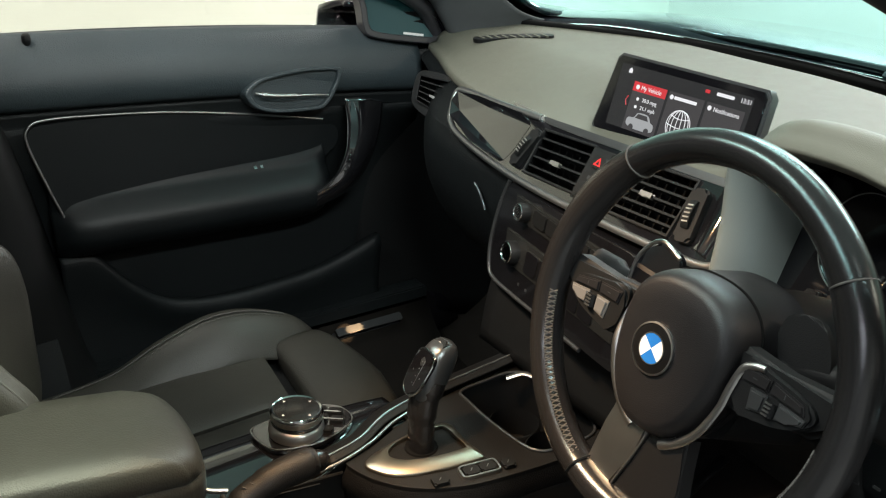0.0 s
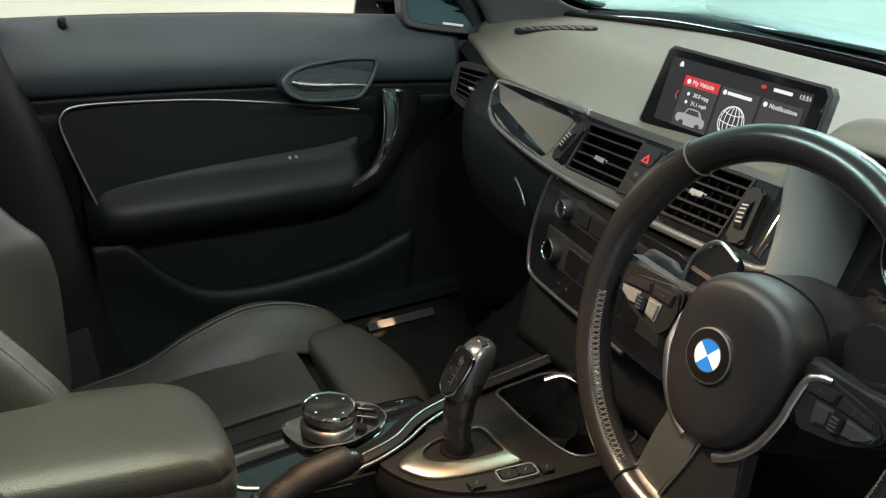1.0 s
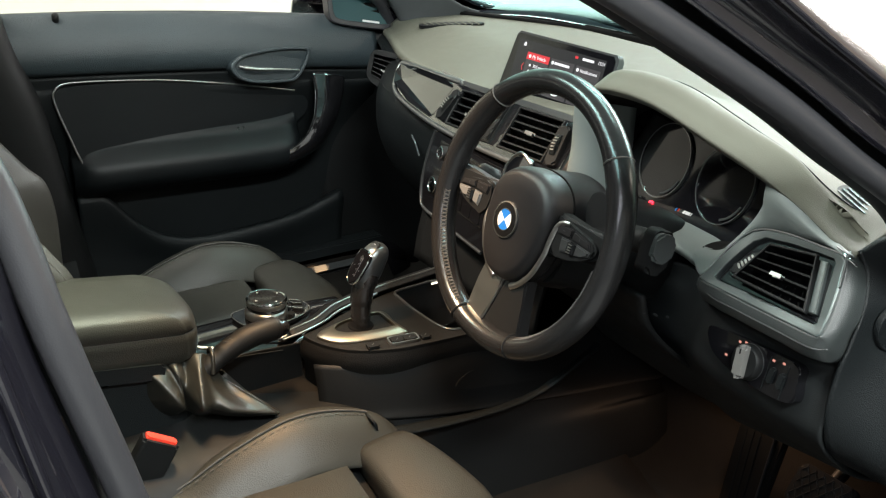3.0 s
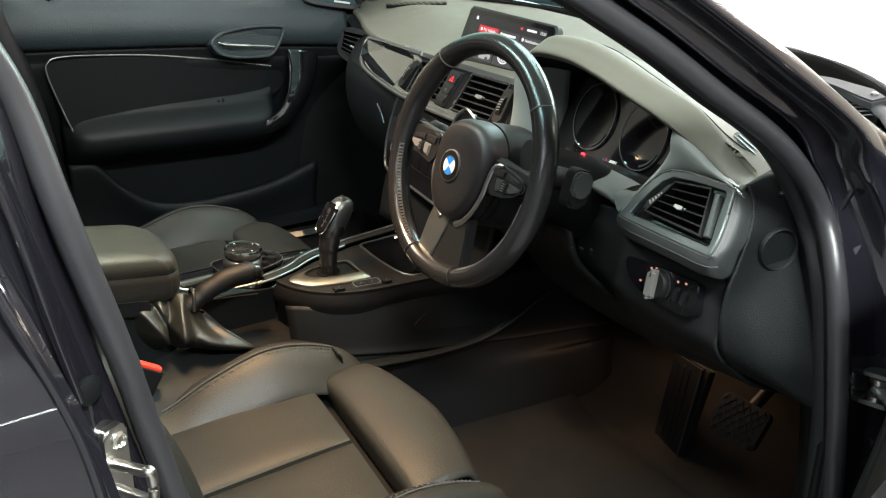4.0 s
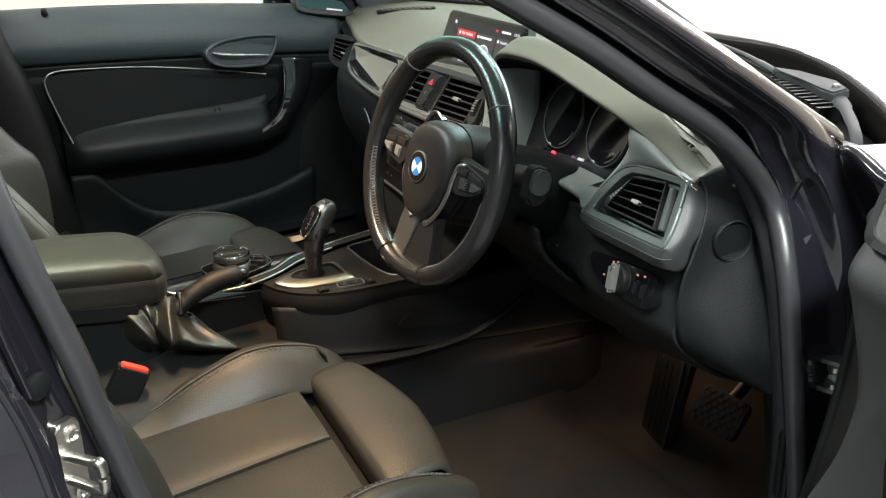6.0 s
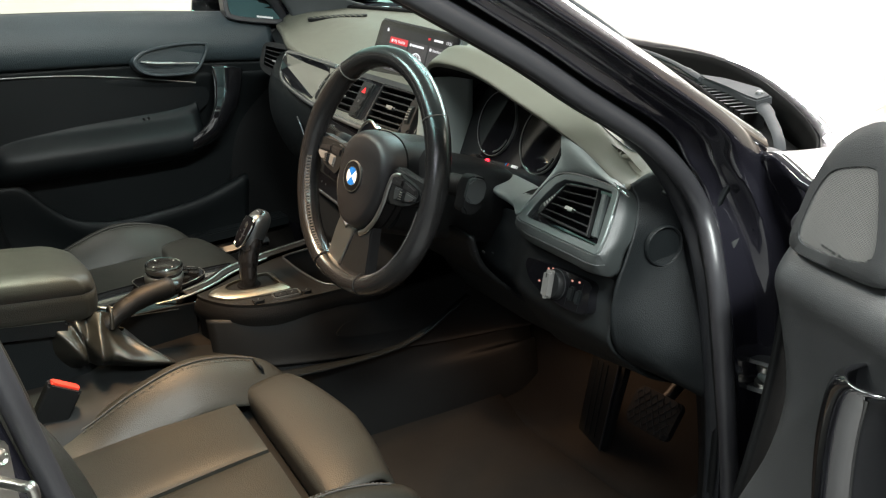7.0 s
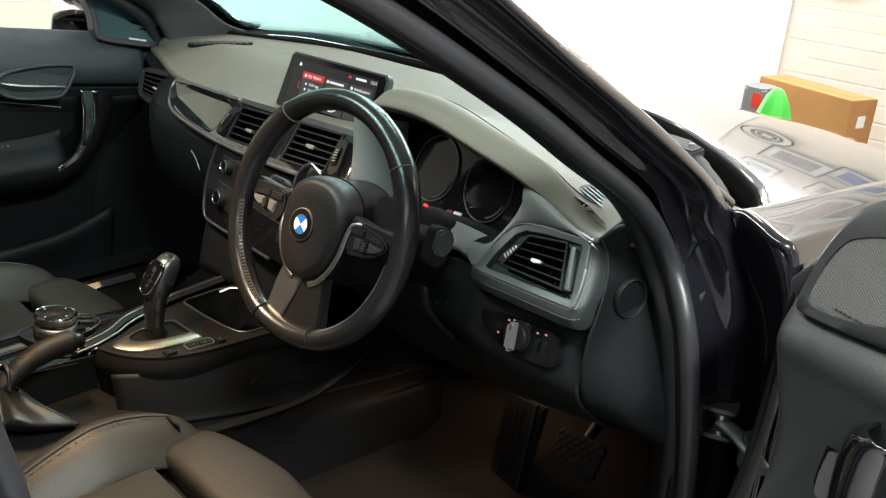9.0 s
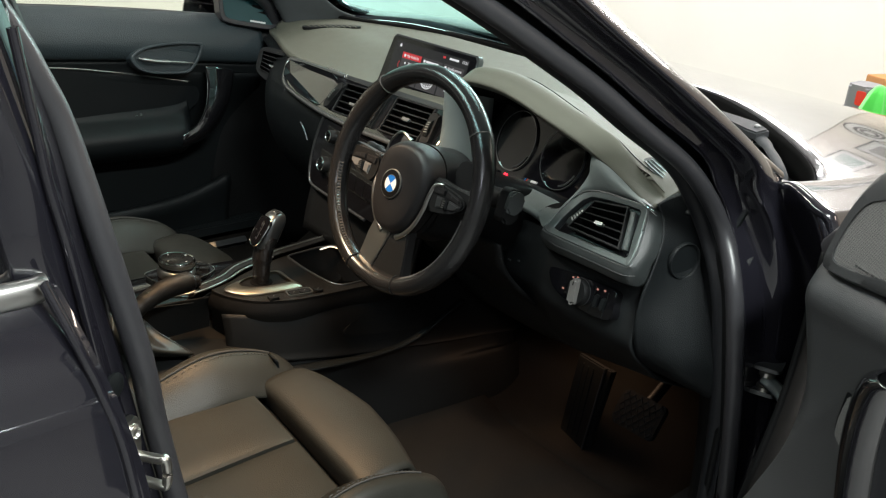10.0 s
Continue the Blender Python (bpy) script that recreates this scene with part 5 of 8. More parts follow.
for y in (-0.676, -0.690):
    part("dimmer_wheel", block(LP.axes(y, 0.757), rrect(0.007, 0.020, 0.003), 0.0, 0.007, 0.002), M_DASH, lp)
for k in range(2):
    part("switch_edge", tube([LP.at(-0.668 - 0.026 * k, 0.776, 0.0035), LP.at(-0.668 - 0.026 * k, 0.738, 0.0035)], 0.0006, 5), M_DASH, lp)

# steering column shroud and stalks
col = thing("steering_column", "black steering column shroud with two stalks", "steering column", (0.12, -0.378, 0.82))
WC, WA = Vector((0.0167, -0.378, 0.875)), Vector((-0.9556, 0.0172, 0.294)).normalized()
WR = Vector((0, 0, 1)).cross(WA).normalized()
WU = WA.cross(WR)
WM = Matrix((WR, WU, WA)).transposed().to_4x4()
WM.translation = WC
bm = bmesh.new()
rows = []
for z, w, ht in ((-0.035, 0.058, 0.055), (-0.075, 0.062, 0.058), (-0.12, 0.070, 0.06), (-0.17, 0.075, 0.062), (-0.24, 0.075, 0.06)):
    rows.append([WM @ Vector((a, b - 0.012, z)) for a, b in smooth2([(-w, 0), (-w * 0.8, ht * 0.75), (0, ht * 0.85), (w * 0.8, ht * 0.75), (w, 0), (w * 0.8, -ht), (0, -ht * 1.15), (-w * 0.8, -ht)], 40)])
vs = quads(bm, rows, loop_v=True)
bm.faces.new(vs[0])
part("shroud", bm, M_DARK, col)
st = part("stalk", tube([WM @ Vector(p) for p in ((0.05, 0.004, -0.055), (0.10, 0.018, -0.053), (0.150, 0.026, -0.053), (0.166, 0.027, -0.053))], [0.012, 0.0105, 0.0135, 0.015], 14, flat=1.2, smooth=20), M_DARK, col, "black wiper stalk with a knurled ring")
part("stalk_tip", block(WM @ Matrix.Translation((0.172, 0.022, -0.053)) @ pose(0, 0, 0, 0, 90, 0), rrect(0.030, 0.052, 0.009), -0.008, 0.012, 0.004), M_DARK, st)
part("stalk_cap", block(WM @ Matrix.Translation((0.184, 0.029, -0.050)) @ pose(0, 0, 0, 0, 78, 0), rrect(0.026, 0.034, 0.009), -0.002, 0.006, 0.003), M_POD, st, "grey end button of the wiper stalk")
part("stalk", tube([WM @ Vector(p) for p in ((-0.05, 0.0, -0.055), (-0.10, 0.008, -0.052), (-0.165, 0.010, -0.050))], [0.012, 0.0105, 0.0145], 14, flat=1.2, smooth=20), M_DARK, col, "black indicator stalk")
part("steering_cover", skin([[(0.12, y, 0.79), (0.14, y, 0.74), (0.20, y, 0.68), (0.28, y, 0.62)] for y in (-0.50, -0.43, -0.33, -0.26)], 12, 14), M_DARK, col, solid=0.006)
for k in range(3):
    part("marking", block(Matrix.Translation((0.1225 + 0.004 * k, -0.498 - 0.016 * k, 0.765 + 0.003 * k)) @ WM.to_3x3().to_4x4(), rrect(0.007 - 0.002 * (k != 1), 0.0025, 0.0008), 0, 0.0008, 0), M_GREYTRIM, col)

# ---- steering wheel ----
sw = thing("steering_wheel", "black leather three-spoke sports steering wheel with worn rim", "steering wheel", tuple(WC))
NR = 144
rows = []
for i in range(NR):
    t = 2 * math.pi * i / NR
    deg = math.degrees(t) % 360
    fat = 1.0 + 0.13 * (math.exp(-((deg - 32) / 13) ** 2) + math.exp(-((deg - 148) / 13) ** 2))
    d = Vector((math.cos(t), math.sin(t), 0))
    rad = 0.167 - 0.004 * math.exp(-((deg - 270) / 24) ** 2)
    rows.append([WM @ (d * (rad + 0.0152 * fat * math.cos(p) - 0.0015 * (fat - 1) * 20 * (math.cos(p) < 0) * -math.cos(p) * 0.2) + Vector((0, 0, 0.0178 * math.sin(p)))) for p in [2 * math.pi * k / 20 for k in range(20)]])
bm = bmesh.new()
quads(bm, rows, loop_v=True, loop_u=True)
part("rim", bm, M_RIM, sw, "worn shiny black leather wheel rim")
for deg in (39, 129, 250, 290):
    t = radians(deg)
    d = Vector((math.cos(t), math.sin(t), 0))
    part("rim_seam", tube([WM @ (d * (0.167 - (0.003 if deg > 200 else 0) + 0.0159 * math.cos(p)) + Vector((0, 0, 0.0186 * math.sin(p)))) for p in [2 * math.pi * k / 20 for k in range(20)]], 0.0010, 5, closed=True), M_SEAM if deg < 200 else M_DARK, sw)
for lo, hi in ((186, 246), (294, 354)):
    k = 0
    while lo + 1.9 * k < hi:
        t = radians(lo + 1.9 * k)
        d = Vector((math.cos(t), math.sin(t), 0))
        d2_ = Vector((math.cos(t + 0.022), math.sin(t + 0.022), 0))
        p0, p1 = d * (0.167 - 0.0150) + Vector((0, 0, 0.0062)), d2_ * (0.167 - 0.0115) + Vector((0, 0, 0.0132))
        q0 = d * (0.167 - 0.0115) + Vector((0, 0, 0.0132))
        part("stitch", tube([WM @ p0, WM @ p1], 0.0008, 5), M_SEAM, sw)
        part("stitch", tube([WM @ (d2_ * (0.167 - 0.0150) + Vector((0, 0, 0.0062))), WM @ q0], 0.0008, 5), M_SEAM, sw)
        k += 1
# airbag cover
HUB = [(-0.060, 0.010), (-0.052, 0.038), (-0.030, 0.055), (0.0, 0.060), (0.032, 0.055), (0.054, 0.038), (0.062, 0.010), (0.056, -0.028), (0.040, -0.062), (0.018, -0.082), (-0.006, -0.086), (-0.030, -0.080), (-0.048, -0.058), (-0.058, -0.026)]
HUBS = smooth2(HUB, 64)
cx, cy = -0.006, -0.011
bm = bmesh.new()
rows = []
for s, h in ((1.05, -0.085), (1.03, -0.050), (1.015, -0.020), (1.01, -0.006), (0.985, 0.002), (0.945, 0.0085), (0.885, 0.0128), (0.82, 0.0145), (0.6, 0.0152), (0.3, 0.0155), (0.01, 0.0155)):
    rows.append([WM @ Vector((cx + (a - cx) * s, cy + (b - cy) * s, h)) for a, b in HUBS])
vs = quads(bm, rows, loop_v=True)
bm.faces.new(vs[0])
bm.faces.new(vs[-1])
part("airbag_cover", bm, M_BAG, sw, "grained black airbag cover")
part("airbag_seam", tube([WM @ Vector((cx + (a - cx) * 1.022, cy + (b - cy) * 1.022, -0.024)) for a, b in HUBS], 0.0013, 6, closed=True), M_VOID, sw)
em = WM @ Matrix.Translation((cx - 0.004, cy, 0.0152))
e = part("emblem", lathe(em, ((0.0225, 0.0), (0.0225, 0.0016), (0.021, 0.0024), (0.0, 0.0024)), 48), M_VOID, sw, "round badge with blue and white quarters")
part("emblem_ring", lathe(em, ((0.0232, 0.0), (0.0232, 0.0024), (0.0218, 0.0028), (0.0216, 0.0020)), 48), M_SATIN, e)
part("emblem_ring", lathe(em, ((0.0142, 0.0022), (0.0140, 0.0031), (0.0132, 0.0031), (0.0130, 0.0022)), 48), M_SATIN, e)
for k in range(4):
    outl = [(0, 0)] + [(0.0131 * math.cos(radians(90 * k + 9 * j + 52)), 0.0131 * math.sin(radians(90 * k + 9 * j + 52))) for j in range(11)]
    part("emblem_quarter", block(em, outl, 0.0022, 0.0030, 0), M_BLUE if k % 2 == 0 else M_WHITE, e)
# side spokes with switch pods
for sg in (-1, 1):
    part("spoke", block(WM, [(sg * 0.048, 0.026), (sg * 0.10, 0.021), (sg * 0.150, 0.024), (sg * 0.158, 0.0), (sg * 0.136, -0.016), (sg * 0.088, -0.021), (sg * 0.05, -0.034)], -0.022, -0.003, 0.005, seg=3), M_DARK, sw, "black wheel spoke")
    pod = part("switch_pod", block(WM, smooth2([(sg * 0.068, 0.018), (sg * 0.10, 0.017), (sg * 0.134, 0.010), (sg * 0.140, -0.002), (sg * 0.120, -0.016), (sg * 0.09, -0.023), (sg * 0.072, -0.022)], 36), -0.006, 0.004, 0.003), M_DARK, sw, "black switch pod on the wheel spoke")
    # Same bars on both sides: lit tone on the left, shaded tone right.
    part("switch_bar", block(WM, [(sg * 0.1115, 0.0015), (sg * 0.136, -0.0005), (sg * 0.134, -0.0065), (sg * 0.122, -0.0105), (sg * 0.111, -0.0125)], 0.003, 0.0072, 0.002), M_SILVERP if sg < 0 else M_GREYTRIM, pod, "satin rocker bar")
    part("switch_bar", block(WM, [(sg * 0.084, 0.001), (sg * 0.1005, 0.0015), (sg * 0.0998, -0.0135), (sg * 0.086, -0.0165)], 0.003, 0.0072, 0.002), M_SILVERP if sg < 0 else M_GREYTRIM, pod, "satin rocker bar")
    part("switch_roller", tube([WM @ Vector((sg * 0.1062, -0.0005, 0.005)), WM @ Vector((sg * 0.1056, -0.0125, 0.005))], 0.0050, 14), M_DARK, pod, "ribbed black thumb roller")
    for q in range(4):
        part("roller_rib", block(WM @ Matrix.Translation((sg * (0.1062 - 0.0002 * q), -0.0015 - 0.0032 * q, 0.0095)), rrect(0.006, 0.0012, 0.0004), 0, 0.0012, 0), M_SATIN, pod)
    part("switch", block(WM, [(sg * 0.072, 0.0155), (sg * 0.100, 0.0145), (sg * 0.099, 0.004), (sg * 0.074, 0.003)], 0.003, 0.0065, 0.0015), M_BAG, pod)
    part("switch", block(WM, [(sg * 0.102, 0.0145), (sg * 0.131, 0.0090), (sg * 0.134, 0.0015), (sg * 0.101, 0.004)], 0.003, 0.0065, 0.0015), M_BAG, pod)
    part("marking", block(WM @ Matrix.Translation((sg * 0.086, 0.009, 0.0066)), [(-0.002, -0.0004), (0.002, -0.0004), (0.002, 0.0004), (-0.002, 0.0004)], 0, 0.0002, 0), M_GREYTRIM, pod)
    part("marking", block(WM @ Matrix.Translation((sg * 0.115, 0.008, 0.0066)), [(-0.0004, -0.002), (0.0004, -0.002), (0.0004, 0.002), (-0.0004, 0.002)], 0, 0.0002, 0), M_GREYTRIM, pod)
    # satin strip that hugs the cushion and turns out along the spoke
    part("bezel", tube([WM @ Vector(p) for p in ((sg * 0.090, 0.0185, 0.004 if sg > 0 else -0.006), (sg * 0.080, 0.0165, 0.005 if sg > 0 else -0.006), (sg * 0.071, 0.0095, 0.005 if sg > 0 else -0.004), (sg * 0.066, -0.011, 0.005 if sg > 0 else 0.0), (sg * 0.0625, -0.030, 0.004), (sg * 0.051, -0.058, 0.003), (sg * 0.034, -0.078, 0.002), (sg * 0.018, -0.088, 0.001))], [0.0028, 0.003, 0.0034, 0.0036, 0.0036, 0.0038, 0.004, 0.0045], 8, flat=0.7, up=WA, smooth=50), M_SATIN, sw, "satin silver strip hugging the airbag")
    # lower spoke: black face with a broad satin flank
    part("paddle", block(WM, smooth2([(sg * 0.060, 0.052), (sg * 0.088, 0.060), (sg * 0.108, 0.040), (sg * 0.112, 0.010), (sg * 0.085, 0.004), (sg * 0.062, 0.02)], 30), -0.050, -0.043, 0.002), M_GLOSS if sg < 0 else M_DARK, sw, "gloss black shift paddle")
    if sg < 0:
        part("paddle_edge", tube([WM @ Vector(p) for p in ((sg * 0.062, 0.054, -0.043), (sg * 0.090, 0.062, -0.043), (sg * 0.110, 0.041, -0.043), (sg * 0.114, 0.012, -0.043))], 0.0022, 8, smooth=24), M_SATIN, sw)
part("lower_spoke", block(WM, [(-0.043, -0.072), (0.002, -0.082), (-0.006, -0.112), (-0.022, -0.157), (-0.058, -0.152), (-0.047, -0.10)], -0.018, 0.001, 0.003, seg=3), M_SATIN, sw, "satin grey lower spoke flank")
part("spoke_line", tube([WM @ Vector((0.0025, -0.085, 0.0014)), WM @ Vector((-0.0055, -0.113, 0.0014)), WM @ Vector((-0.021, -0.156, 0.0014))], 0.0012, 6, smooth=14), M_SATIN, sw)
part("lower_infill", block(WM, [(0.0035, -0.080), (0.043, -0.072), (0.047, -0.10), (0.058, -0.152), (-0.0205, -0.157), (-0.0045, -0.113)], -0.018, 0.0, 0.003), M_RIM, sw, "black leather face of the lower spoke")
for k, mm in enumerate((M_BLUE, M_RED, M_WHITE)):
    part("badge_stripe", block(WM @ Matrix.Translation((-0.036 + 0.004 * k, -0.152, 0.0015)), [(-0.0015, -0.003), (0.0012, -0.003), (0.002, 0.003), (-0.0008, 0.003)], 0, 0.0006, 0), mm, sw)

# ---- infotainment display ----
scr = thing("infotainment_display", "wide tablet-style infotainment display showing a menu", "display", (0.33, -0.06, 0.90))
SC = Plane((0.318, -0.060, 0.956), (-0.955, -0.03, 0.295))
sc_m = SC.axes(-0.060, 0.956)
part("housing", block(sc_m, [(0.1255, 0.044), (0.119, 0.0525), (-0.114, 0.0525), (-0.121, 0.046), (-0.134, -0.048), (-0.128, -0.0535), (0.120, -0.0535), (0.1265, -0.047)], -0.014, 0.0, 0.002), M_GREYTRIM, scr, "dark grey display housing")
part("glass", block(sc_m, [(0.1215, 0.042), (0.116, 0.049), (-0.111, 0.049), (-0.117, 0.044), (-0.129, -0.045), (-0.124, -0.050), (0.117, -0.050), (0.1225, -0.044)], 0.0, 0.0022, 0.001), M_BLACKGLASS, scr)
part("foot", block(sc_m, [(-0.08, -0.07), (0.08, -0.07), (0.09, -0.045), (-0.09, -0.045)], -0.03, -0.004, 0.003), M_DARK, scr)
TILE, TEXT = glow("screen_tile", (0.045, 0.042, 0.045), 1.0), glow("screen_text", (0.85, 0.85, 0.88), 1.0)
REDT = glow("screen_red", (0.62, 0.03, 0.04), 1.0)
face = part("screen_picture", block(sc_m, rrect(0.212, 0.080, 0.001), 0.0022, 0.0025, 0), glow("screen_black", (0.012, 0.012, 0.014), 1.0), scr, "lit menu page on the display")


def on(x, y, h=0.0027):
    return sc_m @ Matrix.Translation((x, y, h))


for k, (x0, x1) in enumerate(((-0.076, -0.020), (-0.016, 0.040), (0.044, 0.100))):
    part("tile", block(on(0, 0), [(x0, -0.040), (x1, -0.040), (x1, 0.022), (x0, 0.022)], 0, 0.0002, 0), TILE, face)
part("tile_header", block(on(0, 0, 0.003), [(-0.076, 0.010), (-0.020, 0.010), (-0.020, 0.022), (-0.076, 0.022)], 0, 0.0002, 0), REDT, face, "red menu header")
text("My Vehicle", on(-0.062, 0.0155, 0.0034), 0.0078, TEXT, face)
text("Notifications", on(0.056, 0.0150, 0.0034), 0.0074, TEXT, face)
text("20.0 mpg", on(-0.055, 0.001, 0.0034), 0.0068, TEXT, face)
text("21.1 mph", on(-0.055, -0.009, 0.0034), 0.0068, TEXT, face)
text("13:51", on(0.089, 0.0335, 0.0034), 0.0075, TEXT, face)
text("2", on(0.062, -0.022, 0.0034), 0.020, TEXT, face)
part("text_bar", block(on(0.012, 0.0155, 0.0031), rrect(0.036, 0.004, 0.001), 0, 0.0002, 0), TEXT, face)
part("text_bar", block(on(0.067, 0.0335, 0.0031), rrect(0.026, 0.004, 0.001), 0, 0.0002, 0), TEXT, face)
part("status_dot", block(on(0.040, 0.0335, 0.0031), rrect(0.007, 0.004, 0.001), 0, 0.0002, 0), REDT, face)
part("home_icon", block(on(-0.088, 0.033, 0.0031), [(-0.003, -0.003), (0.003, -0.003), (0.003, 0.001), (0, 0.004), (-0.003, 0.001)], 0, 0.0002, 0), TEXT, face)
part("arrow_icon", tube([on(-0.083, -0.004, 0.003) @ Vector(p) for p in ((0.003, 0.006, 0), (0, 0, 0), (0.003, -0.006, 0))], 0.0006, 4), REDT, face)
for x in (-0.068, -0.010, 0.050):
    part("tile_icon", block(on(x, 0.0155, 0.0034), disc(0.003, 14), 0, 0.0002, 0), TEXT, face)
for dy in (0.001, -0.009):
    part("tile_icon", block(on(-0.063, dy, 0.0031), disc(0.0022, 12), 0, 0.0002, 0), TEXT, face)
# globe of thin rings
for k in range(4):
    w = 0.019 * math.cos(radians(90 * k / 4 + 12))
    part("globe_line", tube([on(0.012, -0.016, 0.003) @ Vector((w * math.cos(t), 0.019 * math.sin(t), 0)) for t in [2 * math.pi * j / 28 for j in range(28)]], 0.0005, 4, closed=True), TEXT, face)
for dy in (-0.011, 0.0, 0.011):
    hw = math.sqrt(0.019 ** 2 - dy ** 2)
    part("globe_line", tube([on(0.012, -0.016 + dy, 0.003) @ Vector((hw * s, -0.003 * (1 - s * s), 0)) for s in (-1, -0.5, 0, 0.5, 1)], 0.0005, 4), TEXT, face)
GREYC = glow("screen_grey", (0.35, 0.36, 0.37), 1.0)
part("car_picture", block(on(-0.048, -0.028, 0.003), smooth2([(-0.023, -0.004), (-0.022, 0.004), (-0.012, 0.006), (-0.007, 0.0125), (0.010, 0.0125), (0.017, 0.005), (0.022, 0.003), (0.023, -0.005), (0.012, -0.008), (-0.012, -0.008)], 36), 0, 0.0002, 0), GREYC, face)
for x in (-0.061, -0.034):
    part("car_picture_wheel", block(on(x, -0.035, 0.0034), disc(0.0042, 16), 0, 0.0002, 0), TILE, face)
part("car_picture_window", block(on(-0.047, -0.0205, 0.0034), [(-0.011, -0.002), (0.012, -0.002), (0.008, 0.004), (-0.007, 0.004)], 0, 0.0002, 0), TILE, face)


# ---- centre console ----
con = thing("centre_console", "black centre console with gear gate, controller and cup holder", "centre console", (-0.1, -0.02, 0.46))
CT = Plane((0.0, 0.0, 0.573), (0, 0, 1), "xy")
top_out = smooth2([(-0.124, -0.014), (-0.115, -0.046), (-0.100, -0.071), (-0.080, -0.093), (-0.050, -0.112), (0.0, -0.129), (0.10, -0.141), (0.20, -0.146), (0.215, -0.08), (0.213, 0.0), (0.208, 0.064), (0.115, 0.061), (0.06, 0.052), (0.01, 0.037), (-0.04, 0.020), (-0.08, 0.002), (-0.112, -0.008)], 90)
cup = smooth2([(0.080, 0.048), (0.12, 0.053), (0.165, 0.053), (0.19, 0.025), (0.192, -0.07), (0.175, -0.118), (0.125, -0.124), (0.084, -0.110), (0.074, -0.04), (0.075, 0.02)], 48)
part("top_plate", holed(CT, top_out, [cup], -0.012, 0.0), M_CONS, con, "grained black console top", bevel=0.003)
bm = bmesh.new()
quads(bm, [[CT.at(0.13 + (a - 0.13) * s, -0.04 + (b + 0.04) * s, h) for a, b in cup] for s, h in ((1.0, -0.002), (0.97, -0.03), (0.92, -0.08), (0.05, -0.082))], loop_v=True)
part("cup_recess", bm, M_DARK, con)
part("cup_edge", tube([CT.at(a, b, 0.001) for a, b in cup], 0.0022, 8, closed=True), M_GREYTRIM, con)
part("cup_lid_trim", tube([CT.at(0.150, 0.040, 0.004), CT.at(0.172, 0.024, 0.012), CT.at(0.190, -0.01, 0.004)], 0.005, 8, flat=0.5, smooth=16), M_STRIP, con)
for x, y in ((0.130, -0.008), (0.140, -0.078)):
    part("cup_ring", lathe(Matrix.Translation((x, y, 0.492)), ((0.036, 0.0), (0.036, 0.045), (0.034, 0.047), (0.0335, 0.0)), 32), M_DARK, con)
# body walls below the top plate
bm = bmesh.new()
rows = []
for s, h, dx in ((1.0, -0.006, 0.0), (1.035, -0.018, 0.0), (1.04, -0.032, 0.0), (1.0, -0.046, 0.0), (0.99, -0.09, 0.0), (1.0, -0.16, 0.0), (1.02, -0.28, 0.0)):
    rows.append([CT.at(0.05 + (a - 0.05) * s + dx, -0.03 + (b + 0.03) * s, h) for a, b in top_out])
quads(bm, rows, loop_v=True)
part("side_wall", bm, M_CONS, con)
# tunnel cover behind the gear gate
rows = [[(x, y - w, z + dz) for y, z, w in ((-0.170, 0.28, 1.15 * k), (-0.160, 0.38, 0.9 * k), (-0.145, 0.452, 0.5 * k), (-0.105, 0.488, 0.2 * k), (0.0, 0.495, 0.0), (0.06, 0.50, 0.0))] for x, dz, k in ((-0.75, 0.01, 0.05), (-0.5, 0.01, 0.05), (-0.33, 0.006, 0.045), (-0.25, 0.003, 0.03), (-0.18, -0.002, 0.0), (-0.08, -0.006, 0.0))]
part("tunnel_cover", skin(rows, 20, 24), M_DARK, con, solid=0.006)
part("tunnel_front", skin([[(x, y, z) for x, z in ((-0.09, 0.50), (-0.05, 0.46), (0.2, 0.44), (0.36, 0.50))] for y in (-0.185, -0.16)], 4, 16), M_DASH, con, solid=0.004)
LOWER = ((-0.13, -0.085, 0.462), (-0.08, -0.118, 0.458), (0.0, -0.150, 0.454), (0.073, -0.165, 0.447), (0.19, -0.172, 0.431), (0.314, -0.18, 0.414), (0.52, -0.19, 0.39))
rows = [[(x, y + 0.024, 0.545), (x, y + 0.014, 0.515), (x, y + 0.004, z + 0.014), (x, y, z), (x, y + 0.02, z - 0.006)] for x, y, z in LOWER]
part("knee_side", skin(rows, 24, 16), M_DARK, con, "grained black console side panel", solid=0.004)
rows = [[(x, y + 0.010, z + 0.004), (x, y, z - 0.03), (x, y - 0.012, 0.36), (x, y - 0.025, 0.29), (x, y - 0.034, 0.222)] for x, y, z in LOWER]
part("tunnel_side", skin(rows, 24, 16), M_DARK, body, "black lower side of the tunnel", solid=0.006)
part("knee_pad", slab(Plane((0.19, -0.163, 0.48), (-0.03, -1, 0.22), "xz"), smooth2([(0.08, 0.500), (0.12, 0.512), (0.24, 0.505), (0.33, 0.485), (0.33, 0.462), (0.24, 0.462), (0.12, 0.478), (0.08, 0.488)], 40), -0.006, 0.0012, 0.001), M_DARK, con)
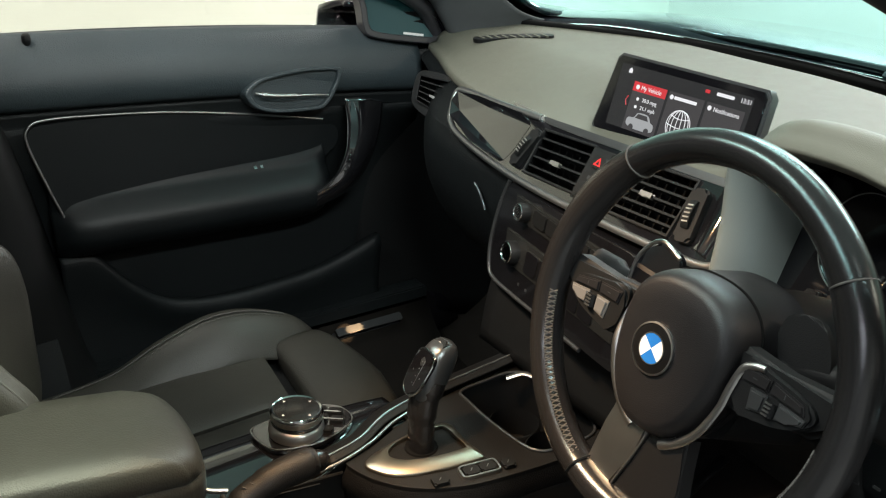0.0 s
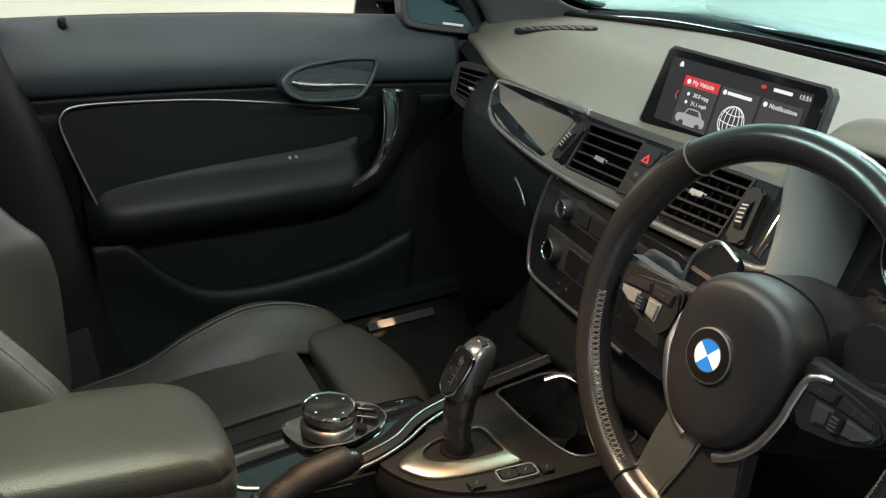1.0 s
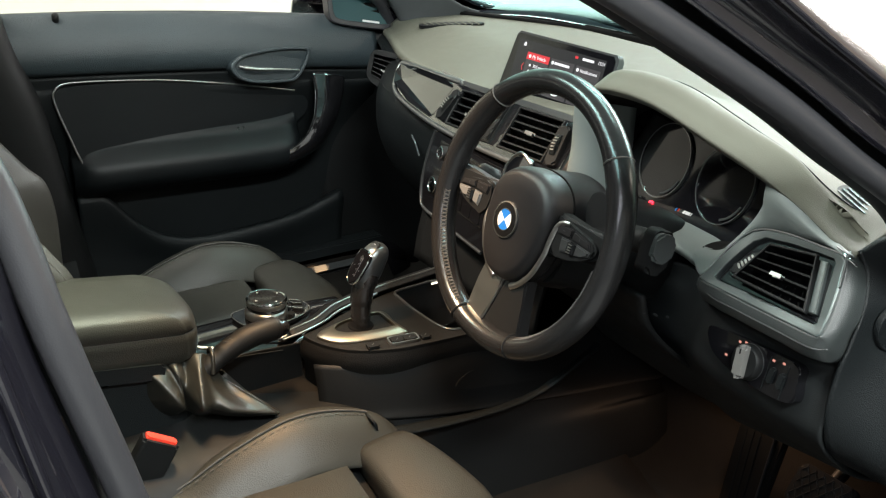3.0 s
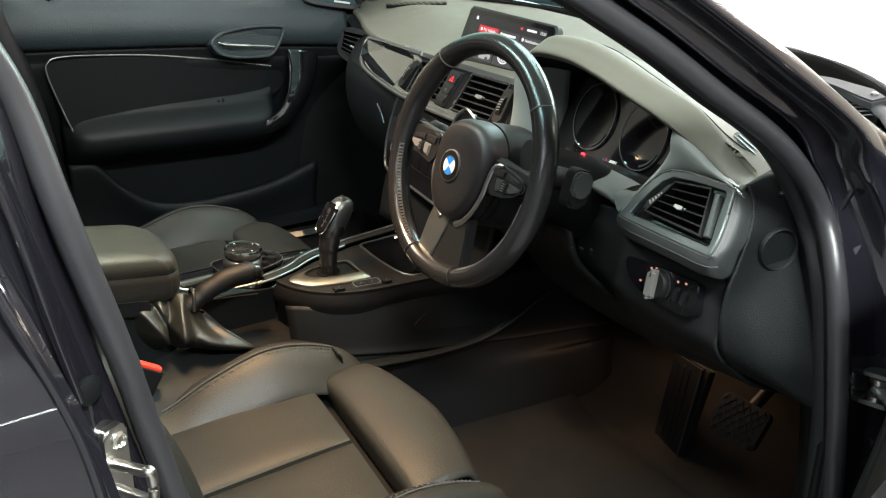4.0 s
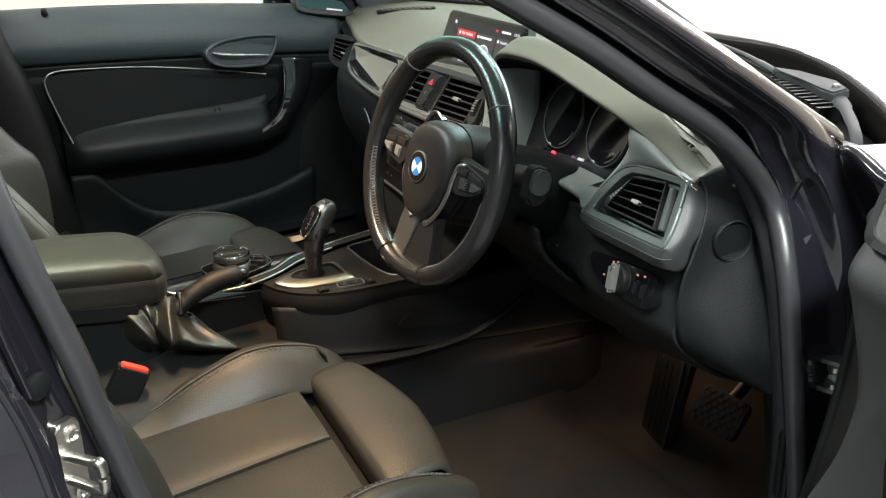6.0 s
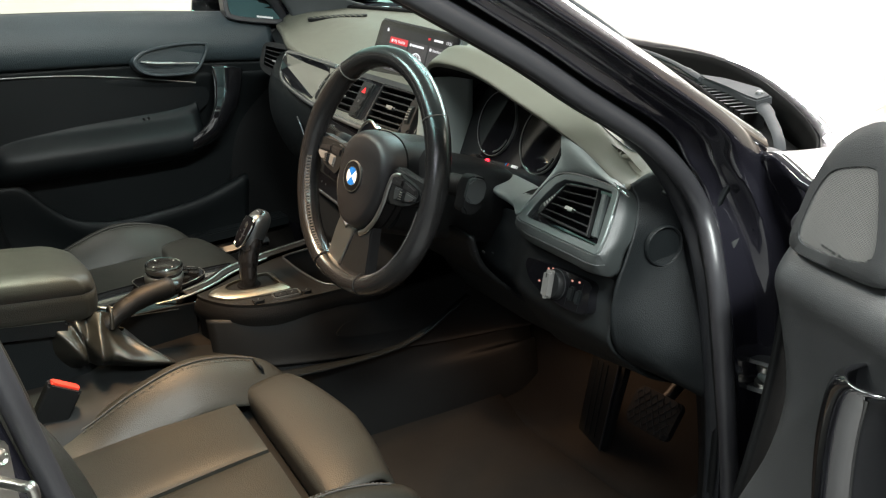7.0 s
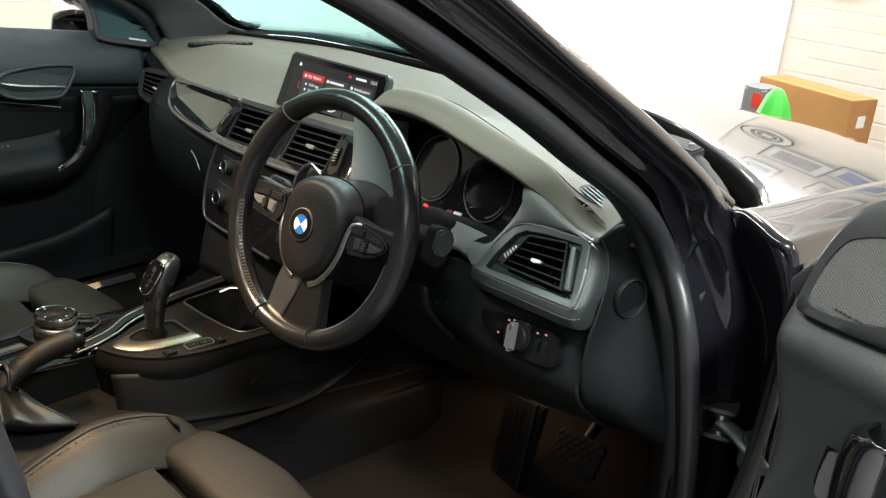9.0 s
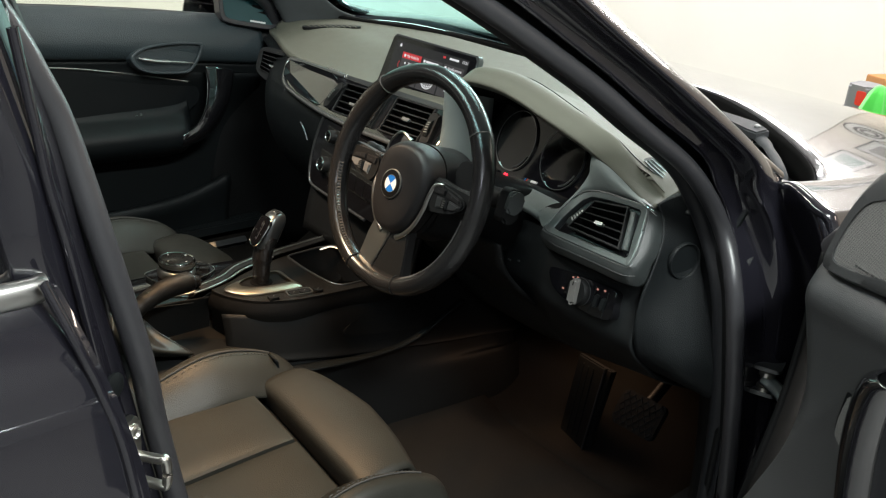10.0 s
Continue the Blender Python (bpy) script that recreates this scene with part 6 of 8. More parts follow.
# silver rail that sweeps along the passenger's edge
RAIL = [(-0.158, -0.012, 0.574), (-0.12, -0.009, 0.577), (-0.078, 0.005, 0.578), (-0.042, 0.024, 0.579), (0.005, 0.039, 0.580), (0.045, 0.050, 0.579)]
part("silver_rail", tube(RAIL, 0.0022, 8, smooth=60), M_SATIN, con, "satin silver rail along the console")
RAIL2 = [(-0.140, 0.006, 0.577), (-0.09, 0.016, 0.580), (-0.045, 0.040, 0.583), (0.0, 0.052, 0.584), (0.05, 0.060, 0.585), (0.12, 0.066, 0.587), (0.22, 0.072, 0.592)]
bm = skin([[(p[0], p[1] - 0.010, p[2] - 0.004), (p[0], p[1] - 0.004, p[2] - 0.0015), p, (p[0], p[1] + 0.012, p[2] - 0.004), (p[0], p[1] + 0.030, p[2] - 0.014), (p[0], p[1] + 0.040, p[2] - 0.05)] for p in RAIL2], 40, 16)
part("gloss_rail", bm, M_DARK, con, "black strip beside the silver rail", solid=0.003)
part("silver_rail", tube([Vector(p) + Vector((0, 0, 0.001)) for p in RAIL2], 0.0014, 8, smooth=50), M_SATIN, con)
# gloss deck round the controller
rows = [[(x, 0.128 + e, 0.540), (x, 0.124 + e, 0.560), (x, 0.100 + e * 0.8, 0.5665), (x, 0.070 + e * 0.5, 0.5665), (x, 0.042 + e * 0.3, 0.561), (x, 0.018 + w, 0.550), (x, 0.002 + w, 0.532), (x, -0.004 + w, 0.50), (x, -0.004 + w, 0.485)] for x, e, w in ((-0.305, -0.01, 0.0), (-0.26, 0.0, 0.0), (-0.20, 0.002, 0.0), (-0.14, 0.0, 0.006), (-0.10, -0.002, 0.024), (-0.05, -0.006, 0.050), (-0.01, -0.012, 0.075))]
part("controller_deck", skin(rows, 40, 50), M_GLOSS, con, "crowned gloss black controller deck", solid=0.004)
part("deck_side", slab(Plane((-0.21, -0.006, 0.52), (0, -1, 0), "xz"), [(-0.30, 0.484), (-0.125, 0.484), (-0.125, 0.556), (-0.20, 0.562), (-0.30, 0.566)], -0.004, 0.0, 0.001), M_DARK, con, "black side wall under the deck")
part("deck_seam", tube([(-0.245, -0.0068, 0.564), (-0.157, -0.0068, 0.553)], 0.0007, 5), M_GREYTRIM, con)
part("silver_rail", tube([(-0.185, 0.030, 0.5555), (-0.145, 0.020, 0.560), (-0.120, 0.024, 0.566)], 0.0022, 8, smooth=20), M_SATIN, con)
part("deck_end", tube([(-0.283, 0.064, 0.606), (-0.291, 0.054, 0.603), (-0.296, 0.030, 0.595), (-0.290, 0.006, 0.590), (-0.268, -0.004, 0.586)], 0.0032, 8, smooth=24), M_SATIN, con, "bright looped end of the console trim")

# rotary controller
idr = thing("rotary_controller", "silver-ringed rotary menu controller with shortcut keys", "control knob", (-0.148, 0.08, 0.566))
im = Matrix.Translation((-0.148, 0.080, 0.566)) @ pose(0, 0, 0, 0, 4, 0)
IDB = smooth2([(-0.197, 0.110), (-0.196, 0.080), (-0.186, 0.058), (-0.160, 0.047), (-0.130, 0.043), (-0.090, 0.056), (-0.073, 0.072), (-0.076, 0.100), (-0.098, 0.118), (-0.14, 0.122), (-0.18, 0.118)], 60)
part("base_plate", slab(Plane((-0.13, 0.08, 0.567), (0, 0, 1), "xy"), IDB, 0.0, 0.007, 0.003), M_GLOSS, idr)
part("base_trim", tube([(x, y, 0.5735) for x, y in IDB], 0.0009, 6, closed=True), M_SATIN, idr)
part("knob_body", lathe(im, ((0.0345, 0.007), (0.0355, 0.012), (0.0345, 0.020), (0.0315, 0.022), (0.0315, 0.028), (0.0335, 0.031), (0.0335, 0.037), (0.031, 0.040), (0.028, 0.0395)), 56), M_SATIN, idr, "ribbed satin silver knob side")
part("knob_top", lathe(im, ((0.0300, 0.0385), (0.0300, 0.0400), (0.0285, 0.0408), (0.0, 0.0408)), 56), M_GAUGE, idr, "black touch pad on the knob")
part("knob_groove", lathe(im, ((0.0318, 0.0225), (0.0324, 0.0245), (0.0324, 0.0260), (0.0318, 0.0278)), 56), M_GLOSS, idr)
part("knob_ring", lathe(im, ((0.0335, 0.0365), (0.0338, 0.0385), (0.0315, 0.0412), (0.0300, 0.0405)), 56), M_CHROME, idr)
for k in range(4):
    part("marking", block(im @ Matrix.Rotation(radians(90 * k + 20), 4, "Z") @ Matrix.Translation((0.023, 0, 0.0409)), [(0.0022, 0), (-0.001, 0.0018), (-0.001, -0.0018)], 0, 0.0002, 0), M_MARK, idr)
for k, (x, y) in enumerate(((-0.104, 0.104), (-0.088, 0.090), (-0.110, 0.088), (-0.094, 0.072), (-0.116, 0.060))):
    part("key", block(Matrix.Translation((x, y, 0.573)) @ pose(0, 0, 0, 0, 0, -38), rrect(0.019, 0.0125, 0.002), 0.0, 0.006, 0.002), M_DARK, idr)
for k, (x, y) in enumerate(((-0.100, 0.094), (-0.105, 0.077))):
    part("key_edge", block(Matrix.Translation((x, y, 0.579)) @ pose(0, 0, 0, 0, 0, -38), rrect(0.040, 0.0022, 0.0008), 0.0, 0.001, 0), M_CHROME, idr)

# gear gate and selector
gate = thing("gear_selector", "gloss black gear selector lever in a satin silver gate", "gear lever", (-0.02, -0.03, 0.575))
go = smooth2([(-0.108, -0.030), (-0.098, -0.021), (-0.073, -0.013), (-0.03, -0.004), (0.010, -0.004), (0.024, -0.016), (0.021, -0.054), (0.024, -0.088), (0.014, -0.093), (-0.03, -0.087), (-0.067, -0.077), (-0.092, -0.064), (-0.107, -0.042)], 72)
gi = smooth2([(-0.077, -0.033), (-0.071, -0.024), (-0.055, -0.016), (-0.03, -0.014), (0.004, -0.015), (0.012, -0.022), (0.0125, -0.047), (0.012, -0.067), (0.006, -0.070), (-0.03, -0.066), (-0.058, -0.057), (-0.071, -0.048), (-0.077, -0.040)], 72)
bm = bmesh.new()
quads(bm, [[(x, y, 0.5735 + h) for x, y in lp_] for lp_, h in ((go, 0.0), (go, 0.0025), ([(x * 0.94 + u * 0.06, y * 0.94 + v * 0.06) for (x, y), (u, v) in zip(go, gi)], 0.0042), ([(x * 0.08 + u * 0.92, y * 0.08 + v * 0.92) for (x, y), (u, v) in zip(go, gi)], 0.0082), (gi, 0.0078), (gi, 0.0))], loop_v=True)
part("gate_plate", bm, M_GATE, gate, "satin silver gear gate")
part("gate_floor", slab(CT, gi, 0.0, 0.0035, 0), M_CONS, gate)
part("boot", lathe(Matrix.Translation((-0.033, -0.036, 0.5765)), ((0.021, 0.0), (0.020, 0.0025), (0.0165, 0.001), (0.014, 0.002)), 28), M_VOID, gate)
LEV = [(-0.033, -0.036, 0.576), (-0.031, -0.033, 0.600), (-0.025, -0.027, 0.630), (-0.012, -0.022, 0.660), (0.002, -0.020, 0.685), (0.012, -0.018, 0.698)]
part("lever", tube(LEV[:4], [0.0150, 0.0155, 0.0172, 0.019], 18, flat=1.2, up=(0, 1, 0), smooth=20), M_RIM, gate, "black lever shaft")
rows = []
for s, (c, w, dd) in enumerate((((-0.024, -0.0245, 0.636), 0.0185, 0.016), ((-0.016, -0.023, 0.655), 0.0205, 0.0195), ((-0.004, -0.0215, 0.677), 0.0205, 0.021), ((0.008, -0.020, 0.693), 0.0185, 0.018), ((0.016, -0.019, 0.701), 0.013, 0.010), ((0.019, -0.0185, 0.703), 0.004, 0.003))):
    ax = Vector((0.55, 0.05, 0.83)).normalized()
    side = Vector((0.03, 1, 0)).normalized()
    bk = ax.cross(side).normalized()
    rows.append([Vector(c) + side * (w * math.copysign(abs(math.cos(t)) ** 0.8, math.cos(t))) + bk * (dd * math.copysign(abs(math.sin(t)) ** 0.8, math.sin(t))) for t in [2 * math.pi * k / 28 for k in range(28)]])
bm = bmesh.new()
cols = [crv([r[j] for r in rows], 26) for j in range(28)]
vs = quads(bm, [[cols[j][i] for j in range(28)] for i in range(26)], loop_v=True)
bm.faces.new(vs[0])
bm.faces.new(vs[-1])
part("knob", bm, M_GREYTRIM, gate, "dark metallic selector grip")
KP = Plane((-0.0215, -0.0218, 0.6825), (-0.84, 0.0, 0.55))
part("knob_face", slab(KP, smooth2([(-0.007, 0.694), (-0.022, 0.697), (-0.037, 0.694), (-0.0385, 0.672), (-0.034, 0.655), (-0.022, 0.650), (-0.010, 0.655), (-0.0055, 0.672)], 40), -0.004, 0.003, 0.002), M_GLOSS, gate, "gloss black shift pattern plate")
part("knob_bezel", tube([KP.at(a, b, 0.0015) for a, b in smooth2([(-0.006, 0.695), (-0.022, 0.698), (-0.038, 0.695), (-0.0395, 0.672), (-0.035, 0.654), (-0.022, 0.649), (-0.009, 0.654), (-0.0045, 0.672)], 40)], 0.0012, 6, closed=True), M_CHROME, gate)
PB = Plane((0.004, -0.020, 0.7025), (-0.55, 0.0, 0.83), "xy")
part("park_button", block(PB.axes(0.003, -0.0205, 0.0), rrect(0.022, 0.017, 0.004), -0.006, 0.003, 0.002), M_DASH, gate, "park button on the selector")
text("P", PB.axes(0.003, -0.0205, 0.0034) @ Matrix.Translation((-0.003, 0, 0)), 0.009, M_MARK, gate)
for y, z in ((-0.022, 0.686), (-0.022, 0.678), (-0.022, 0.670), (-0.022, 0.662), (-0.013, 0.674), (-0.031, 0.670)):
    part("marking", block(KP.axes(y, z, 0.0032), rrect(0.0012, 0.0018, 0.0004), 0, 0.0002, 0), M_SATIN, gate)
part("marking_line", tube([KP.at(-0.026, 0.688, 0.0034), KP.at(-0.026, 0.660, 0.0034)], 0.0003, 4), M_SATIN, gate)
# drive mode switches
for x, y, w in ((-0.047, -0.103, 0.020), (-0.006, -0.107, 0.020), (0.015, -0.110, 0.020), (0.040, -0.117, 0.016)):
    b_ = part("console_switch", block(Matrix.Translation((x, y, 0.573)) @ pose(0, 0, 0, 0, 0, -9), rrect(w, 0.016, 0.003), -0.002, 0.0055, 0.002), M_DARK, con, "small console switch")
    part("marking", block(Matrix.Translation((x, y, 0.5787)) @ pose(0, 0, 0, 0, 0, 40), [(-0.003, -0.0004), (0.003, -0.0004), (0.003, 0.0004), (-0.003, 0.0004)], 0, 0.0003, 0), M_SATIN, b_)
part("switch_bezel", ring(Matrix.Translation((0.0045, -0.1085, 0.573)) @ pose(0, 0, 0, 0, 0, -9), rrect(0.050, 0.024, 0.006), rrect(0.045, 0.019, 0.004), 0, 0.005), M_SATIN, con)

# handbrake
hb = thing("handbrake", "leather-gripped handbrake lever with a leather gaiter", "handbrake", (-0.33, -0.06, 0.50))
HB = [(-0.305, -0.048, 0.572), (-0.280, -0.045, 0.588), (-0.255, -0.042, 0.601), (-0.222, -0.040, 0.611), (-0.190, -0.038, 0.613), (-0.176, -0.037, 0.612)]
part("grip", tube(HB, [0.013, 0.015, 0.0165, 0.018, 0.0185, 0.0165], 18, smooth=30), M_HB, hb, "stitched black leather handbrake grip")
part("button", tube([(-0.180, -0.037, 0.612), (-0.167, -0.0365, 0.610), (-0.160, -0.036, 0.609), (-0.158, -0.036, 0.6085)], [0.0135, 0.0125, 0.009, 0.004], 18), M_RIM, hb, "shiny black release button")
for k in range(9):
    p = Vector((-0.262, -0.043, 0.599)).lerp(Vector((-0.192, -0.038, 0.613)), k / 8)
    part("stitch", tube([p + Vector((0.001, -0.006, 0.0172)), p + Vector((-0.002, -0.002, 0.0182))], 0.0007, 5), M_SEAM, hb)
# gaiter: hanging folds from the armrest's front down to a low flare
FOLDS = (((-0.392, -0.020, 0.602), (-0.388, -0.030, 0.585), (-0.382, -0.040, 0.555), (-0.372, -0.030, 0.515)),
         ((-0.380, -0.044, 0.602), (-0.366, -0.064, 0.585), (-0.348, -0.082, 0.552), (-0.345, -0.050, 0.520)),
         ((-0.358, -0.030, 0.602), (-0.347, -0.050, 0.59), (-0.338, -0.072, 0.552), (-0.338, -0.045, 0.520)),
         ((-0.340, -0.042, 0.604), (-0.340, -0.062, 0.590), (-0.337, -0.062, 0.576), (-0.334, -0.055, 0.525)),
         ((-0.322, -0.026, 0.604), (-0.326, -0.050, 0.584), (-0.332, -0.068, 0.562), (-0.331, -0.055, 0.525)),
         ((-0.302, -0.038, 0.604), (-0.313, -0.072, 0.588), (-0.323, -0.108, 0.556), (-0.322, -0.075, 0.525)),
         ((-0.292, -0.036, 0.600), (-0.298, -0.058, 0.582), (-0.302, -0.094, 0.548), (-0.302, -0.075, 0.520)),
         ((-0.282, -0.040, 0.590), (-0.286, -0.064, 0.562), (-0.280, -0.106, 0.538), (-0.280, -0.085, 0.515)),
         ((-0.277, -0.044, 0.572), (-0.268, -0.066, 0.544), (-0.246, -0.104, 0.522), (-0.248, -0.088, 0.505)),
         ((-0.272, -0.044, 0.561), (-0.250, -0.068, 0.541), (-0.214, -0.106, 0.512), (-0.216, -0.094, 0.500)),
         ((-0.262, -0.030, 0.556), (-0.236, -0.052, 0.526), (-0.206, -0.084, 0.503), (-0.208, -0.076, 0.490)),
         ((-0.262, -0.012, 0.552), (-0.240, -0.022, 0.520), (-0.228, -0.040, 0.497), (-0.230, -0.036, 0.486)),
         ((-0.290, 0.004, 0.560), (-0.285, 0.004, 0.53), (-0.280, 0.002, 0.505), (-0.280, 0.0, 0.486)))
part("gaiter", skin(FOLDS, 150, 50), M_GRIP, hb, "folded black leather gaiter", solid=0.002)
part("gaiter_piping", tube([(-0.274, -0.046, 0.560), (-0.250, -0.070, 0.5415), (-0.230, -0.090, 0.526), (-0.213, -0.107, 0.512)], 0.0014, 6, smooth=24), M_GRIP, hb)
part("gaiter_collar", tube([(-0.290, -0.063, 0.578), (-0.286, -0.054, 0.602), (-0.284, -0.038, 0.607), (-0.284, -0.028, 0.596)], 0.003, 8, smooth=20), M_GRIP, hb)

# armrest box
arm = thing("armrest", "padded black leather centre armrest with a stitched seam", "armrest", (-0.5, 0.04, 0.55))
ao = smooth2([(-0.288, 0.04), (-0.293, -0.012), (-0.312, -0.040), (-0.36, -0.048), (-0.62, -0.05), (-0.70, -0.04), (-0.70, 0.12), (-0.62, 0.132), (-0.37, 0.132), (-0.315, 0.126), (-0.292, 0.095)], 80)
rows = []
for s, z in ((0.93, 0.592), (0.985, 0.598), (1.0, 0.612), (1.003, 0.628), (0.998, 0.6385), (0.985, 0.6405), (0.996, 0.643), (0.985, 0.654), (0.95, 0.664), (0.88, 0.6705), (0.6, 0.675), (0.3, 0.676), (0.01, 0.676)):
    rows.append([(-0.48 + (a + 0.48) * s, 0.042 + (b - 0.042) * s, z + 0.15 * (-0.30 - (-0.48 + (a + 0.48) * s))) for a, b in ao])
bm = bmesh.new()
vs = quads(bm, rows, loop_v=True)
bm.faces.new(vs[0])
bm.faces.new(vs[-1])
part("pad", bm, M_LEATHER, arm, "padded grained leather armrest lid")
part("box", slab(Plane((0, 0, 0.592), (0, 0, 1), "xy"), [(-0.48 + (a + 0.48) * 0.93, 0.042 + (b - 0.042) * 0.93) for a, b in ao], -0.12, 0.0, 0), M_DASH, arm)
part("catch", block(Matrix.Translation((-0.42, -0.047, 0.608)) @ pose(0, 0, 0, 90, 10, 0), rrect(0.13, 0.024, 0.006), -0.004, 0.006, 0.003), M_DASH, arm)

# belt buckle
bk = thing("belt_buckle", "black seat belt buckle with a red release button", "seat belt buckle", (-0.385, -0.135, 0.49))
bmx = Matrix.Translation((-0.392, -0.129, 0.540)) @ pose(0, 0, 0, 0, 30, -8)
part("housing", block(bmx, rrect(0.052, 0.024, 0.005), -0.07, 0.0, 0.004), M_DARK, bk)
part("release_button", block(bmx, rrect(0.044, 0.014, 0.003), -0.004, 0.004, 0.002), M_RED, bk, "red release button")


# ---- seats ----
def seat(name, label, yc, dz, back, slim=0.0, wing=0.0, dx=0.0):
    """Sports seat round the driver's place."""
    s = thing(name, label, "car seat", (-0.30, yc, 0.24))
    before = set(scene.objects)

    def strip(edges, name_, lab=""):
        part(name_, skin(edges, 40, 22), M_LEATHER, s, lab, solid=0.01)
    # bolsters
    for sg in (1, -1):
        rows_ = []
        for x, cz, k in ((-0.62, 0.450, 1.0), (-0.48, 0.456, 1.0), (-0.385, 0.470, 1.0), (-0.315, 0.500, 1.0), (-0.237, 0.524, 1.0), (-0.187, 0.527, 1.0), (-0.137, 0.517, 0.98), (-0.09, 0.499, 0.95), (-0.058, 0.478, 0.85), (-0.035, 0.445, 0.65), (-0.03, 0.40, 0.45)):
            inn, out = 0.160, 0.160 + 0.092 * (0.55 + 0.45 * k)
            dip = 0.046 if cz > 0.49 else 0.046 - (0.49 - cz) * 0.9
            rows_.append([(x, yc + sg * (out - 0.02), 0.30), (x, yc + sg * (out + 0.004), min(0.42, cz - 0.05)), (x, yc + sg * (out - 0.008), cz - 0.018), (x, yc + sg * (out - 0.030), cz), (x, yc + sg * (inn + 0.028), cz - 0.35 * dip), (x, yc + sg * inn, cz - dip), (x, yc + sg * (inn - 0.01), cz - dip - 0.016)])
        strip(rows_, "bolster", "side bolster in black leather")
        part("seam", tube([(x, yc + sg * 0.215, z) for x, z in ((-0.48, 0.457), (-0.385, 0.471), (-0.315, 0.501), (-0.237, 0.525), (-0.187, 0.528), (-0.137, 0.518), (-0.09, 0.500))], 0.0014, 6, smooth=40), M_SEAM, s)
        line = crv([(-0.385, 0.2075, 0.4695), (-0.315, 0.2075, 0.4985), (-0.237, 0.2075, 0.5225), (-0.187, 0.2075, 0.5255), (-0.137, 0.2075, 0.5155), (-0.095, 0.2075, 0.4995)], 61)
        for k in range(0, 60, 2):
            a_, b_ = line[k], line[k + 1]
            part("stitch", tube([(a_.x, yc + sg * a_.y, a_.z), (b_.x, yc + sg * b_.y, b_.z)], 0.0008, 4), M_SEAM, s)
    # centre panels and thigh support
    part("centre_panel", pillow([(-0.60, yc + 0.165, 0.452), (-0.150, yc + 0.168, 0.462), (-0.166, yc + 0.004, 0.464), (-0.60, yc + 0.003, 0.448)], 0.010, 0.02), M_LEATHER, s, "stitched leather seat centre")
    part("centre_panel", pillow([(-0.60, yc - 0.003, 0.448), (-0.166, yc - 0.002, 0.464), (-0.186, yc - 0.165, 0.466), (-0.60, yc - 0.165, 0.452)], 0.010, 0.02), M_LEATHER, s)
    bm_ = bmesh.new()
    rows_ = []
    for j in range(25):
        v = -1 + 2 * j / 24
        y = yc - 0.170 * v
        xb, xf = -0.130 - 0.036 * (v + 1) / 2, -0.002 - 0.020 * v * v - 0.024 * (v > 0) * v
        e = (1 - abs(v) ** 6)
        rows_.append([(xb + 0.006, y, 0.43), (xb + 0.001, y, 0.458), (xb + 0.008, y, 0.474 + 0.005 * e), (xb * 0.6 + xf * 0.4, y, 0.481 + 0.009 * e), (xb * 0.3 + xf * 0.7, y, 0.479 + 0.009 * e), (xf - 0.020, y, 0.471 + 0.007 * e), (xf - 0.004, y, 0.446), (xf, y, 0.41), (xf - 0.015, y, 0.38), (xf - 0.05, y, 0.35)])
    rows_ = [crv(r, 30) for r in rows_]
    quads(bm_, rows_)
    part("thigh_support", bm_, M_LEATHER, s, "extending leather thigh support", solid=0.008)
    part("base", block(Matrix.Translation((-0.32, yc, 0.30)), rrect(0.52, 0.46, 0.04), -0.06, 0.13, 0.01), M_DARK, s)
    for sg in (1, -1):
        part("rail", block(Matrix.Translation((-0.30, yc + sg * 0.19, 0.25)), rrect(0.62, 0.04, 0.005), -0.012, 0.012, 0.004), M_STEEL, s)
    # backrest

    def bp(f, w, d):
        return (-0.585 + back - 0.22 * f - d, yc + w, 0.47 + 0.62 * f)
    rows_ = []
    for f, wd, bol in ((0.0, 0.23, 0.045), (0.15, 0.245, 0.07), (0.4, 0.255, 0.085), (0.65, 0.25, 0.06), (0.85, 0.225, 0.02), (1.0, 0.17, 0.0)):
        wi, bo_ = wd - slim, bol + wing * min(1.0, 1.6 * (1 - f))
        rows_.append([bp(f, -wi + 0.01, 0.10), bp(f, -wi, 0.02 - bol), bp(f, -wi + 0.035, -bol - 0.012), bp(f, -wi + 0.075, -bol * 0.75), bp(f, -wi + 0.11, 0.0), bp(f, 0, -0.004), bp(f, wd - 0.11, 0.0), bp(f, wd - 0.075, -bo_ * 0.75), bp(f, wd - 0.035, -bo_ - 0.012), bp(f, wd, 0.02 - bo_), bp(f, wd - 0.01, 0.10)])
    if wing:
        rows_ = []
        for z, near_, far_, mid in ((0.46, -0.445, -0.405, -0.48), (0.52, -0.430, -0.393, -0.49), (0.60, -0.425, -0.391, -0.51), (0.68, -0.430, -0.391, -0.53), (0.735, -0.458, -0.402, -0.55), (0.77, -0.480, -0.430, -0.565), (0.85, -0.53, -0.485, -0.595), (0.97, -0.60, -0.57, -0.64), (1.08, -0.66, -0.64, -0.68)):
            a_, b_, c_ = near_ - dx, far_ - dx, mid - dx
            rows_.append([(c_ - 0.08, yc - 0.215, z), (a_ - 0.035, yc - 0.205, z), (a_ - 0.004, yc - 0.182, z), (a_, yc - 0.165, z), ((a_ + c_) / 2, yc - 0.125, z), (c_, yc - 0.09, z), (c_ - 0.005, yc, z), (c_, yc + 0.06, z), ((b_ + c_) / 2, yc + 0.10, z), (b_, yc + 0.145, z), (b_ - 0.004, yc + 0.165, z), (b_ - 0.035, yc + 0.20, z), (c_ - 0.08, yc + 0.215, z)])
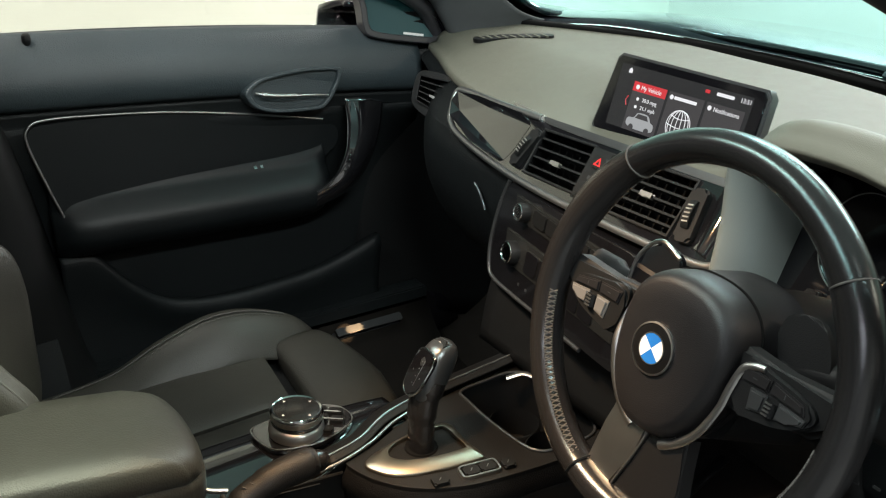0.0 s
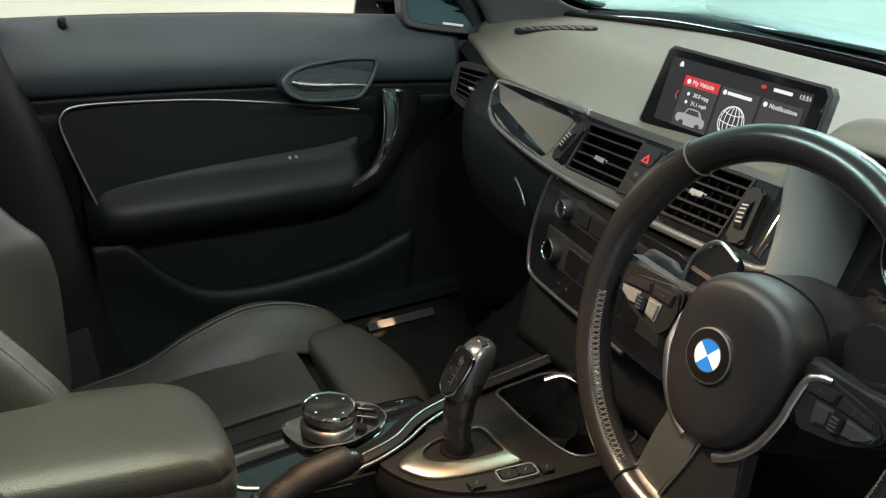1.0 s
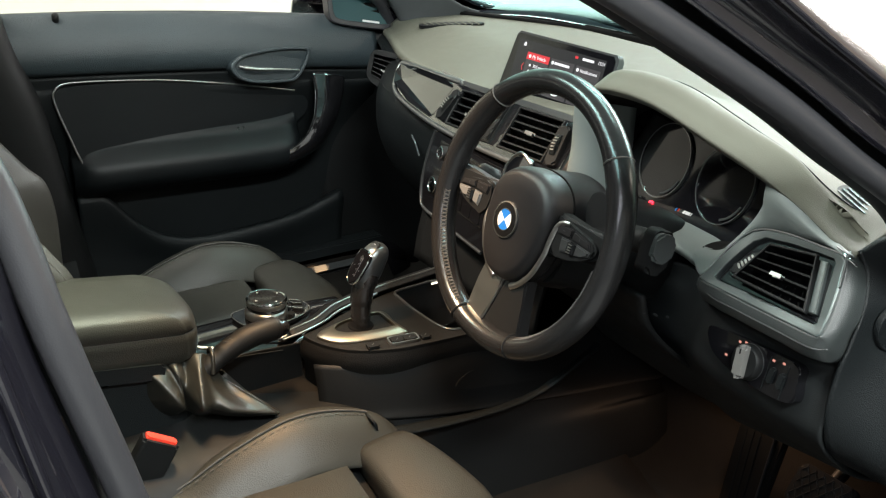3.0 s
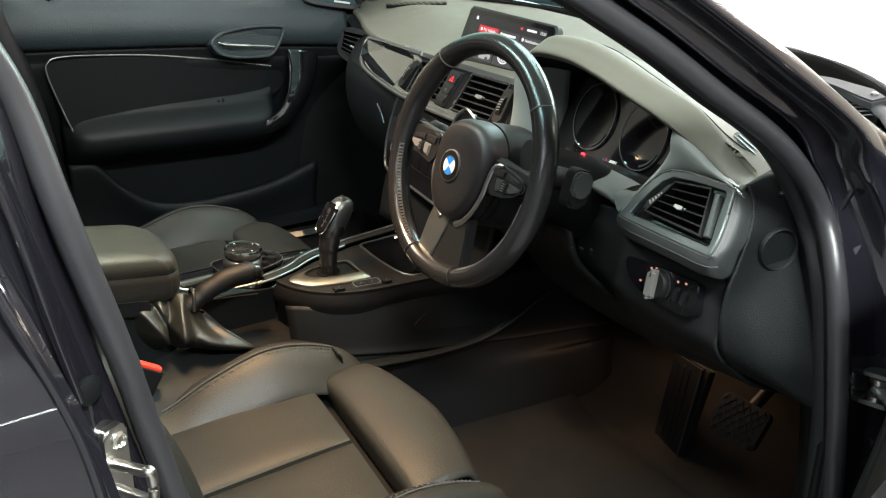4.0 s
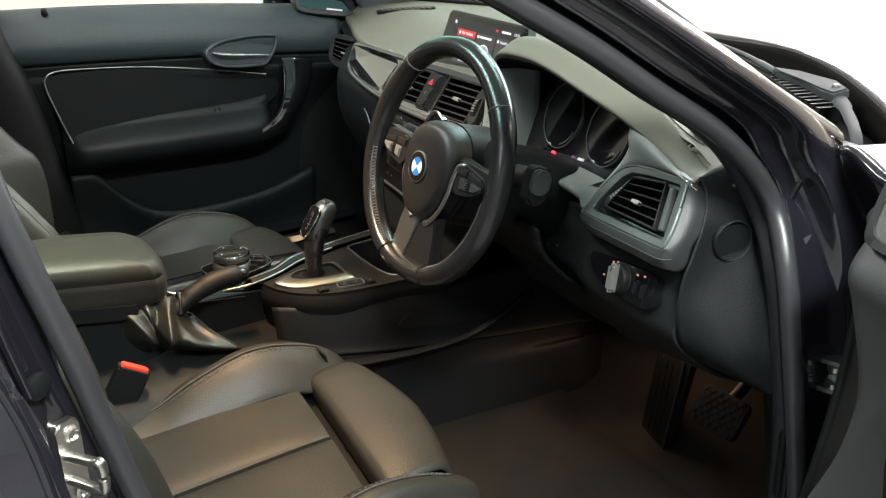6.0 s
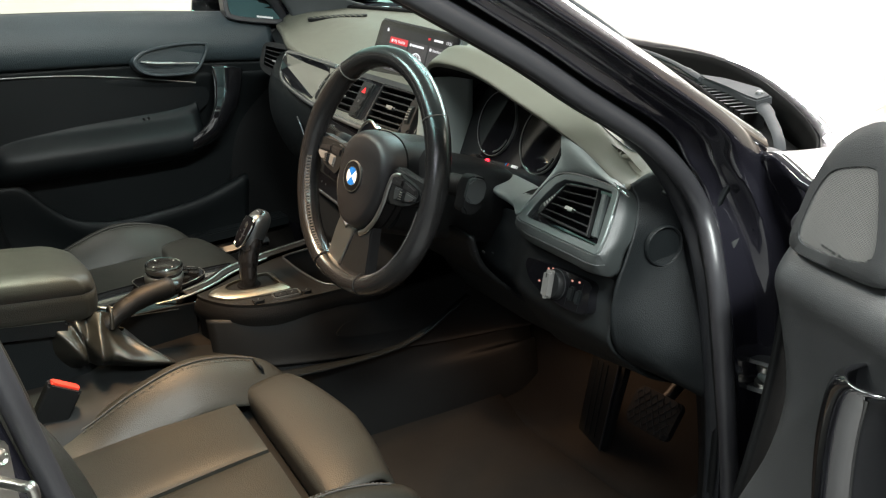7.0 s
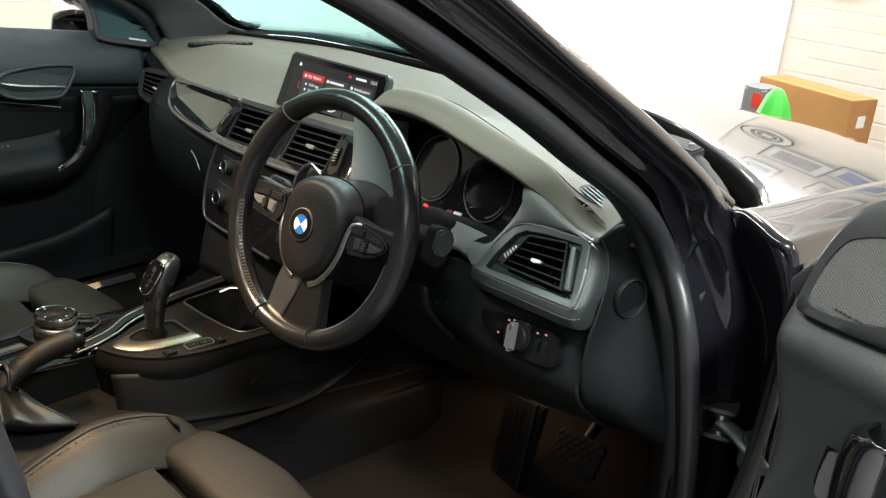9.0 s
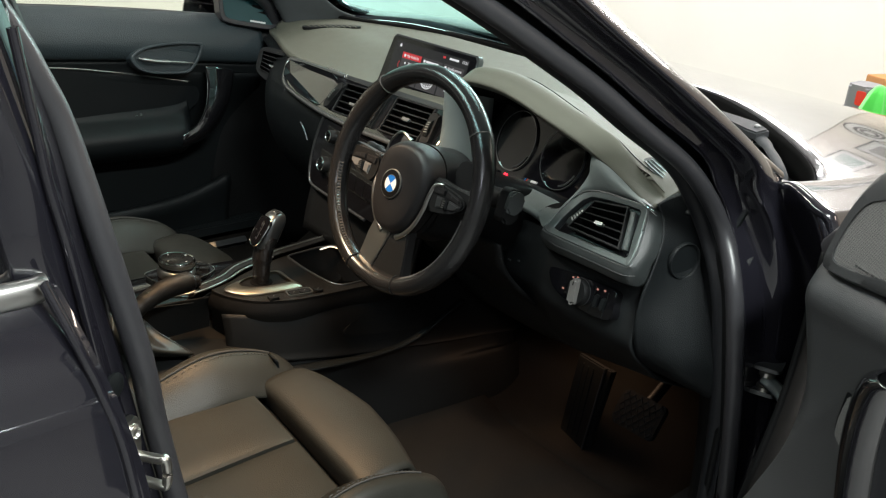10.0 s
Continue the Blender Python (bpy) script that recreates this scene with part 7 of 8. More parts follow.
        for e_ in (0.0, 0.008):
            part("seam", tube([(a_ - dx - 0.002, yc - 0.181 - e_, z) for a_, z in ((-0.432, 0.60), (-0.436, 0.68), (-0.464, 0.735), (-0.486, 0.77), (-0.536, 0.85), (-0.605, 0.97))], 0.0014, 6, smooth=40), M_SEAM, s)
    part("backrest", skin(rows_, 60, 60), M_LEATHER, s, "black leather backrest with tall bolsters", solid=0.012)
    part("back_shell", skin([[bp(f, w, 0.10 + 0.03 * (1 - (w / 0.25) ** 2)) for w in (-0.22, -0.1, 0.0, 0.1, 0.22)] for f in (0.0, 0.4, 0.8, 1.0)], 12, 12), M_DARK, s, solid=0.006)
    part("top_roll", tube([bp(1.0, w, 0.05) for w in (-0.17, -0.08, 0.0, 0.08, 0.17)], [0.045, 0.052, 0.054, 0.052, 0.045], 16, smooth=20), M_LEATHER, s)
    part("head_restraint", block(Matrix.Translation((-0.86 + back, yc, 1.22)) @ pose(0, 0, 0, 0, 80, 0), rrect(0.17, 0.25, 0.06), -0.04, 0.04, 0.025, seg=4), M_LEATHER, s)
    for sg in (1, -1):
        part("head_post", tube([bp(0.98, sg * 0.06, 0.05), (-0.855 + back, yc + sg * 0.06, 1.18)], 0.006, 8), M_CHROME, s)
    for o_ in set(scene.objects) - before:
        if o_.name.split('.')[0] != "rail":
            o_.matrix_basis = Matrix.Translation((dx, 0, dz))
    return s


seat("driver_seat", "black leather sports seat with stitched bolsters, driver's side", -0.372, 0.0, 0.085)
seat("passenger_seat", "black leather sports seat with stitched bolsters, passenger's side", 0.300, 0.0, -0.02, 0.085, 0.05, dx=0.108)

# belt anchor by the passenger's seat
tongue = thing("belt_anchor", "black woven seat belt anchor beside the passenger's seat", "seat belt", (-0.40, 0.60, 0.42))
part("webbing", block(Matrix.Translation((-0.36, 0.585, 0.47)) @ pose(0, 0, 0, 75, 0, 10), rrect(0.048, 0.09, 0.004), -0.003, 0.003, 0.001), M_DASH, tongue)

# ---- pedals ----
acc = thing("accelerator_pedal", "long ribbed black accelerator pedal with a bright edge", "pedal", (0.46, -0.42, 0.25))
ux = Vector((-0.20, -0.97, 0.10)).normalized()
uy = Vector((0.036, -0.004, 0.168))
uy = (uy - ux * uy.dot(ux)).normalized()
uz = ux.cross(uy)
am = Matrix((ux, uy, uz)).transposed().to_4x4()
am.translation = (0.480, -0.424, 0.330)
part("pad", block(am, [(-0.042, -0.095), (0.038, -0.095), (0.046, 0.10), (-0.040, 0.10)], -0.012, 0.0, 0.003), M_DARK, acc, "ribbed rubber accelerator pad")
part("flank", block(am, [(0.038, -0.092), (0.044, -0.088), (0.062, 0.10), (0.046, 0.10)], -0.016, -0.004, 0.002), M_DARK, acc)
part("bright_strip", block(am, [(0.0355, -0.094), (0.0385, -0.094), (0.0465, 0.099), (0.0435, 0.099)], -0.001, 0.0016, 0.0006), M_GREYTRIM, acc, "thin worn metal strip")
for k in range(3):
    part("rib", block(am @ Matrix.Translation((-0.018 + 0.016 * k, 0.012, 0)), rrect(0.004, 0.15, 0.0018), -0.002, 0.0022, 0.001), M_DASH, acc)
brk = thing("brake_pedal", "hanging pedal with a diamond-patterned black rubber pad", "pedal", (0.50, -0.57, 0.39))
ux = Vector((0.0, -1.0, 0.03)).normalized()
uy = Vector((0.55, 0.0, 0.83)).normalized()
uz = ux.cross(uy)
bmm = Matrix((ux, uy, uz)).transposed().to_4x4()
bmm.translation = (0.462, -0.575, 0.398)
part("pad", block(bmm, rrect(0.098, 0.072, 0.012), -0.014, 0.0, 0.004), M_DARK, brk, "rubber brake pad with raised diamonds")
for k in range(-5, 6):
    for sg in (1, -1):
        seg_ = []
        for q in range(21):
            yy = -0.032 + 0.064 * q / 20
            xx = 0.015 * k + sg * yy * 0.75
            if abs(xx) < 0.045:
                seg_.append(bmm @ Vector((xx, yy, 0.0)))
        if len(seg_) > 3:
            part("diamond_rib", tube([seg_[0], seg_[-1]], 0.0013, 5), M_DASH, brk)
part("arm", tube([bmm @ Vector((0.0, 0.01, -0.012)), bmm @ Vector((0.0, 0.06, -0.035)), bmm @ Vector((0, 0.14, -0.06)), bmm @ Vector((0, 0.24, -0.07))], 0.011, 8, smooth=14), M_DARK, brk)
part("bracket", block(bmm @ Matrix.Translation((0, 0.26, -0.07)), rrect(0.06, 0.05, 0.004), -0.12, 0.02, 0.003), M_STEEL, brk)

# ---- passenger's door ----
pd = thing("passenger_door", "closed passenger's door with black leather insert and gloss pull handle", "car door", (0.0, 0.75, 0.36))
XS = (-0.44, -0.30, -0.15, 0.0, 0.12, 0.22, 0.30, 0.40)


def belt(x):
    return 0.958 - 0.075 * x - 0.04 * x * x


rows = [[(x, 0.775, belt(x) - 0.012), (x, 0.745, belt(x)), (x, 0.722, belt(x) - 0.006), (x, 0.695, belt(x) - 0.035), (x, 0.682, belt(x) - 0.075), (x, 0.688, belt(x) - 0.105), (x, 0.705, belt(x) - 0.118)] for x in XS]
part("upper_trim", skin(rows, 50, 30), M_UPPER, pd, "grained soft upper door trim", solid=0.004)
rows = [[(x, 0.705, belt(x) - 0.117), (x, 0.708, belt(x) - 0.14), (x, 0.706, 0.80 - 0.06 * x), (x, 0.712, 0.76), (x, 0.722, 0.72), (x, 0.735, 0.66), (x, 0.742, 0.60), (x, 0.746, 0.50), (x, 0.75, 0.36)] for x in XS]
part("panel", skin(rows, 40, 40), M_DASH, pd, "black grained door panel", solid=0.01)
# insert and bright strip
INS = Plane((0.0, 0.697, 0.76), (0.03, -1, 0.06), "xz")
insert = smooth2([(-0.318, 0.820), (-0.30, 0.840), (-0.15, 0.835), (0.0, 0.814), (0.12, 0.790), (0.210, 0.770), (0.225, 0.74), (0.19, 0.70), (0.10, 0.685), (-0.1, 0.672), (-0.25, 0.672), (-0.283, 0.690), (-0.305, 0.75)], 70)
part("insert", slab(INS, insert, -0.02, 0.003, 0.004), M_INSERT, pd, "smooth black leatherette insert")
part("bright_strip", tube([INS.at(a, b, 0.005) for a, b in ((-0.284, 0.682), (-0.300, 0.735), (-0.320, 0.812), (-0.316, 0.838), (-0.292, 0.848), (-0.22, 0.845), (-0.1, 0.833), (0.02, 0.813), (0.12, 0.793), (0.193, 0.777))], 0.0023, 8, smooth=70), M_SATIN, pd, "thin satin silver strip")
# armrest
rows = [[(x, 0.703, 0.728 + e), (x, 0.6945 - 0.1 * d, 0.718 + e), (x, 0.688 - 0.3 * d, 0.706 + e), (x, 0.672 - 0.8 * d, 0.692 + e), (x, 0.655 - d, 0.676 + e), (x, 0.650 - d, 0.660 + e), (x, 0.655 - d * 0.9, 0.638 + e), (x, 0.69 - 0.5 * d, 0.612 + e), (x, 0.74, 0.60 + e)] for x, d, e in ((-0.30, -0.04, 0.0), (-0.265, -0.01, 0.0), (-0.18, 0.0, 0.0), (0.0, 0.004, -0.005), (0.10, 0.004, -0.008), (0.16, 0.0, -0.006), (0.19, -0.03, 0.0))]
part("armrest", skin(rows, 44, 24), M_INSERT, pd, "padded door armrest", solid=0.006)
sm2 = Plane((0.055, 0.685, 0.706), (0, -0.9, 1), "xy")
for x in (0.048, 0.060):
    part("switch_mark", slab(sm2, [(x, 0.685), (x + 0.005, 0.685), (x + 0.005, 0.690), (x, 0.690)], 0.002, 0.0045, 0), M_CHROME, pd)
# inner handle in its oval bezel
HN = Plane((0.12, 0.671, 0.835), (0.05, -1, 0.12), "xz")
bo = smooth2([(0.036, 0.850), (0.050, 0.866), (0.078, 0.876), (0.15, 0.881), (0.215, 0.876), (0.226, 0.868), (0.216, 0.842), (0.190, 0.811), (0.16, 0.806), (0.09, 0.812), (0.052, 0.826)], 60)
bi = [(0.134 + (a - 0.134) * 0.90, 0.845 + (b - 0.845) * 0.84) for a, b in bo]
fm = HN.axes(0.137, 0.838)
fi = fm.inverted()
part("handle_bezel", ring(fm, [((fi @ HN.at(a, b)).x, (fi @ HN.at(a, b)).y) for a, b in bo], [((fi @ HN.at(a, b)).x, (fi @ HN.at(a, b)).y) for a, b in bi], -0.03, 0.004), M_UPPER, pd, "oval handle surround", bevel=0.002)
part("handle_dish", slab(HN, bi, -0.012, -0.006, 0), M_UPPER, pd)
part("handle_lever", tube([HN.at(0.054, 0.851, 0.004), HN.at(0.075, 0.845, 0.008), HN.at(0.105, 0.840, 0.009), HN.at(0.15, 0.835, 0.009), HN.at(0.193, 0.829, 0.006)], [0.003, 0.006, 0.0055, 0.0032, 0.0025], 10, flat=0.8, smooth=30), M_SATIN, pd, "satin silver inner door handle")
# gloss pull handle
part("pull_handle", skin([[(0.225, 0.672, 0.818), (0.262, 0.668, 0.814), (0.302, 0.680, 0.802)], [(0.226, 0.660, 0.775), (0.256, 0.654, 0.770), (0.288, 0.668, 0.76)], [(0.212, 0.645, 0.725), (0.238, 0.640, 0.720), (0.262, 0.655, 0.712)], [(0.185, 0.645, 0.682), (0.205, 0.640, 0.672), (0.225, 0.655, 0.665)], [(0.135, 0.660, 0.648), (0.150, 0.655, 0.638), (0.165, 0.668, 0.632)], [(0.075, 0.685, 0.634), (0.085, 0.682, 0.626), (0.095, 0.69, 0.62)]], 40, 14), M_GLOSS, pd, "gloss black pull handle", solid=0.012)
part("pull_edge", tube([(0.226, 0.667, 0.812), (0.224, 0.655, 0.772), (0.210, 0.640, 0.722), (0.183, 0.640, 0.680), (0.133, 0.655, 0.646), (0.075, 0.683, 0.632)], 0.0012, 6, smooth=40), M_GREYTRIM, pd)
# map pocket with its curved lip
lipc = [(-0.30, 0.70, 0.600), (-0.245, 0.695, 0.595), (-0.19, 0.69, 0.535), (-0.13, 0.685, 0.488), (-0.05, 0.68, 0.470), (0.06, 0.675, 0.472), (0.18, 0.675, 0.485), (0.30, 0.68, 0.52)]
part("map_pocket", skin([[Vector(p) + Vector((0, 0.03, 0.0)), Vector(p) + Vector((0, 0.010, 0.006)), Vector(p), Vector(p) + Vector((0, -0.002, -0.02)), (p[0], p[1] + 0.01, (p[2] + 0.36) / 2), (p[0], 0.70, 0.365), (p[0], 0.73, 0.35)] for p in lipc], 50, 24), M_DASH, pd, "moulded door pocket", solid=0.004)
# lock pin
lk = Matrix.Translation((-0.291, 0.716, 0.943))
part("lock_collar", lathe(lk @ pose(0, 0, 0, 20, 0, 0), ((0.012, 0.0), (0.0125, 0.005), (0.008, 0.008), (0.006, 0.004)), 20), M_DARK, pd)
part("lock_pin", lathe(lk, ((0.0045, 0.0), (0.0045, 0.018), (0.007, 0.024), (0.0068, 0.034), (0.004, 0.037)), 16), M_DARK, pd, "black door lock pin")
# window and corner pane
bm = skin([[(-0.44, 0.752, 0.96), (0.0, 0.756, 0.945), (0.29, 0.757, 0.925)], [(-0.46, 0.70, 1.15), (-0.2, 0.705, 1.15), (0.09, 0.705, 1.11)], [(-0.48, 0.62, 1.33), (-0.3, 0.625, 1.33), (-0.2, 0.63, 1.28)]], 12, 12)
gp = part("window_pane", bm, M_SIDEGLASS, pd, solid=0.003)
gp.visible_shadow = False
part("window_seal", tube([(-0.44, 0.745, 0.978), (-0.2, 0.748, 0.968), (0.05, 0.748, 0.951), (0.295, 0.745, 0.928)], 0.005, 8, smooth=20), M_RUBBER, pd)
QW = Plane((0.35, 0.705, 0.96), (-0.12, -1, 0.25), "xz")
qo = smooth2([(0.287, 0.935), (0.30, 0.918), (0.36, 0.905), (0.435, 0.895), (0.452, 0.902), (0.42, 0.945), (0.35, 1.02), (0.27, 1.09), (0.235, 1.10), (0.265, 1.04), (0.285, 0.98)], 60)
qi = [(0.345 + (a - 0.345) * 0.80, 0.965 + (b - 0.965) * 0.80) for a, b in qo]
qm = QW.axes(0.345, 0.965)
qn = qm.inverted()
part("quarter_frame", ring(qm, [((qn @ QW.at(a, b)).x, (qn @ QW.at(a, b)).y) for a, b in qo], [((qn @ QW.at(a, b)).x, (qn @ QW.at(a, b)).y) for a, b in qi], -0.03, 0.006), M_RUBBER, pd, "black frame of the corner pane", bevel=0.003)
part("quarter_pane", slab(QW, qi, -0.006, 0.0, 0), M_TEAL, pd, "dark teal corner pane")
part("quarter_label", slab(QW, [(0.365, 0.918), (0.405, 0.911), (0.406, 0.915), (0.366, 0.922)], 0.0, 0.0008, 0), M_MARK, pd)
part("door_skin", skin([[(x, 0.785, belt(x) - 0.03), (x, 0.83, 0.84), (x, 0.845, 0.6), (x, 0.81, 0.30)] for x in (-0.45, -0.15, 0.15, 0.45)], 8, 14), M_PAINT, pd, solid=0.008)

# ---- driver's door, open ----
dd = thing("driver_door", "wide-open driver's door with black trim and a tweeter grille", "car door", (0.12, -1.3, 0.36))
U = Vector((-0.270, -0.963, 0)).normalized()
N = Vector((-0.963, 0.270, 0)).normalized()
O = Vector((0.124, -0.985, 0))


def dp(u, z, h=0.0):
    """A point on the open door: along it, up, and out from its trim."""
    return O + U * u + Vector((0, 0, z)) + N * h


US = (0.0, 0.012, 0.05, 0.14, 0.3, 0.5, 0.7, 0.9)
rows = [[dp(u, 0.954 - 0.02 * (u < 0.01), -0.06), dp(u, 0.957 + 0.02 * u - 0.01 * (u < 0.01), -0.04), dp(u, 0.947 + 0.02 * u, -0.018 - 0.010 * (u < 0.01)), dp(u, 0.926 + 0.02 * u, 0.0 - 0.02 * (u < 0.01)), dp(u, 0.905, 0.004 - 0.02 * (u < 0.01)), dp(u, 0.87, -0.008 - 0.02 * (u < 0.01)), dp(u + 0.010 * (u < 0.1), 0.78, -0.026 - 0.01 * (u < 0.01)), dp(u + 0.012 * (u < 0.1), 0.70, -0.024), dp(u - 0.01 * (u < 0.1), 0.62, -0.012), dp(u - 0.05 * (u < 0.1), 0.50, 0.0), dp(u - 0.05 * (u < 0.1), 0.36, 0.0)] for u in US]
# The whole panel is paled to suggest overhead light on its shoulder.
part("panel", skin(rows, 60, 44), M_DOORT, dd, "black grained door panel, paled overall for light on its top", solid=0.006)
# tweeter triangle
tw_o = [(0.018, 0.952), (0.025, 0.985), (0.035, 1.018), (0.048, 1.047), (0.068, 1.074), (0.108, 1.096), (0.140, 1.080), (0.150, 0.99), (0.142, 0.955), (0.08, 0.945), (0.03, 0.944)]
tw_i = [(0.033, 0.966), (0.038, 0.990), (0.047, 1.015), (0.060, 1.036), (0.078, 1.047), (0.108, 1.056), (0.118, 1.045), (0.128, 0.992), (0.120, 0.972), (0.085, 0.962), (0.045, 0.958)]
tw_o2, tw_i2 = smooth2(tw_o, 60), smooth2(tw_i, 60)
bm = bmesh.new()
quads(bm, [[dp(a, b, -0.05) for a, b in tw_o2], [dp(a, b, -0.002) for a, b in tw_o2], [dp(a * 0.7 + c * 0.3, b * 0.7 + d * 0.3, 0.004) for (a, b), (c, d) in zip(tw_o2, tw_i2)], [dp(a, b, 0.004) for a, b in tw_i2], [dp(a, b, -0.002) for a, b in tw_i2]], loop_v=True)
part("tweeter_frame", bm, M_DOORT, dd, "soft black frame round the tweeter")
bm = bmesh.new()
bm.faces.new([bm.verts.new(dp(a, b, -0.0012)) for a, b in tw_i2])
tw = part("tweeter_grille", bm, M_DARK, dd, "perforated silver-grey tweeter grille")
# perforated sheet: thin wires crossing


def in_poly(a, b, poly):
    odd = False
    k = len(poly)
    for i in range(k):
        p, q = poly[i], poly[(i + 1) % k]
        if (p[1] > b) != (q[1] > b) and a < (q[0] - p[0]) * (b - p[1]) / (q[1] - p[1]) + p[0]:
            odd = not odd
    return odd


def mesh_grille(poly, step, h, parent, name):
    """A sheet of small hexagonal openings, as thin bars in one mesh."""
    bm_ = bmesh.new()
    a0, a1 = min(p[0] for p in poly), max(p[0] for p in poly)
    b0, b1 = min(p[1] for p in poly), max(p[1] for p in poly)
    w = step * 0.19
    for axis in (0, 1):
        n_ = int(((a1 - a0) if axis == 0 else (b1 - b0)) / step) + 1
        for i in range(n_):
            c = (a0 if axis == 0 else b0) + i * step
            run = []
            m_ = 40
            for j in range(m_ + 1):
                d_ = (b0 + (b1 - b0) * j / m_) if axis == 0 else (a0 + (a1 - a0) * j / m_)
                ok = in_poly(c, d_, poly) if axis == 0 else in_poly(d_, c, poly)
                if ok:
                    run.append(d_)
                if (not ok or j == m_) and len(run) > 1:
                    q = [(c - w, run[0]), (c + w, run[0]), (c + w, run[-1]), (c - w, run[-1])] if axis == 0 else [(run[0], c - w), (run[-1], c - w), (run[-1], c + w), (run[0], c + w)]
                    bm_.faces.new([bm_.verts.new(dp(a, b, h + 0.0003 * axis)) for a, b in q])
                    run = []
    return part(name, bm_, M_MESH, parent, kind="stuff")


mesh_grille(tw_i2, 0.0015, 0.0022, tw, "grille_mesh")
for k in range(8):
    part("badge_bar", block(Matrix.Translation(dp(0.066 + 0.0052 * k + 0.002 * (k > 3), 0.9665 - 0.0004 * k, 0.003)) @ Matrix((U, Vector((0, 0, 1)), N)).transposed().to_4x4(), rrect(0.0032, 0.0022, 0.0005), 0, 0.0005, 0), M_GREYTRIM, dd)
# window frame stub above the tweeter, and the mirror sail
part("window_frame", tube([dp(0.0, 0.955, -0.035), dp(0.045, 1.01, -0.03), dp(0.12, 1.10, -0.03), dp(0.24, 1.20, -0.03), dp(0.45, 1.29, -0.03), dp(0.75, 1.32, -0.03), dp(0.92, 1.28, -0.03), dp(0.92, 0.97, -0.03)], 0.016, 12, smooth=70), M_RUBBER, dd, "black rubber-edged door window frame")
part("mirror_sail", skin([[dp(0.015, 0.96, -0.04), dp(0.015, 0.96, -0.075)], [dp(0.07, 1.04, -0.035), dp(0.07, 1.04, -0.075)], [dp(0.14, 1.12, -0.035), dp(0.14, 1.12, -0.075)]], 12, 4), M_GLOSS, dd, solid=0.01)
part("window_pane", skin([[dp(0.2, 0.96, -0.03), dp(0.9, 0.97, -0.03)], [dp(0.24, 1.18, -0.03), dp(0.9, 1.25, -0.03)]], 4, 6), M_SIDEGLASS, dd, solid=0.003).visible_shadow = False
# lower speaker behind the pull handle
def dslab(poly, h0, h1):
    """A flat plate on the open door, between two heights over its trim."""
    b_ = bmesh.new()
    vs_ = quads(b_, [[dp(a, b, h0) for a, b in poly], [dp(a, b, h1 - 0.001) for a, b in poly]], loop_v=True)
    c_ = Vector((sum(p[0] for p in poly), sum(p[1] for p in poly))) / len(poly)
    in_ = [b_.verts.new(dp(a + (c_.x - a) * 0.04, b + (c_.y - b) * 0.04, h1)) for a, b in poly]
    for i in range(len(poly)):
        j = (i + 1) % len(poly)
        b_.faces.new((vs_[1][i], vs_[1][j], in_[j], in_[i]))
    b_.faces.new(in_)
    return b_


sp_o = smooth2([(0.082, 0.833), (0.090, 0.842), (0.13, 0.850), (0.16, 0.845), (0.165, 0.76), (0.140, 0.722), (0.112, 0.726), (0.085, 0.746), (0.0755, 0.760), (0.076, 0.785)], 50)
sp_i = smooth2([(0.084, 0.805), (0.089, 0.811), (0.115, 0.817), (0.145, 0.815), (0.15, 0.76), (0.135, 0.736), (0.118, 0.736), (0.098, 0.742), (0.082, 0.753), (0.079, 0.768)], 50)
part("speaker_surround", dslab(sp_o, -0.04, -0.021), M_DASH, dd)
spk = part("speaker_grille", dslab(sp_i, -0.03, -0.0195), M_DARK, dd, "perforated silver-grey speaker grille")
mesh_grille(sp_i, 0.0015, -0.0175, spk, "grille_mesh")
# broad gloss pull handle
rows = [[dp(u0 + 0.008, z, -0.03), dp(u0, z, -0.004), dp(u0 + 0.003, z, 0.016), dp(u0 + 0.020, z + 0.002, 0.030), dp(u0 + 0.040, z + 0.002, 0.024), dp(u0 + 0.048, z, 0.006), dp(u0 + 0.046, z, -0.03)] for u0, z in ((0.135, 0.872), (0.122, 0.862), (0.116, 0.84), (0.115, 0.80), (0.120, 0.75), (0.132, 0.69), (0.155, 0.64), (0.19, 0.61), (0.24, 0.60))]
part("pull_handle", skin(rows, 50, 24), M_GLOSS, dd, "gloss black pull handle", solid=0.004)
rows = [[dp(u, 0.66, 0.0), dp(u, 0.655, 0.05), dp(u, 0.63, 0.065), dp(u, 0.60, 0.05), dp(u, 0.58, 0.0)] for u in (0.22, 0.3, 0.5, 0.8)]
part("armrest", skin(rows, 20, 14), M_LEATHER, dd, solid=0.006)
part("door_frame", skin([[dp(-0.012, 0.955, -0.04), dp(-0.035, 0.94, -0.09), dp(-0.085, 0.93, -0.16)], [dp(-0.012, 0.75, -0.03), dp(-0.035, 0.75, -0.09), dp(-0.09, 0.75, -0.17)], [dp(-0.05, 0.5, -0.03), dp(-0.06, 0.5, -0.09), dp(-0.10, 0.5, -0.18)], [dp(-0.05, 0.36, -0.03), dp(-0.06, 0.36, -0.09), dp(-0.10, 0.36, -0.17)]], 20, 12), M_DARK, dd, "black hinge edge of the door", solid=0.006)
part("door_skin", skin([[dp(u, 0.95, -0.12), dp(u, 0.86, -0.165), dp(u, 0.6, -0.175), dp(u, 0.36, -0.14)] for u in (-0.02, 0.3, 0.6, 0.92)], 12, 14), M_PAINT, dd, solid=0.008)
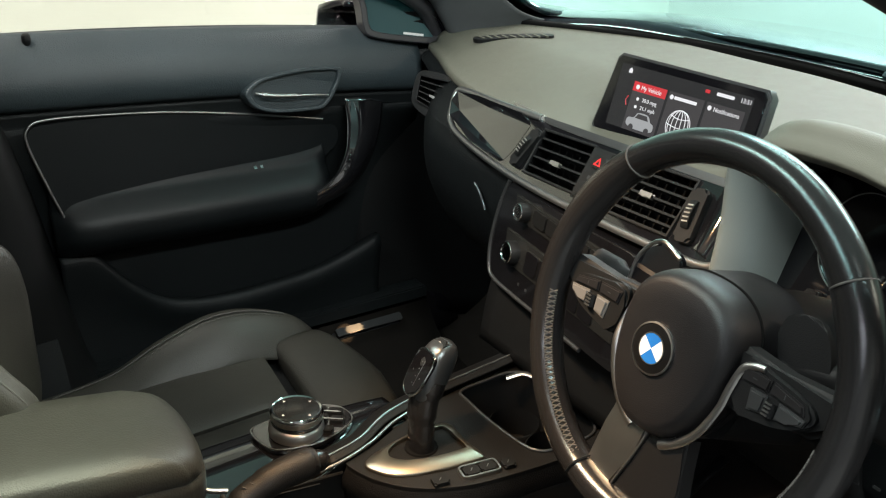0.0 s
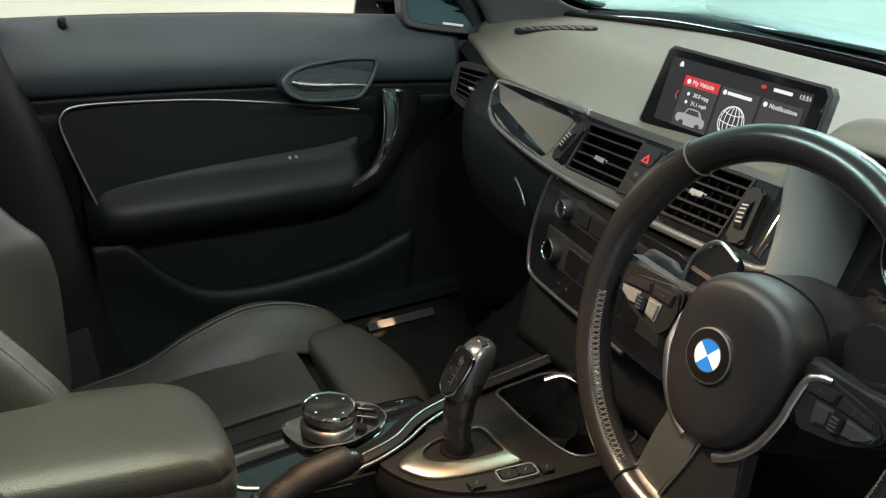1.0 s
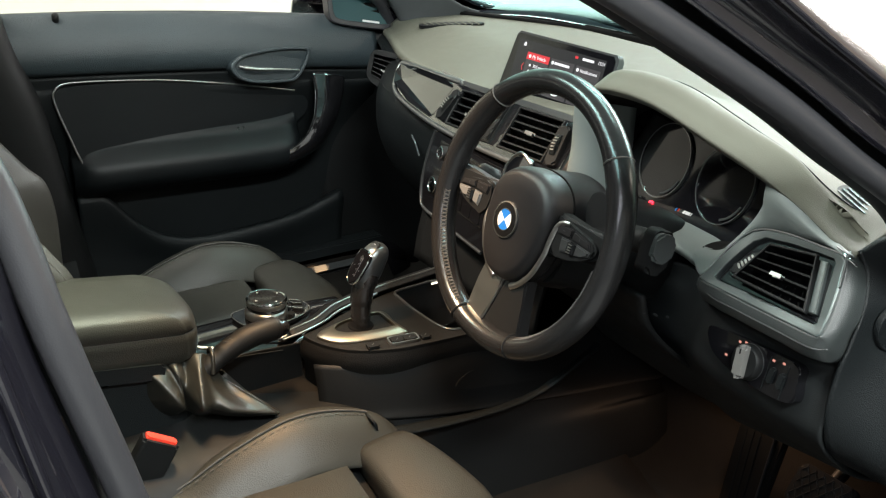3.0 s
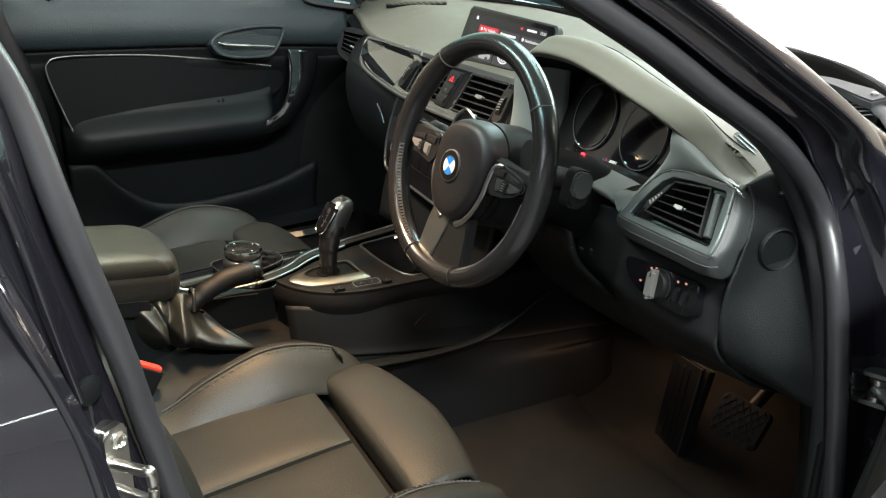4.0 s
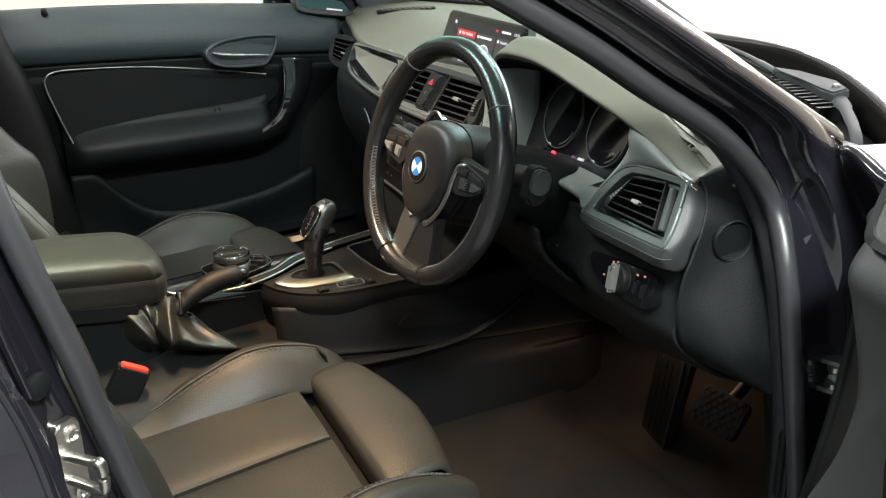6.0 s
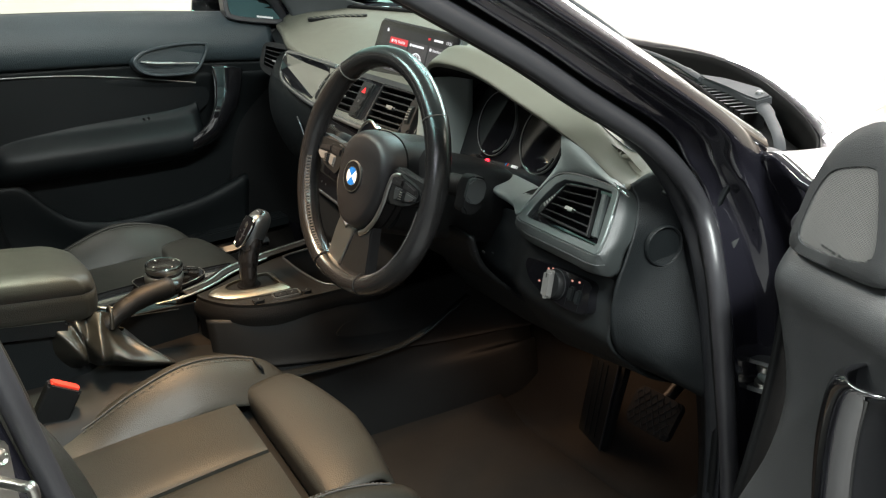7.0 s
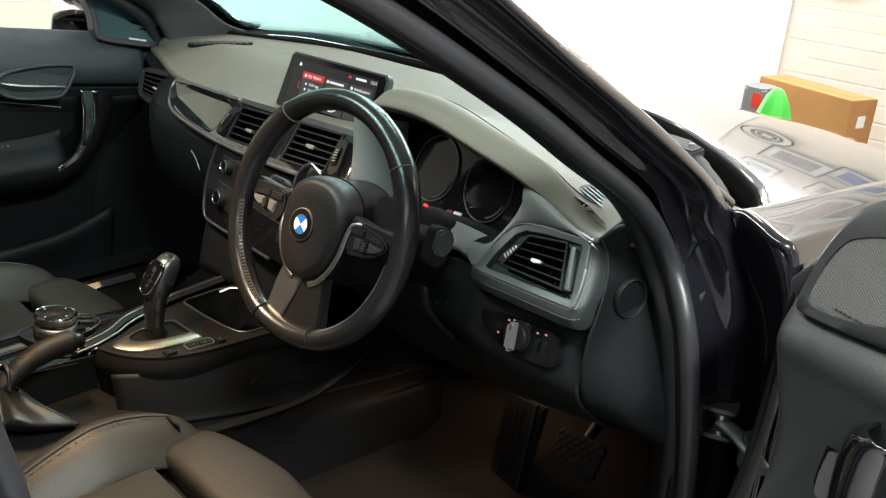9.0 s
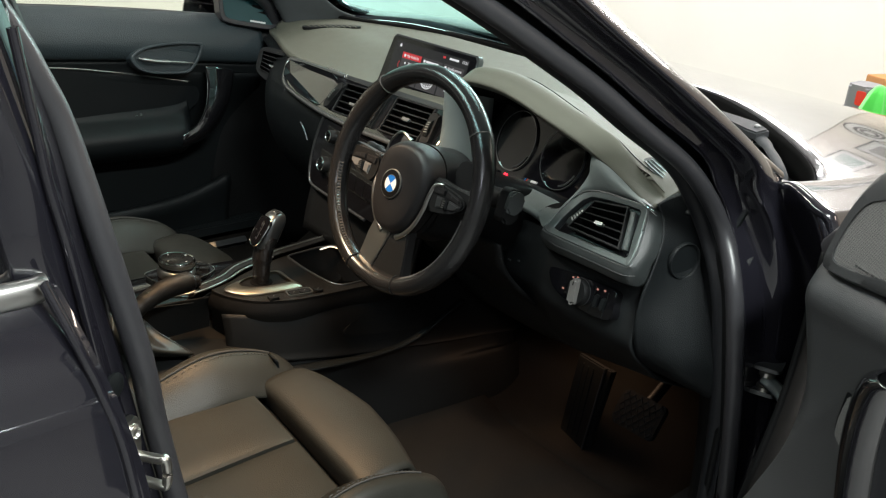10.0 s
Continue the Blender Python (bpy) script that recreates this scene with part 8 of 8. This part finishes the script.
# check strap and hinge
ck = thing("door_check_strap", "dusty steel door check strap between jamb and door", "door hinge", (0.315, -0.875, 0.675))
part("pivot", lathe(Matrix.Translation((0.300, -0.884, 0.664)), ((0.012, 0.0), (0.012, 0.006), (0.009, 0.007), (0.009, 0.022), (0.012, 0.023), (0.012, 0.030), (0.007, 0.033)), 24), M_STEEL, ck, "dull zinc pivot bolt")
part("bracket", block(Matrix.Translation((0.312, -0.878, 0.660)) @ pose(0, 0, 0, 0, 0, 20), rrect(0.05, 0.040, 0.006), -0.003, 0.004, 0.001), M_GREYTRIM, ck)
part("bracket", block(Matrix.Translation((0.312, -0.878, 0.700)) @ pose(0, 0, 0, 0, 0, 20), rrect(0.05, 0.040, 0.006), -0.003, 0.003, 0.001), M_GREYTRIM, ck)
part("strap", tube([(0.300, -0.884, 0.680), (0.296, -0.902, 0.676), (0.290, -0.922, 0.670), (0.282, -0.940, 0.664), (0.262, -0.965, 0.660)], [0.014, 0.013, 0.013, 0.012, 0.012], 10, flat=0.6, smooth=20), M_FRAME, ck)
part("strap_bush", tube([(0.294, -0.925, 0.684), (0.293, -0.930, 0.66), (0.290, -0.934, 0.615)], [0.011, 0.014, 0.008], 14, flat=0.6, smooth=12), M_RUBBER, ck, "black rubber stop on the strap")
for z in (0.50,):
    h_ = dd
    part("hinge_leaf", block(Matrix.Translation((0.31, -0.905, z)) @ pose(0, 0, 0, 90, 0, 20), rrect(0.07, 0.055, 0.008), -0.004, 0.004, 0.002), M_PAINT, h_)
    part("hinge_pin", lathe(Matrix.Translation((0.275, -0.935, z - 0.035)), ((0.009, 0.0), (0.009, 0.07), (0.006, 0.074)), 16), M_PAINT, h_)
    part("hinge_leaf", block(Matrix.Translation((0.235, -0.955, z)) @ pose(0, 0, 0, 90, 0, 40), rrect(0.08, 0.05, 0.008), -0.004, 0.004, 0.002), M_PAINT, h_)

# ---- things beyond the bonnet ----
box = thing("cardboard_box", "brown cardboard box standing against the brick wall", "box", (3.30, 0.14, 0.0))
bxm = Matrix.Translation((3.272, 0.165, 0.0)) @ pose(0, 0, 0, 0, 0, -17)
part("carton", block(bxm, rrect(0.17, 0.48, 0.004, 1), 0.0, 0.612, 0.003), M_CARD, box)
part("label", block(bxm @ Matrix.Translation((0.0, -0.2405, 0.52)) @ pose(0, 0, 0, 90, 0, 0), rrect(0.05, 0.05, 0.002), 0, 0.001, 0), M_WHITE, box, "small white shipping label")
part("tape", block(bxm @ Matrix.Translation((0, 0, 0.6125)), rrect(0.05, 0.40, 0.002), 0, 0.0008, 0), M_CARD, box)
cl = thing("green_cloth", "bright green microfibre cloth draped over a stand", "cloth", (2.75, 0.12, 0.0))
rows = []
for k, (r_, z) in enumerate(((0.008, 0.672), (0.022, 0.664), (0.036, 0.640), (0.050, 0.60), (0.066, 0.55), (0.085, 0.44), (0.095, 0.32))):
    rows.append([(2.75 + r_ * (1 + 0.16 * math.sin(5 * t + 0.4 * k) * (k > 1)) * math.cos(t), 0.12 + r_ * (1 + 0.14 * math.sin(7 * t) * (k > 1)) * math.sin(t), z + 0.012 * math.sin(3 * t) * (k > 2)) for t in [2 * math.pi * j / 48 for j in range(48)]])
bm = bmesh.new()
vs = quads(bm, rows, loop_v=True)
bm.faces.new(vs[0])
part("cloth", bm, M_GREEN, cl)
part("stand", lathe(Matrix.Translation((2.75, 0.12, 0.0)), ((0.13, 0.0), (0.12, 0.03), (0.03, 0.05), (0.02, 0.64), (0.0, 0.655)), 20), M_DARK, cl)
case = thing("tool_case", "grey tool case with a red patch by the wall", "tool case", (3.05, 0.40, 0.0))
part("case", block(Matrix.Translation((3.10, 0.335, 0.0)), rrect(0.14, 0.10, 0.02), 0.0, 0.60, 0.01), mat("grey_case_plastic", (0.18, 0.18, 0.19), 0.5, grain=0.3, scale=300), case)
part("red_patch", block(Matrix.Translation((3.029, 0.315, 0.55)) @ pose(0, 0, 0, 90, 0, -90), rrect(0.04, 0.06, 0.008), 0, 0.004, 0.001), M_RED, case)

# framed prints high on the front wall
def print_frame(name, y, z, w, h, tint, label, x=3.298):
    f_ = thing(name, label, "picture", (x, y, z - h / 2), group="framed prints on the front wall")
    m_ = Matrix.Translation((x, y, z)) @ pose(0, 0, 0, 90, 0, -90)
    part("frame", ring(m_, rrect(w, h, 0.004, 1), rrect(w - 0.02, h - 0.02, 0.003, 1), 0.0, 0.02), M_GREYTRIM, f_)
    part("mount", block(m_, rrect(w - 0.018, h - 0.018, 0.003, 1), 0.0, 0.006, 0), M_WHITE, f_)
    part("print", block(m_, rrect(w * 0.66, h * 0.62, 0.003, 1), 0.005, 0.008, 0), tint, f_)
    return f_


print_frame("framed_print", 0.04, 1.36, 0.40, 0.27, mat("dark_print", (0.20, 0.19, 0.19), 0.5, vary=0.5, vscale=12), "framed dark monochrome print hung on the brick wall", x=3.592)
print_frame("framed_print", -0.32, 1.26, 0.34, 0.24, mat("blue_print", (0.16, 0.20, 0.36), 0.5, vary=0.5, vscale=8), "framed violet-blue print hung on the brick wall", x=3.592)
print_frame("framed_print", -0.38, 1.62, 0.36, 0.25, mat("ochre_print", (0.30, 0.24, 0.20), 0.5, vary=0.5, vscale=8), "framed ochre and purple print hung on the brick wall", x=3.592)
print_frame("framed_print", 0.14, 1.78, 0.26, 0.34, mat("teal_print", (0.16, 0.26, 0.24), 0.5, vary=0.5, vscale=8), "framed pale teal print hung on the brick wall", x=3.592)
ov = thing("oval_plaque", "oval grey wall plaque with concentric rings", "plaque", (3.592, 0.31, 1.0), group="framed prints on the front wall")
om = Matrix.Translation((3.592, 0.31, 1.12)) @ pose(0, 0, 0, 90, 0, -90)
part("rim", ring(om, disc(0.12, 40, 0.145), disc(0.112, 40, 0.137), 0.0, 0.018), M_DARK, ov)
part("face", block(om, disc(0.113, 40, 0.138), 0.0, 0.008, 0.001), M_WHITE, ov)
for k in range(2):
    part("ring", ring(om, disc(0.075 - 0.03 * k, 40, 0.092 - 0.035 * k), disc(0.055 - 0.03 * k, 40, 0.07 - 0.035 * k), 0.006, 0.012), M_GREYTRIM, ov)


# painted bricks in front of the car
rng = random.Random(5)
BR = bpy.data.meshes.new("brick")
bm = bmesh.new()
bmesh.ops.create_cube(bm, size=1, matrix=Matrix.Diagonal((0.02, 0.218, 0.070, 1)))
bmesh.ops.bevel(bm, geom=list(bm.edges), offset=0.003, segments=1, affect="EDGES")
bm.to_mesh(BR)
bm.free()
BR.materials.append(M_BRICK)
rest = bmesh.new()
for row in range(39):
    for col in range(21):
        y = 0.36 - 0.225 * col - (0.1125 if row % 2 else 0.0)
        z = 0.036 + 0.075 * row
        if y < ROOM_Y0 + 0.12:
            continue
        p = (ROOM_X1 + 0.0092 - rng.uniform(0, 0.0008), y, z)
        if col < 6 and row < 26:
            ob = new("brick", BR)
            ob.parent = WALL_BRICK
            ob.matrix_basis = Matrix.Translation(p)
        else:
            bmesh.ops.create_cube(rest, size=1, matrix=Matrix.LocRotScale(p, None, (0.02, 0.218, 0.070)))
part("brickwork", rest, M_BRICK, WALL_BRICK, kind="stuff", smooth=False)
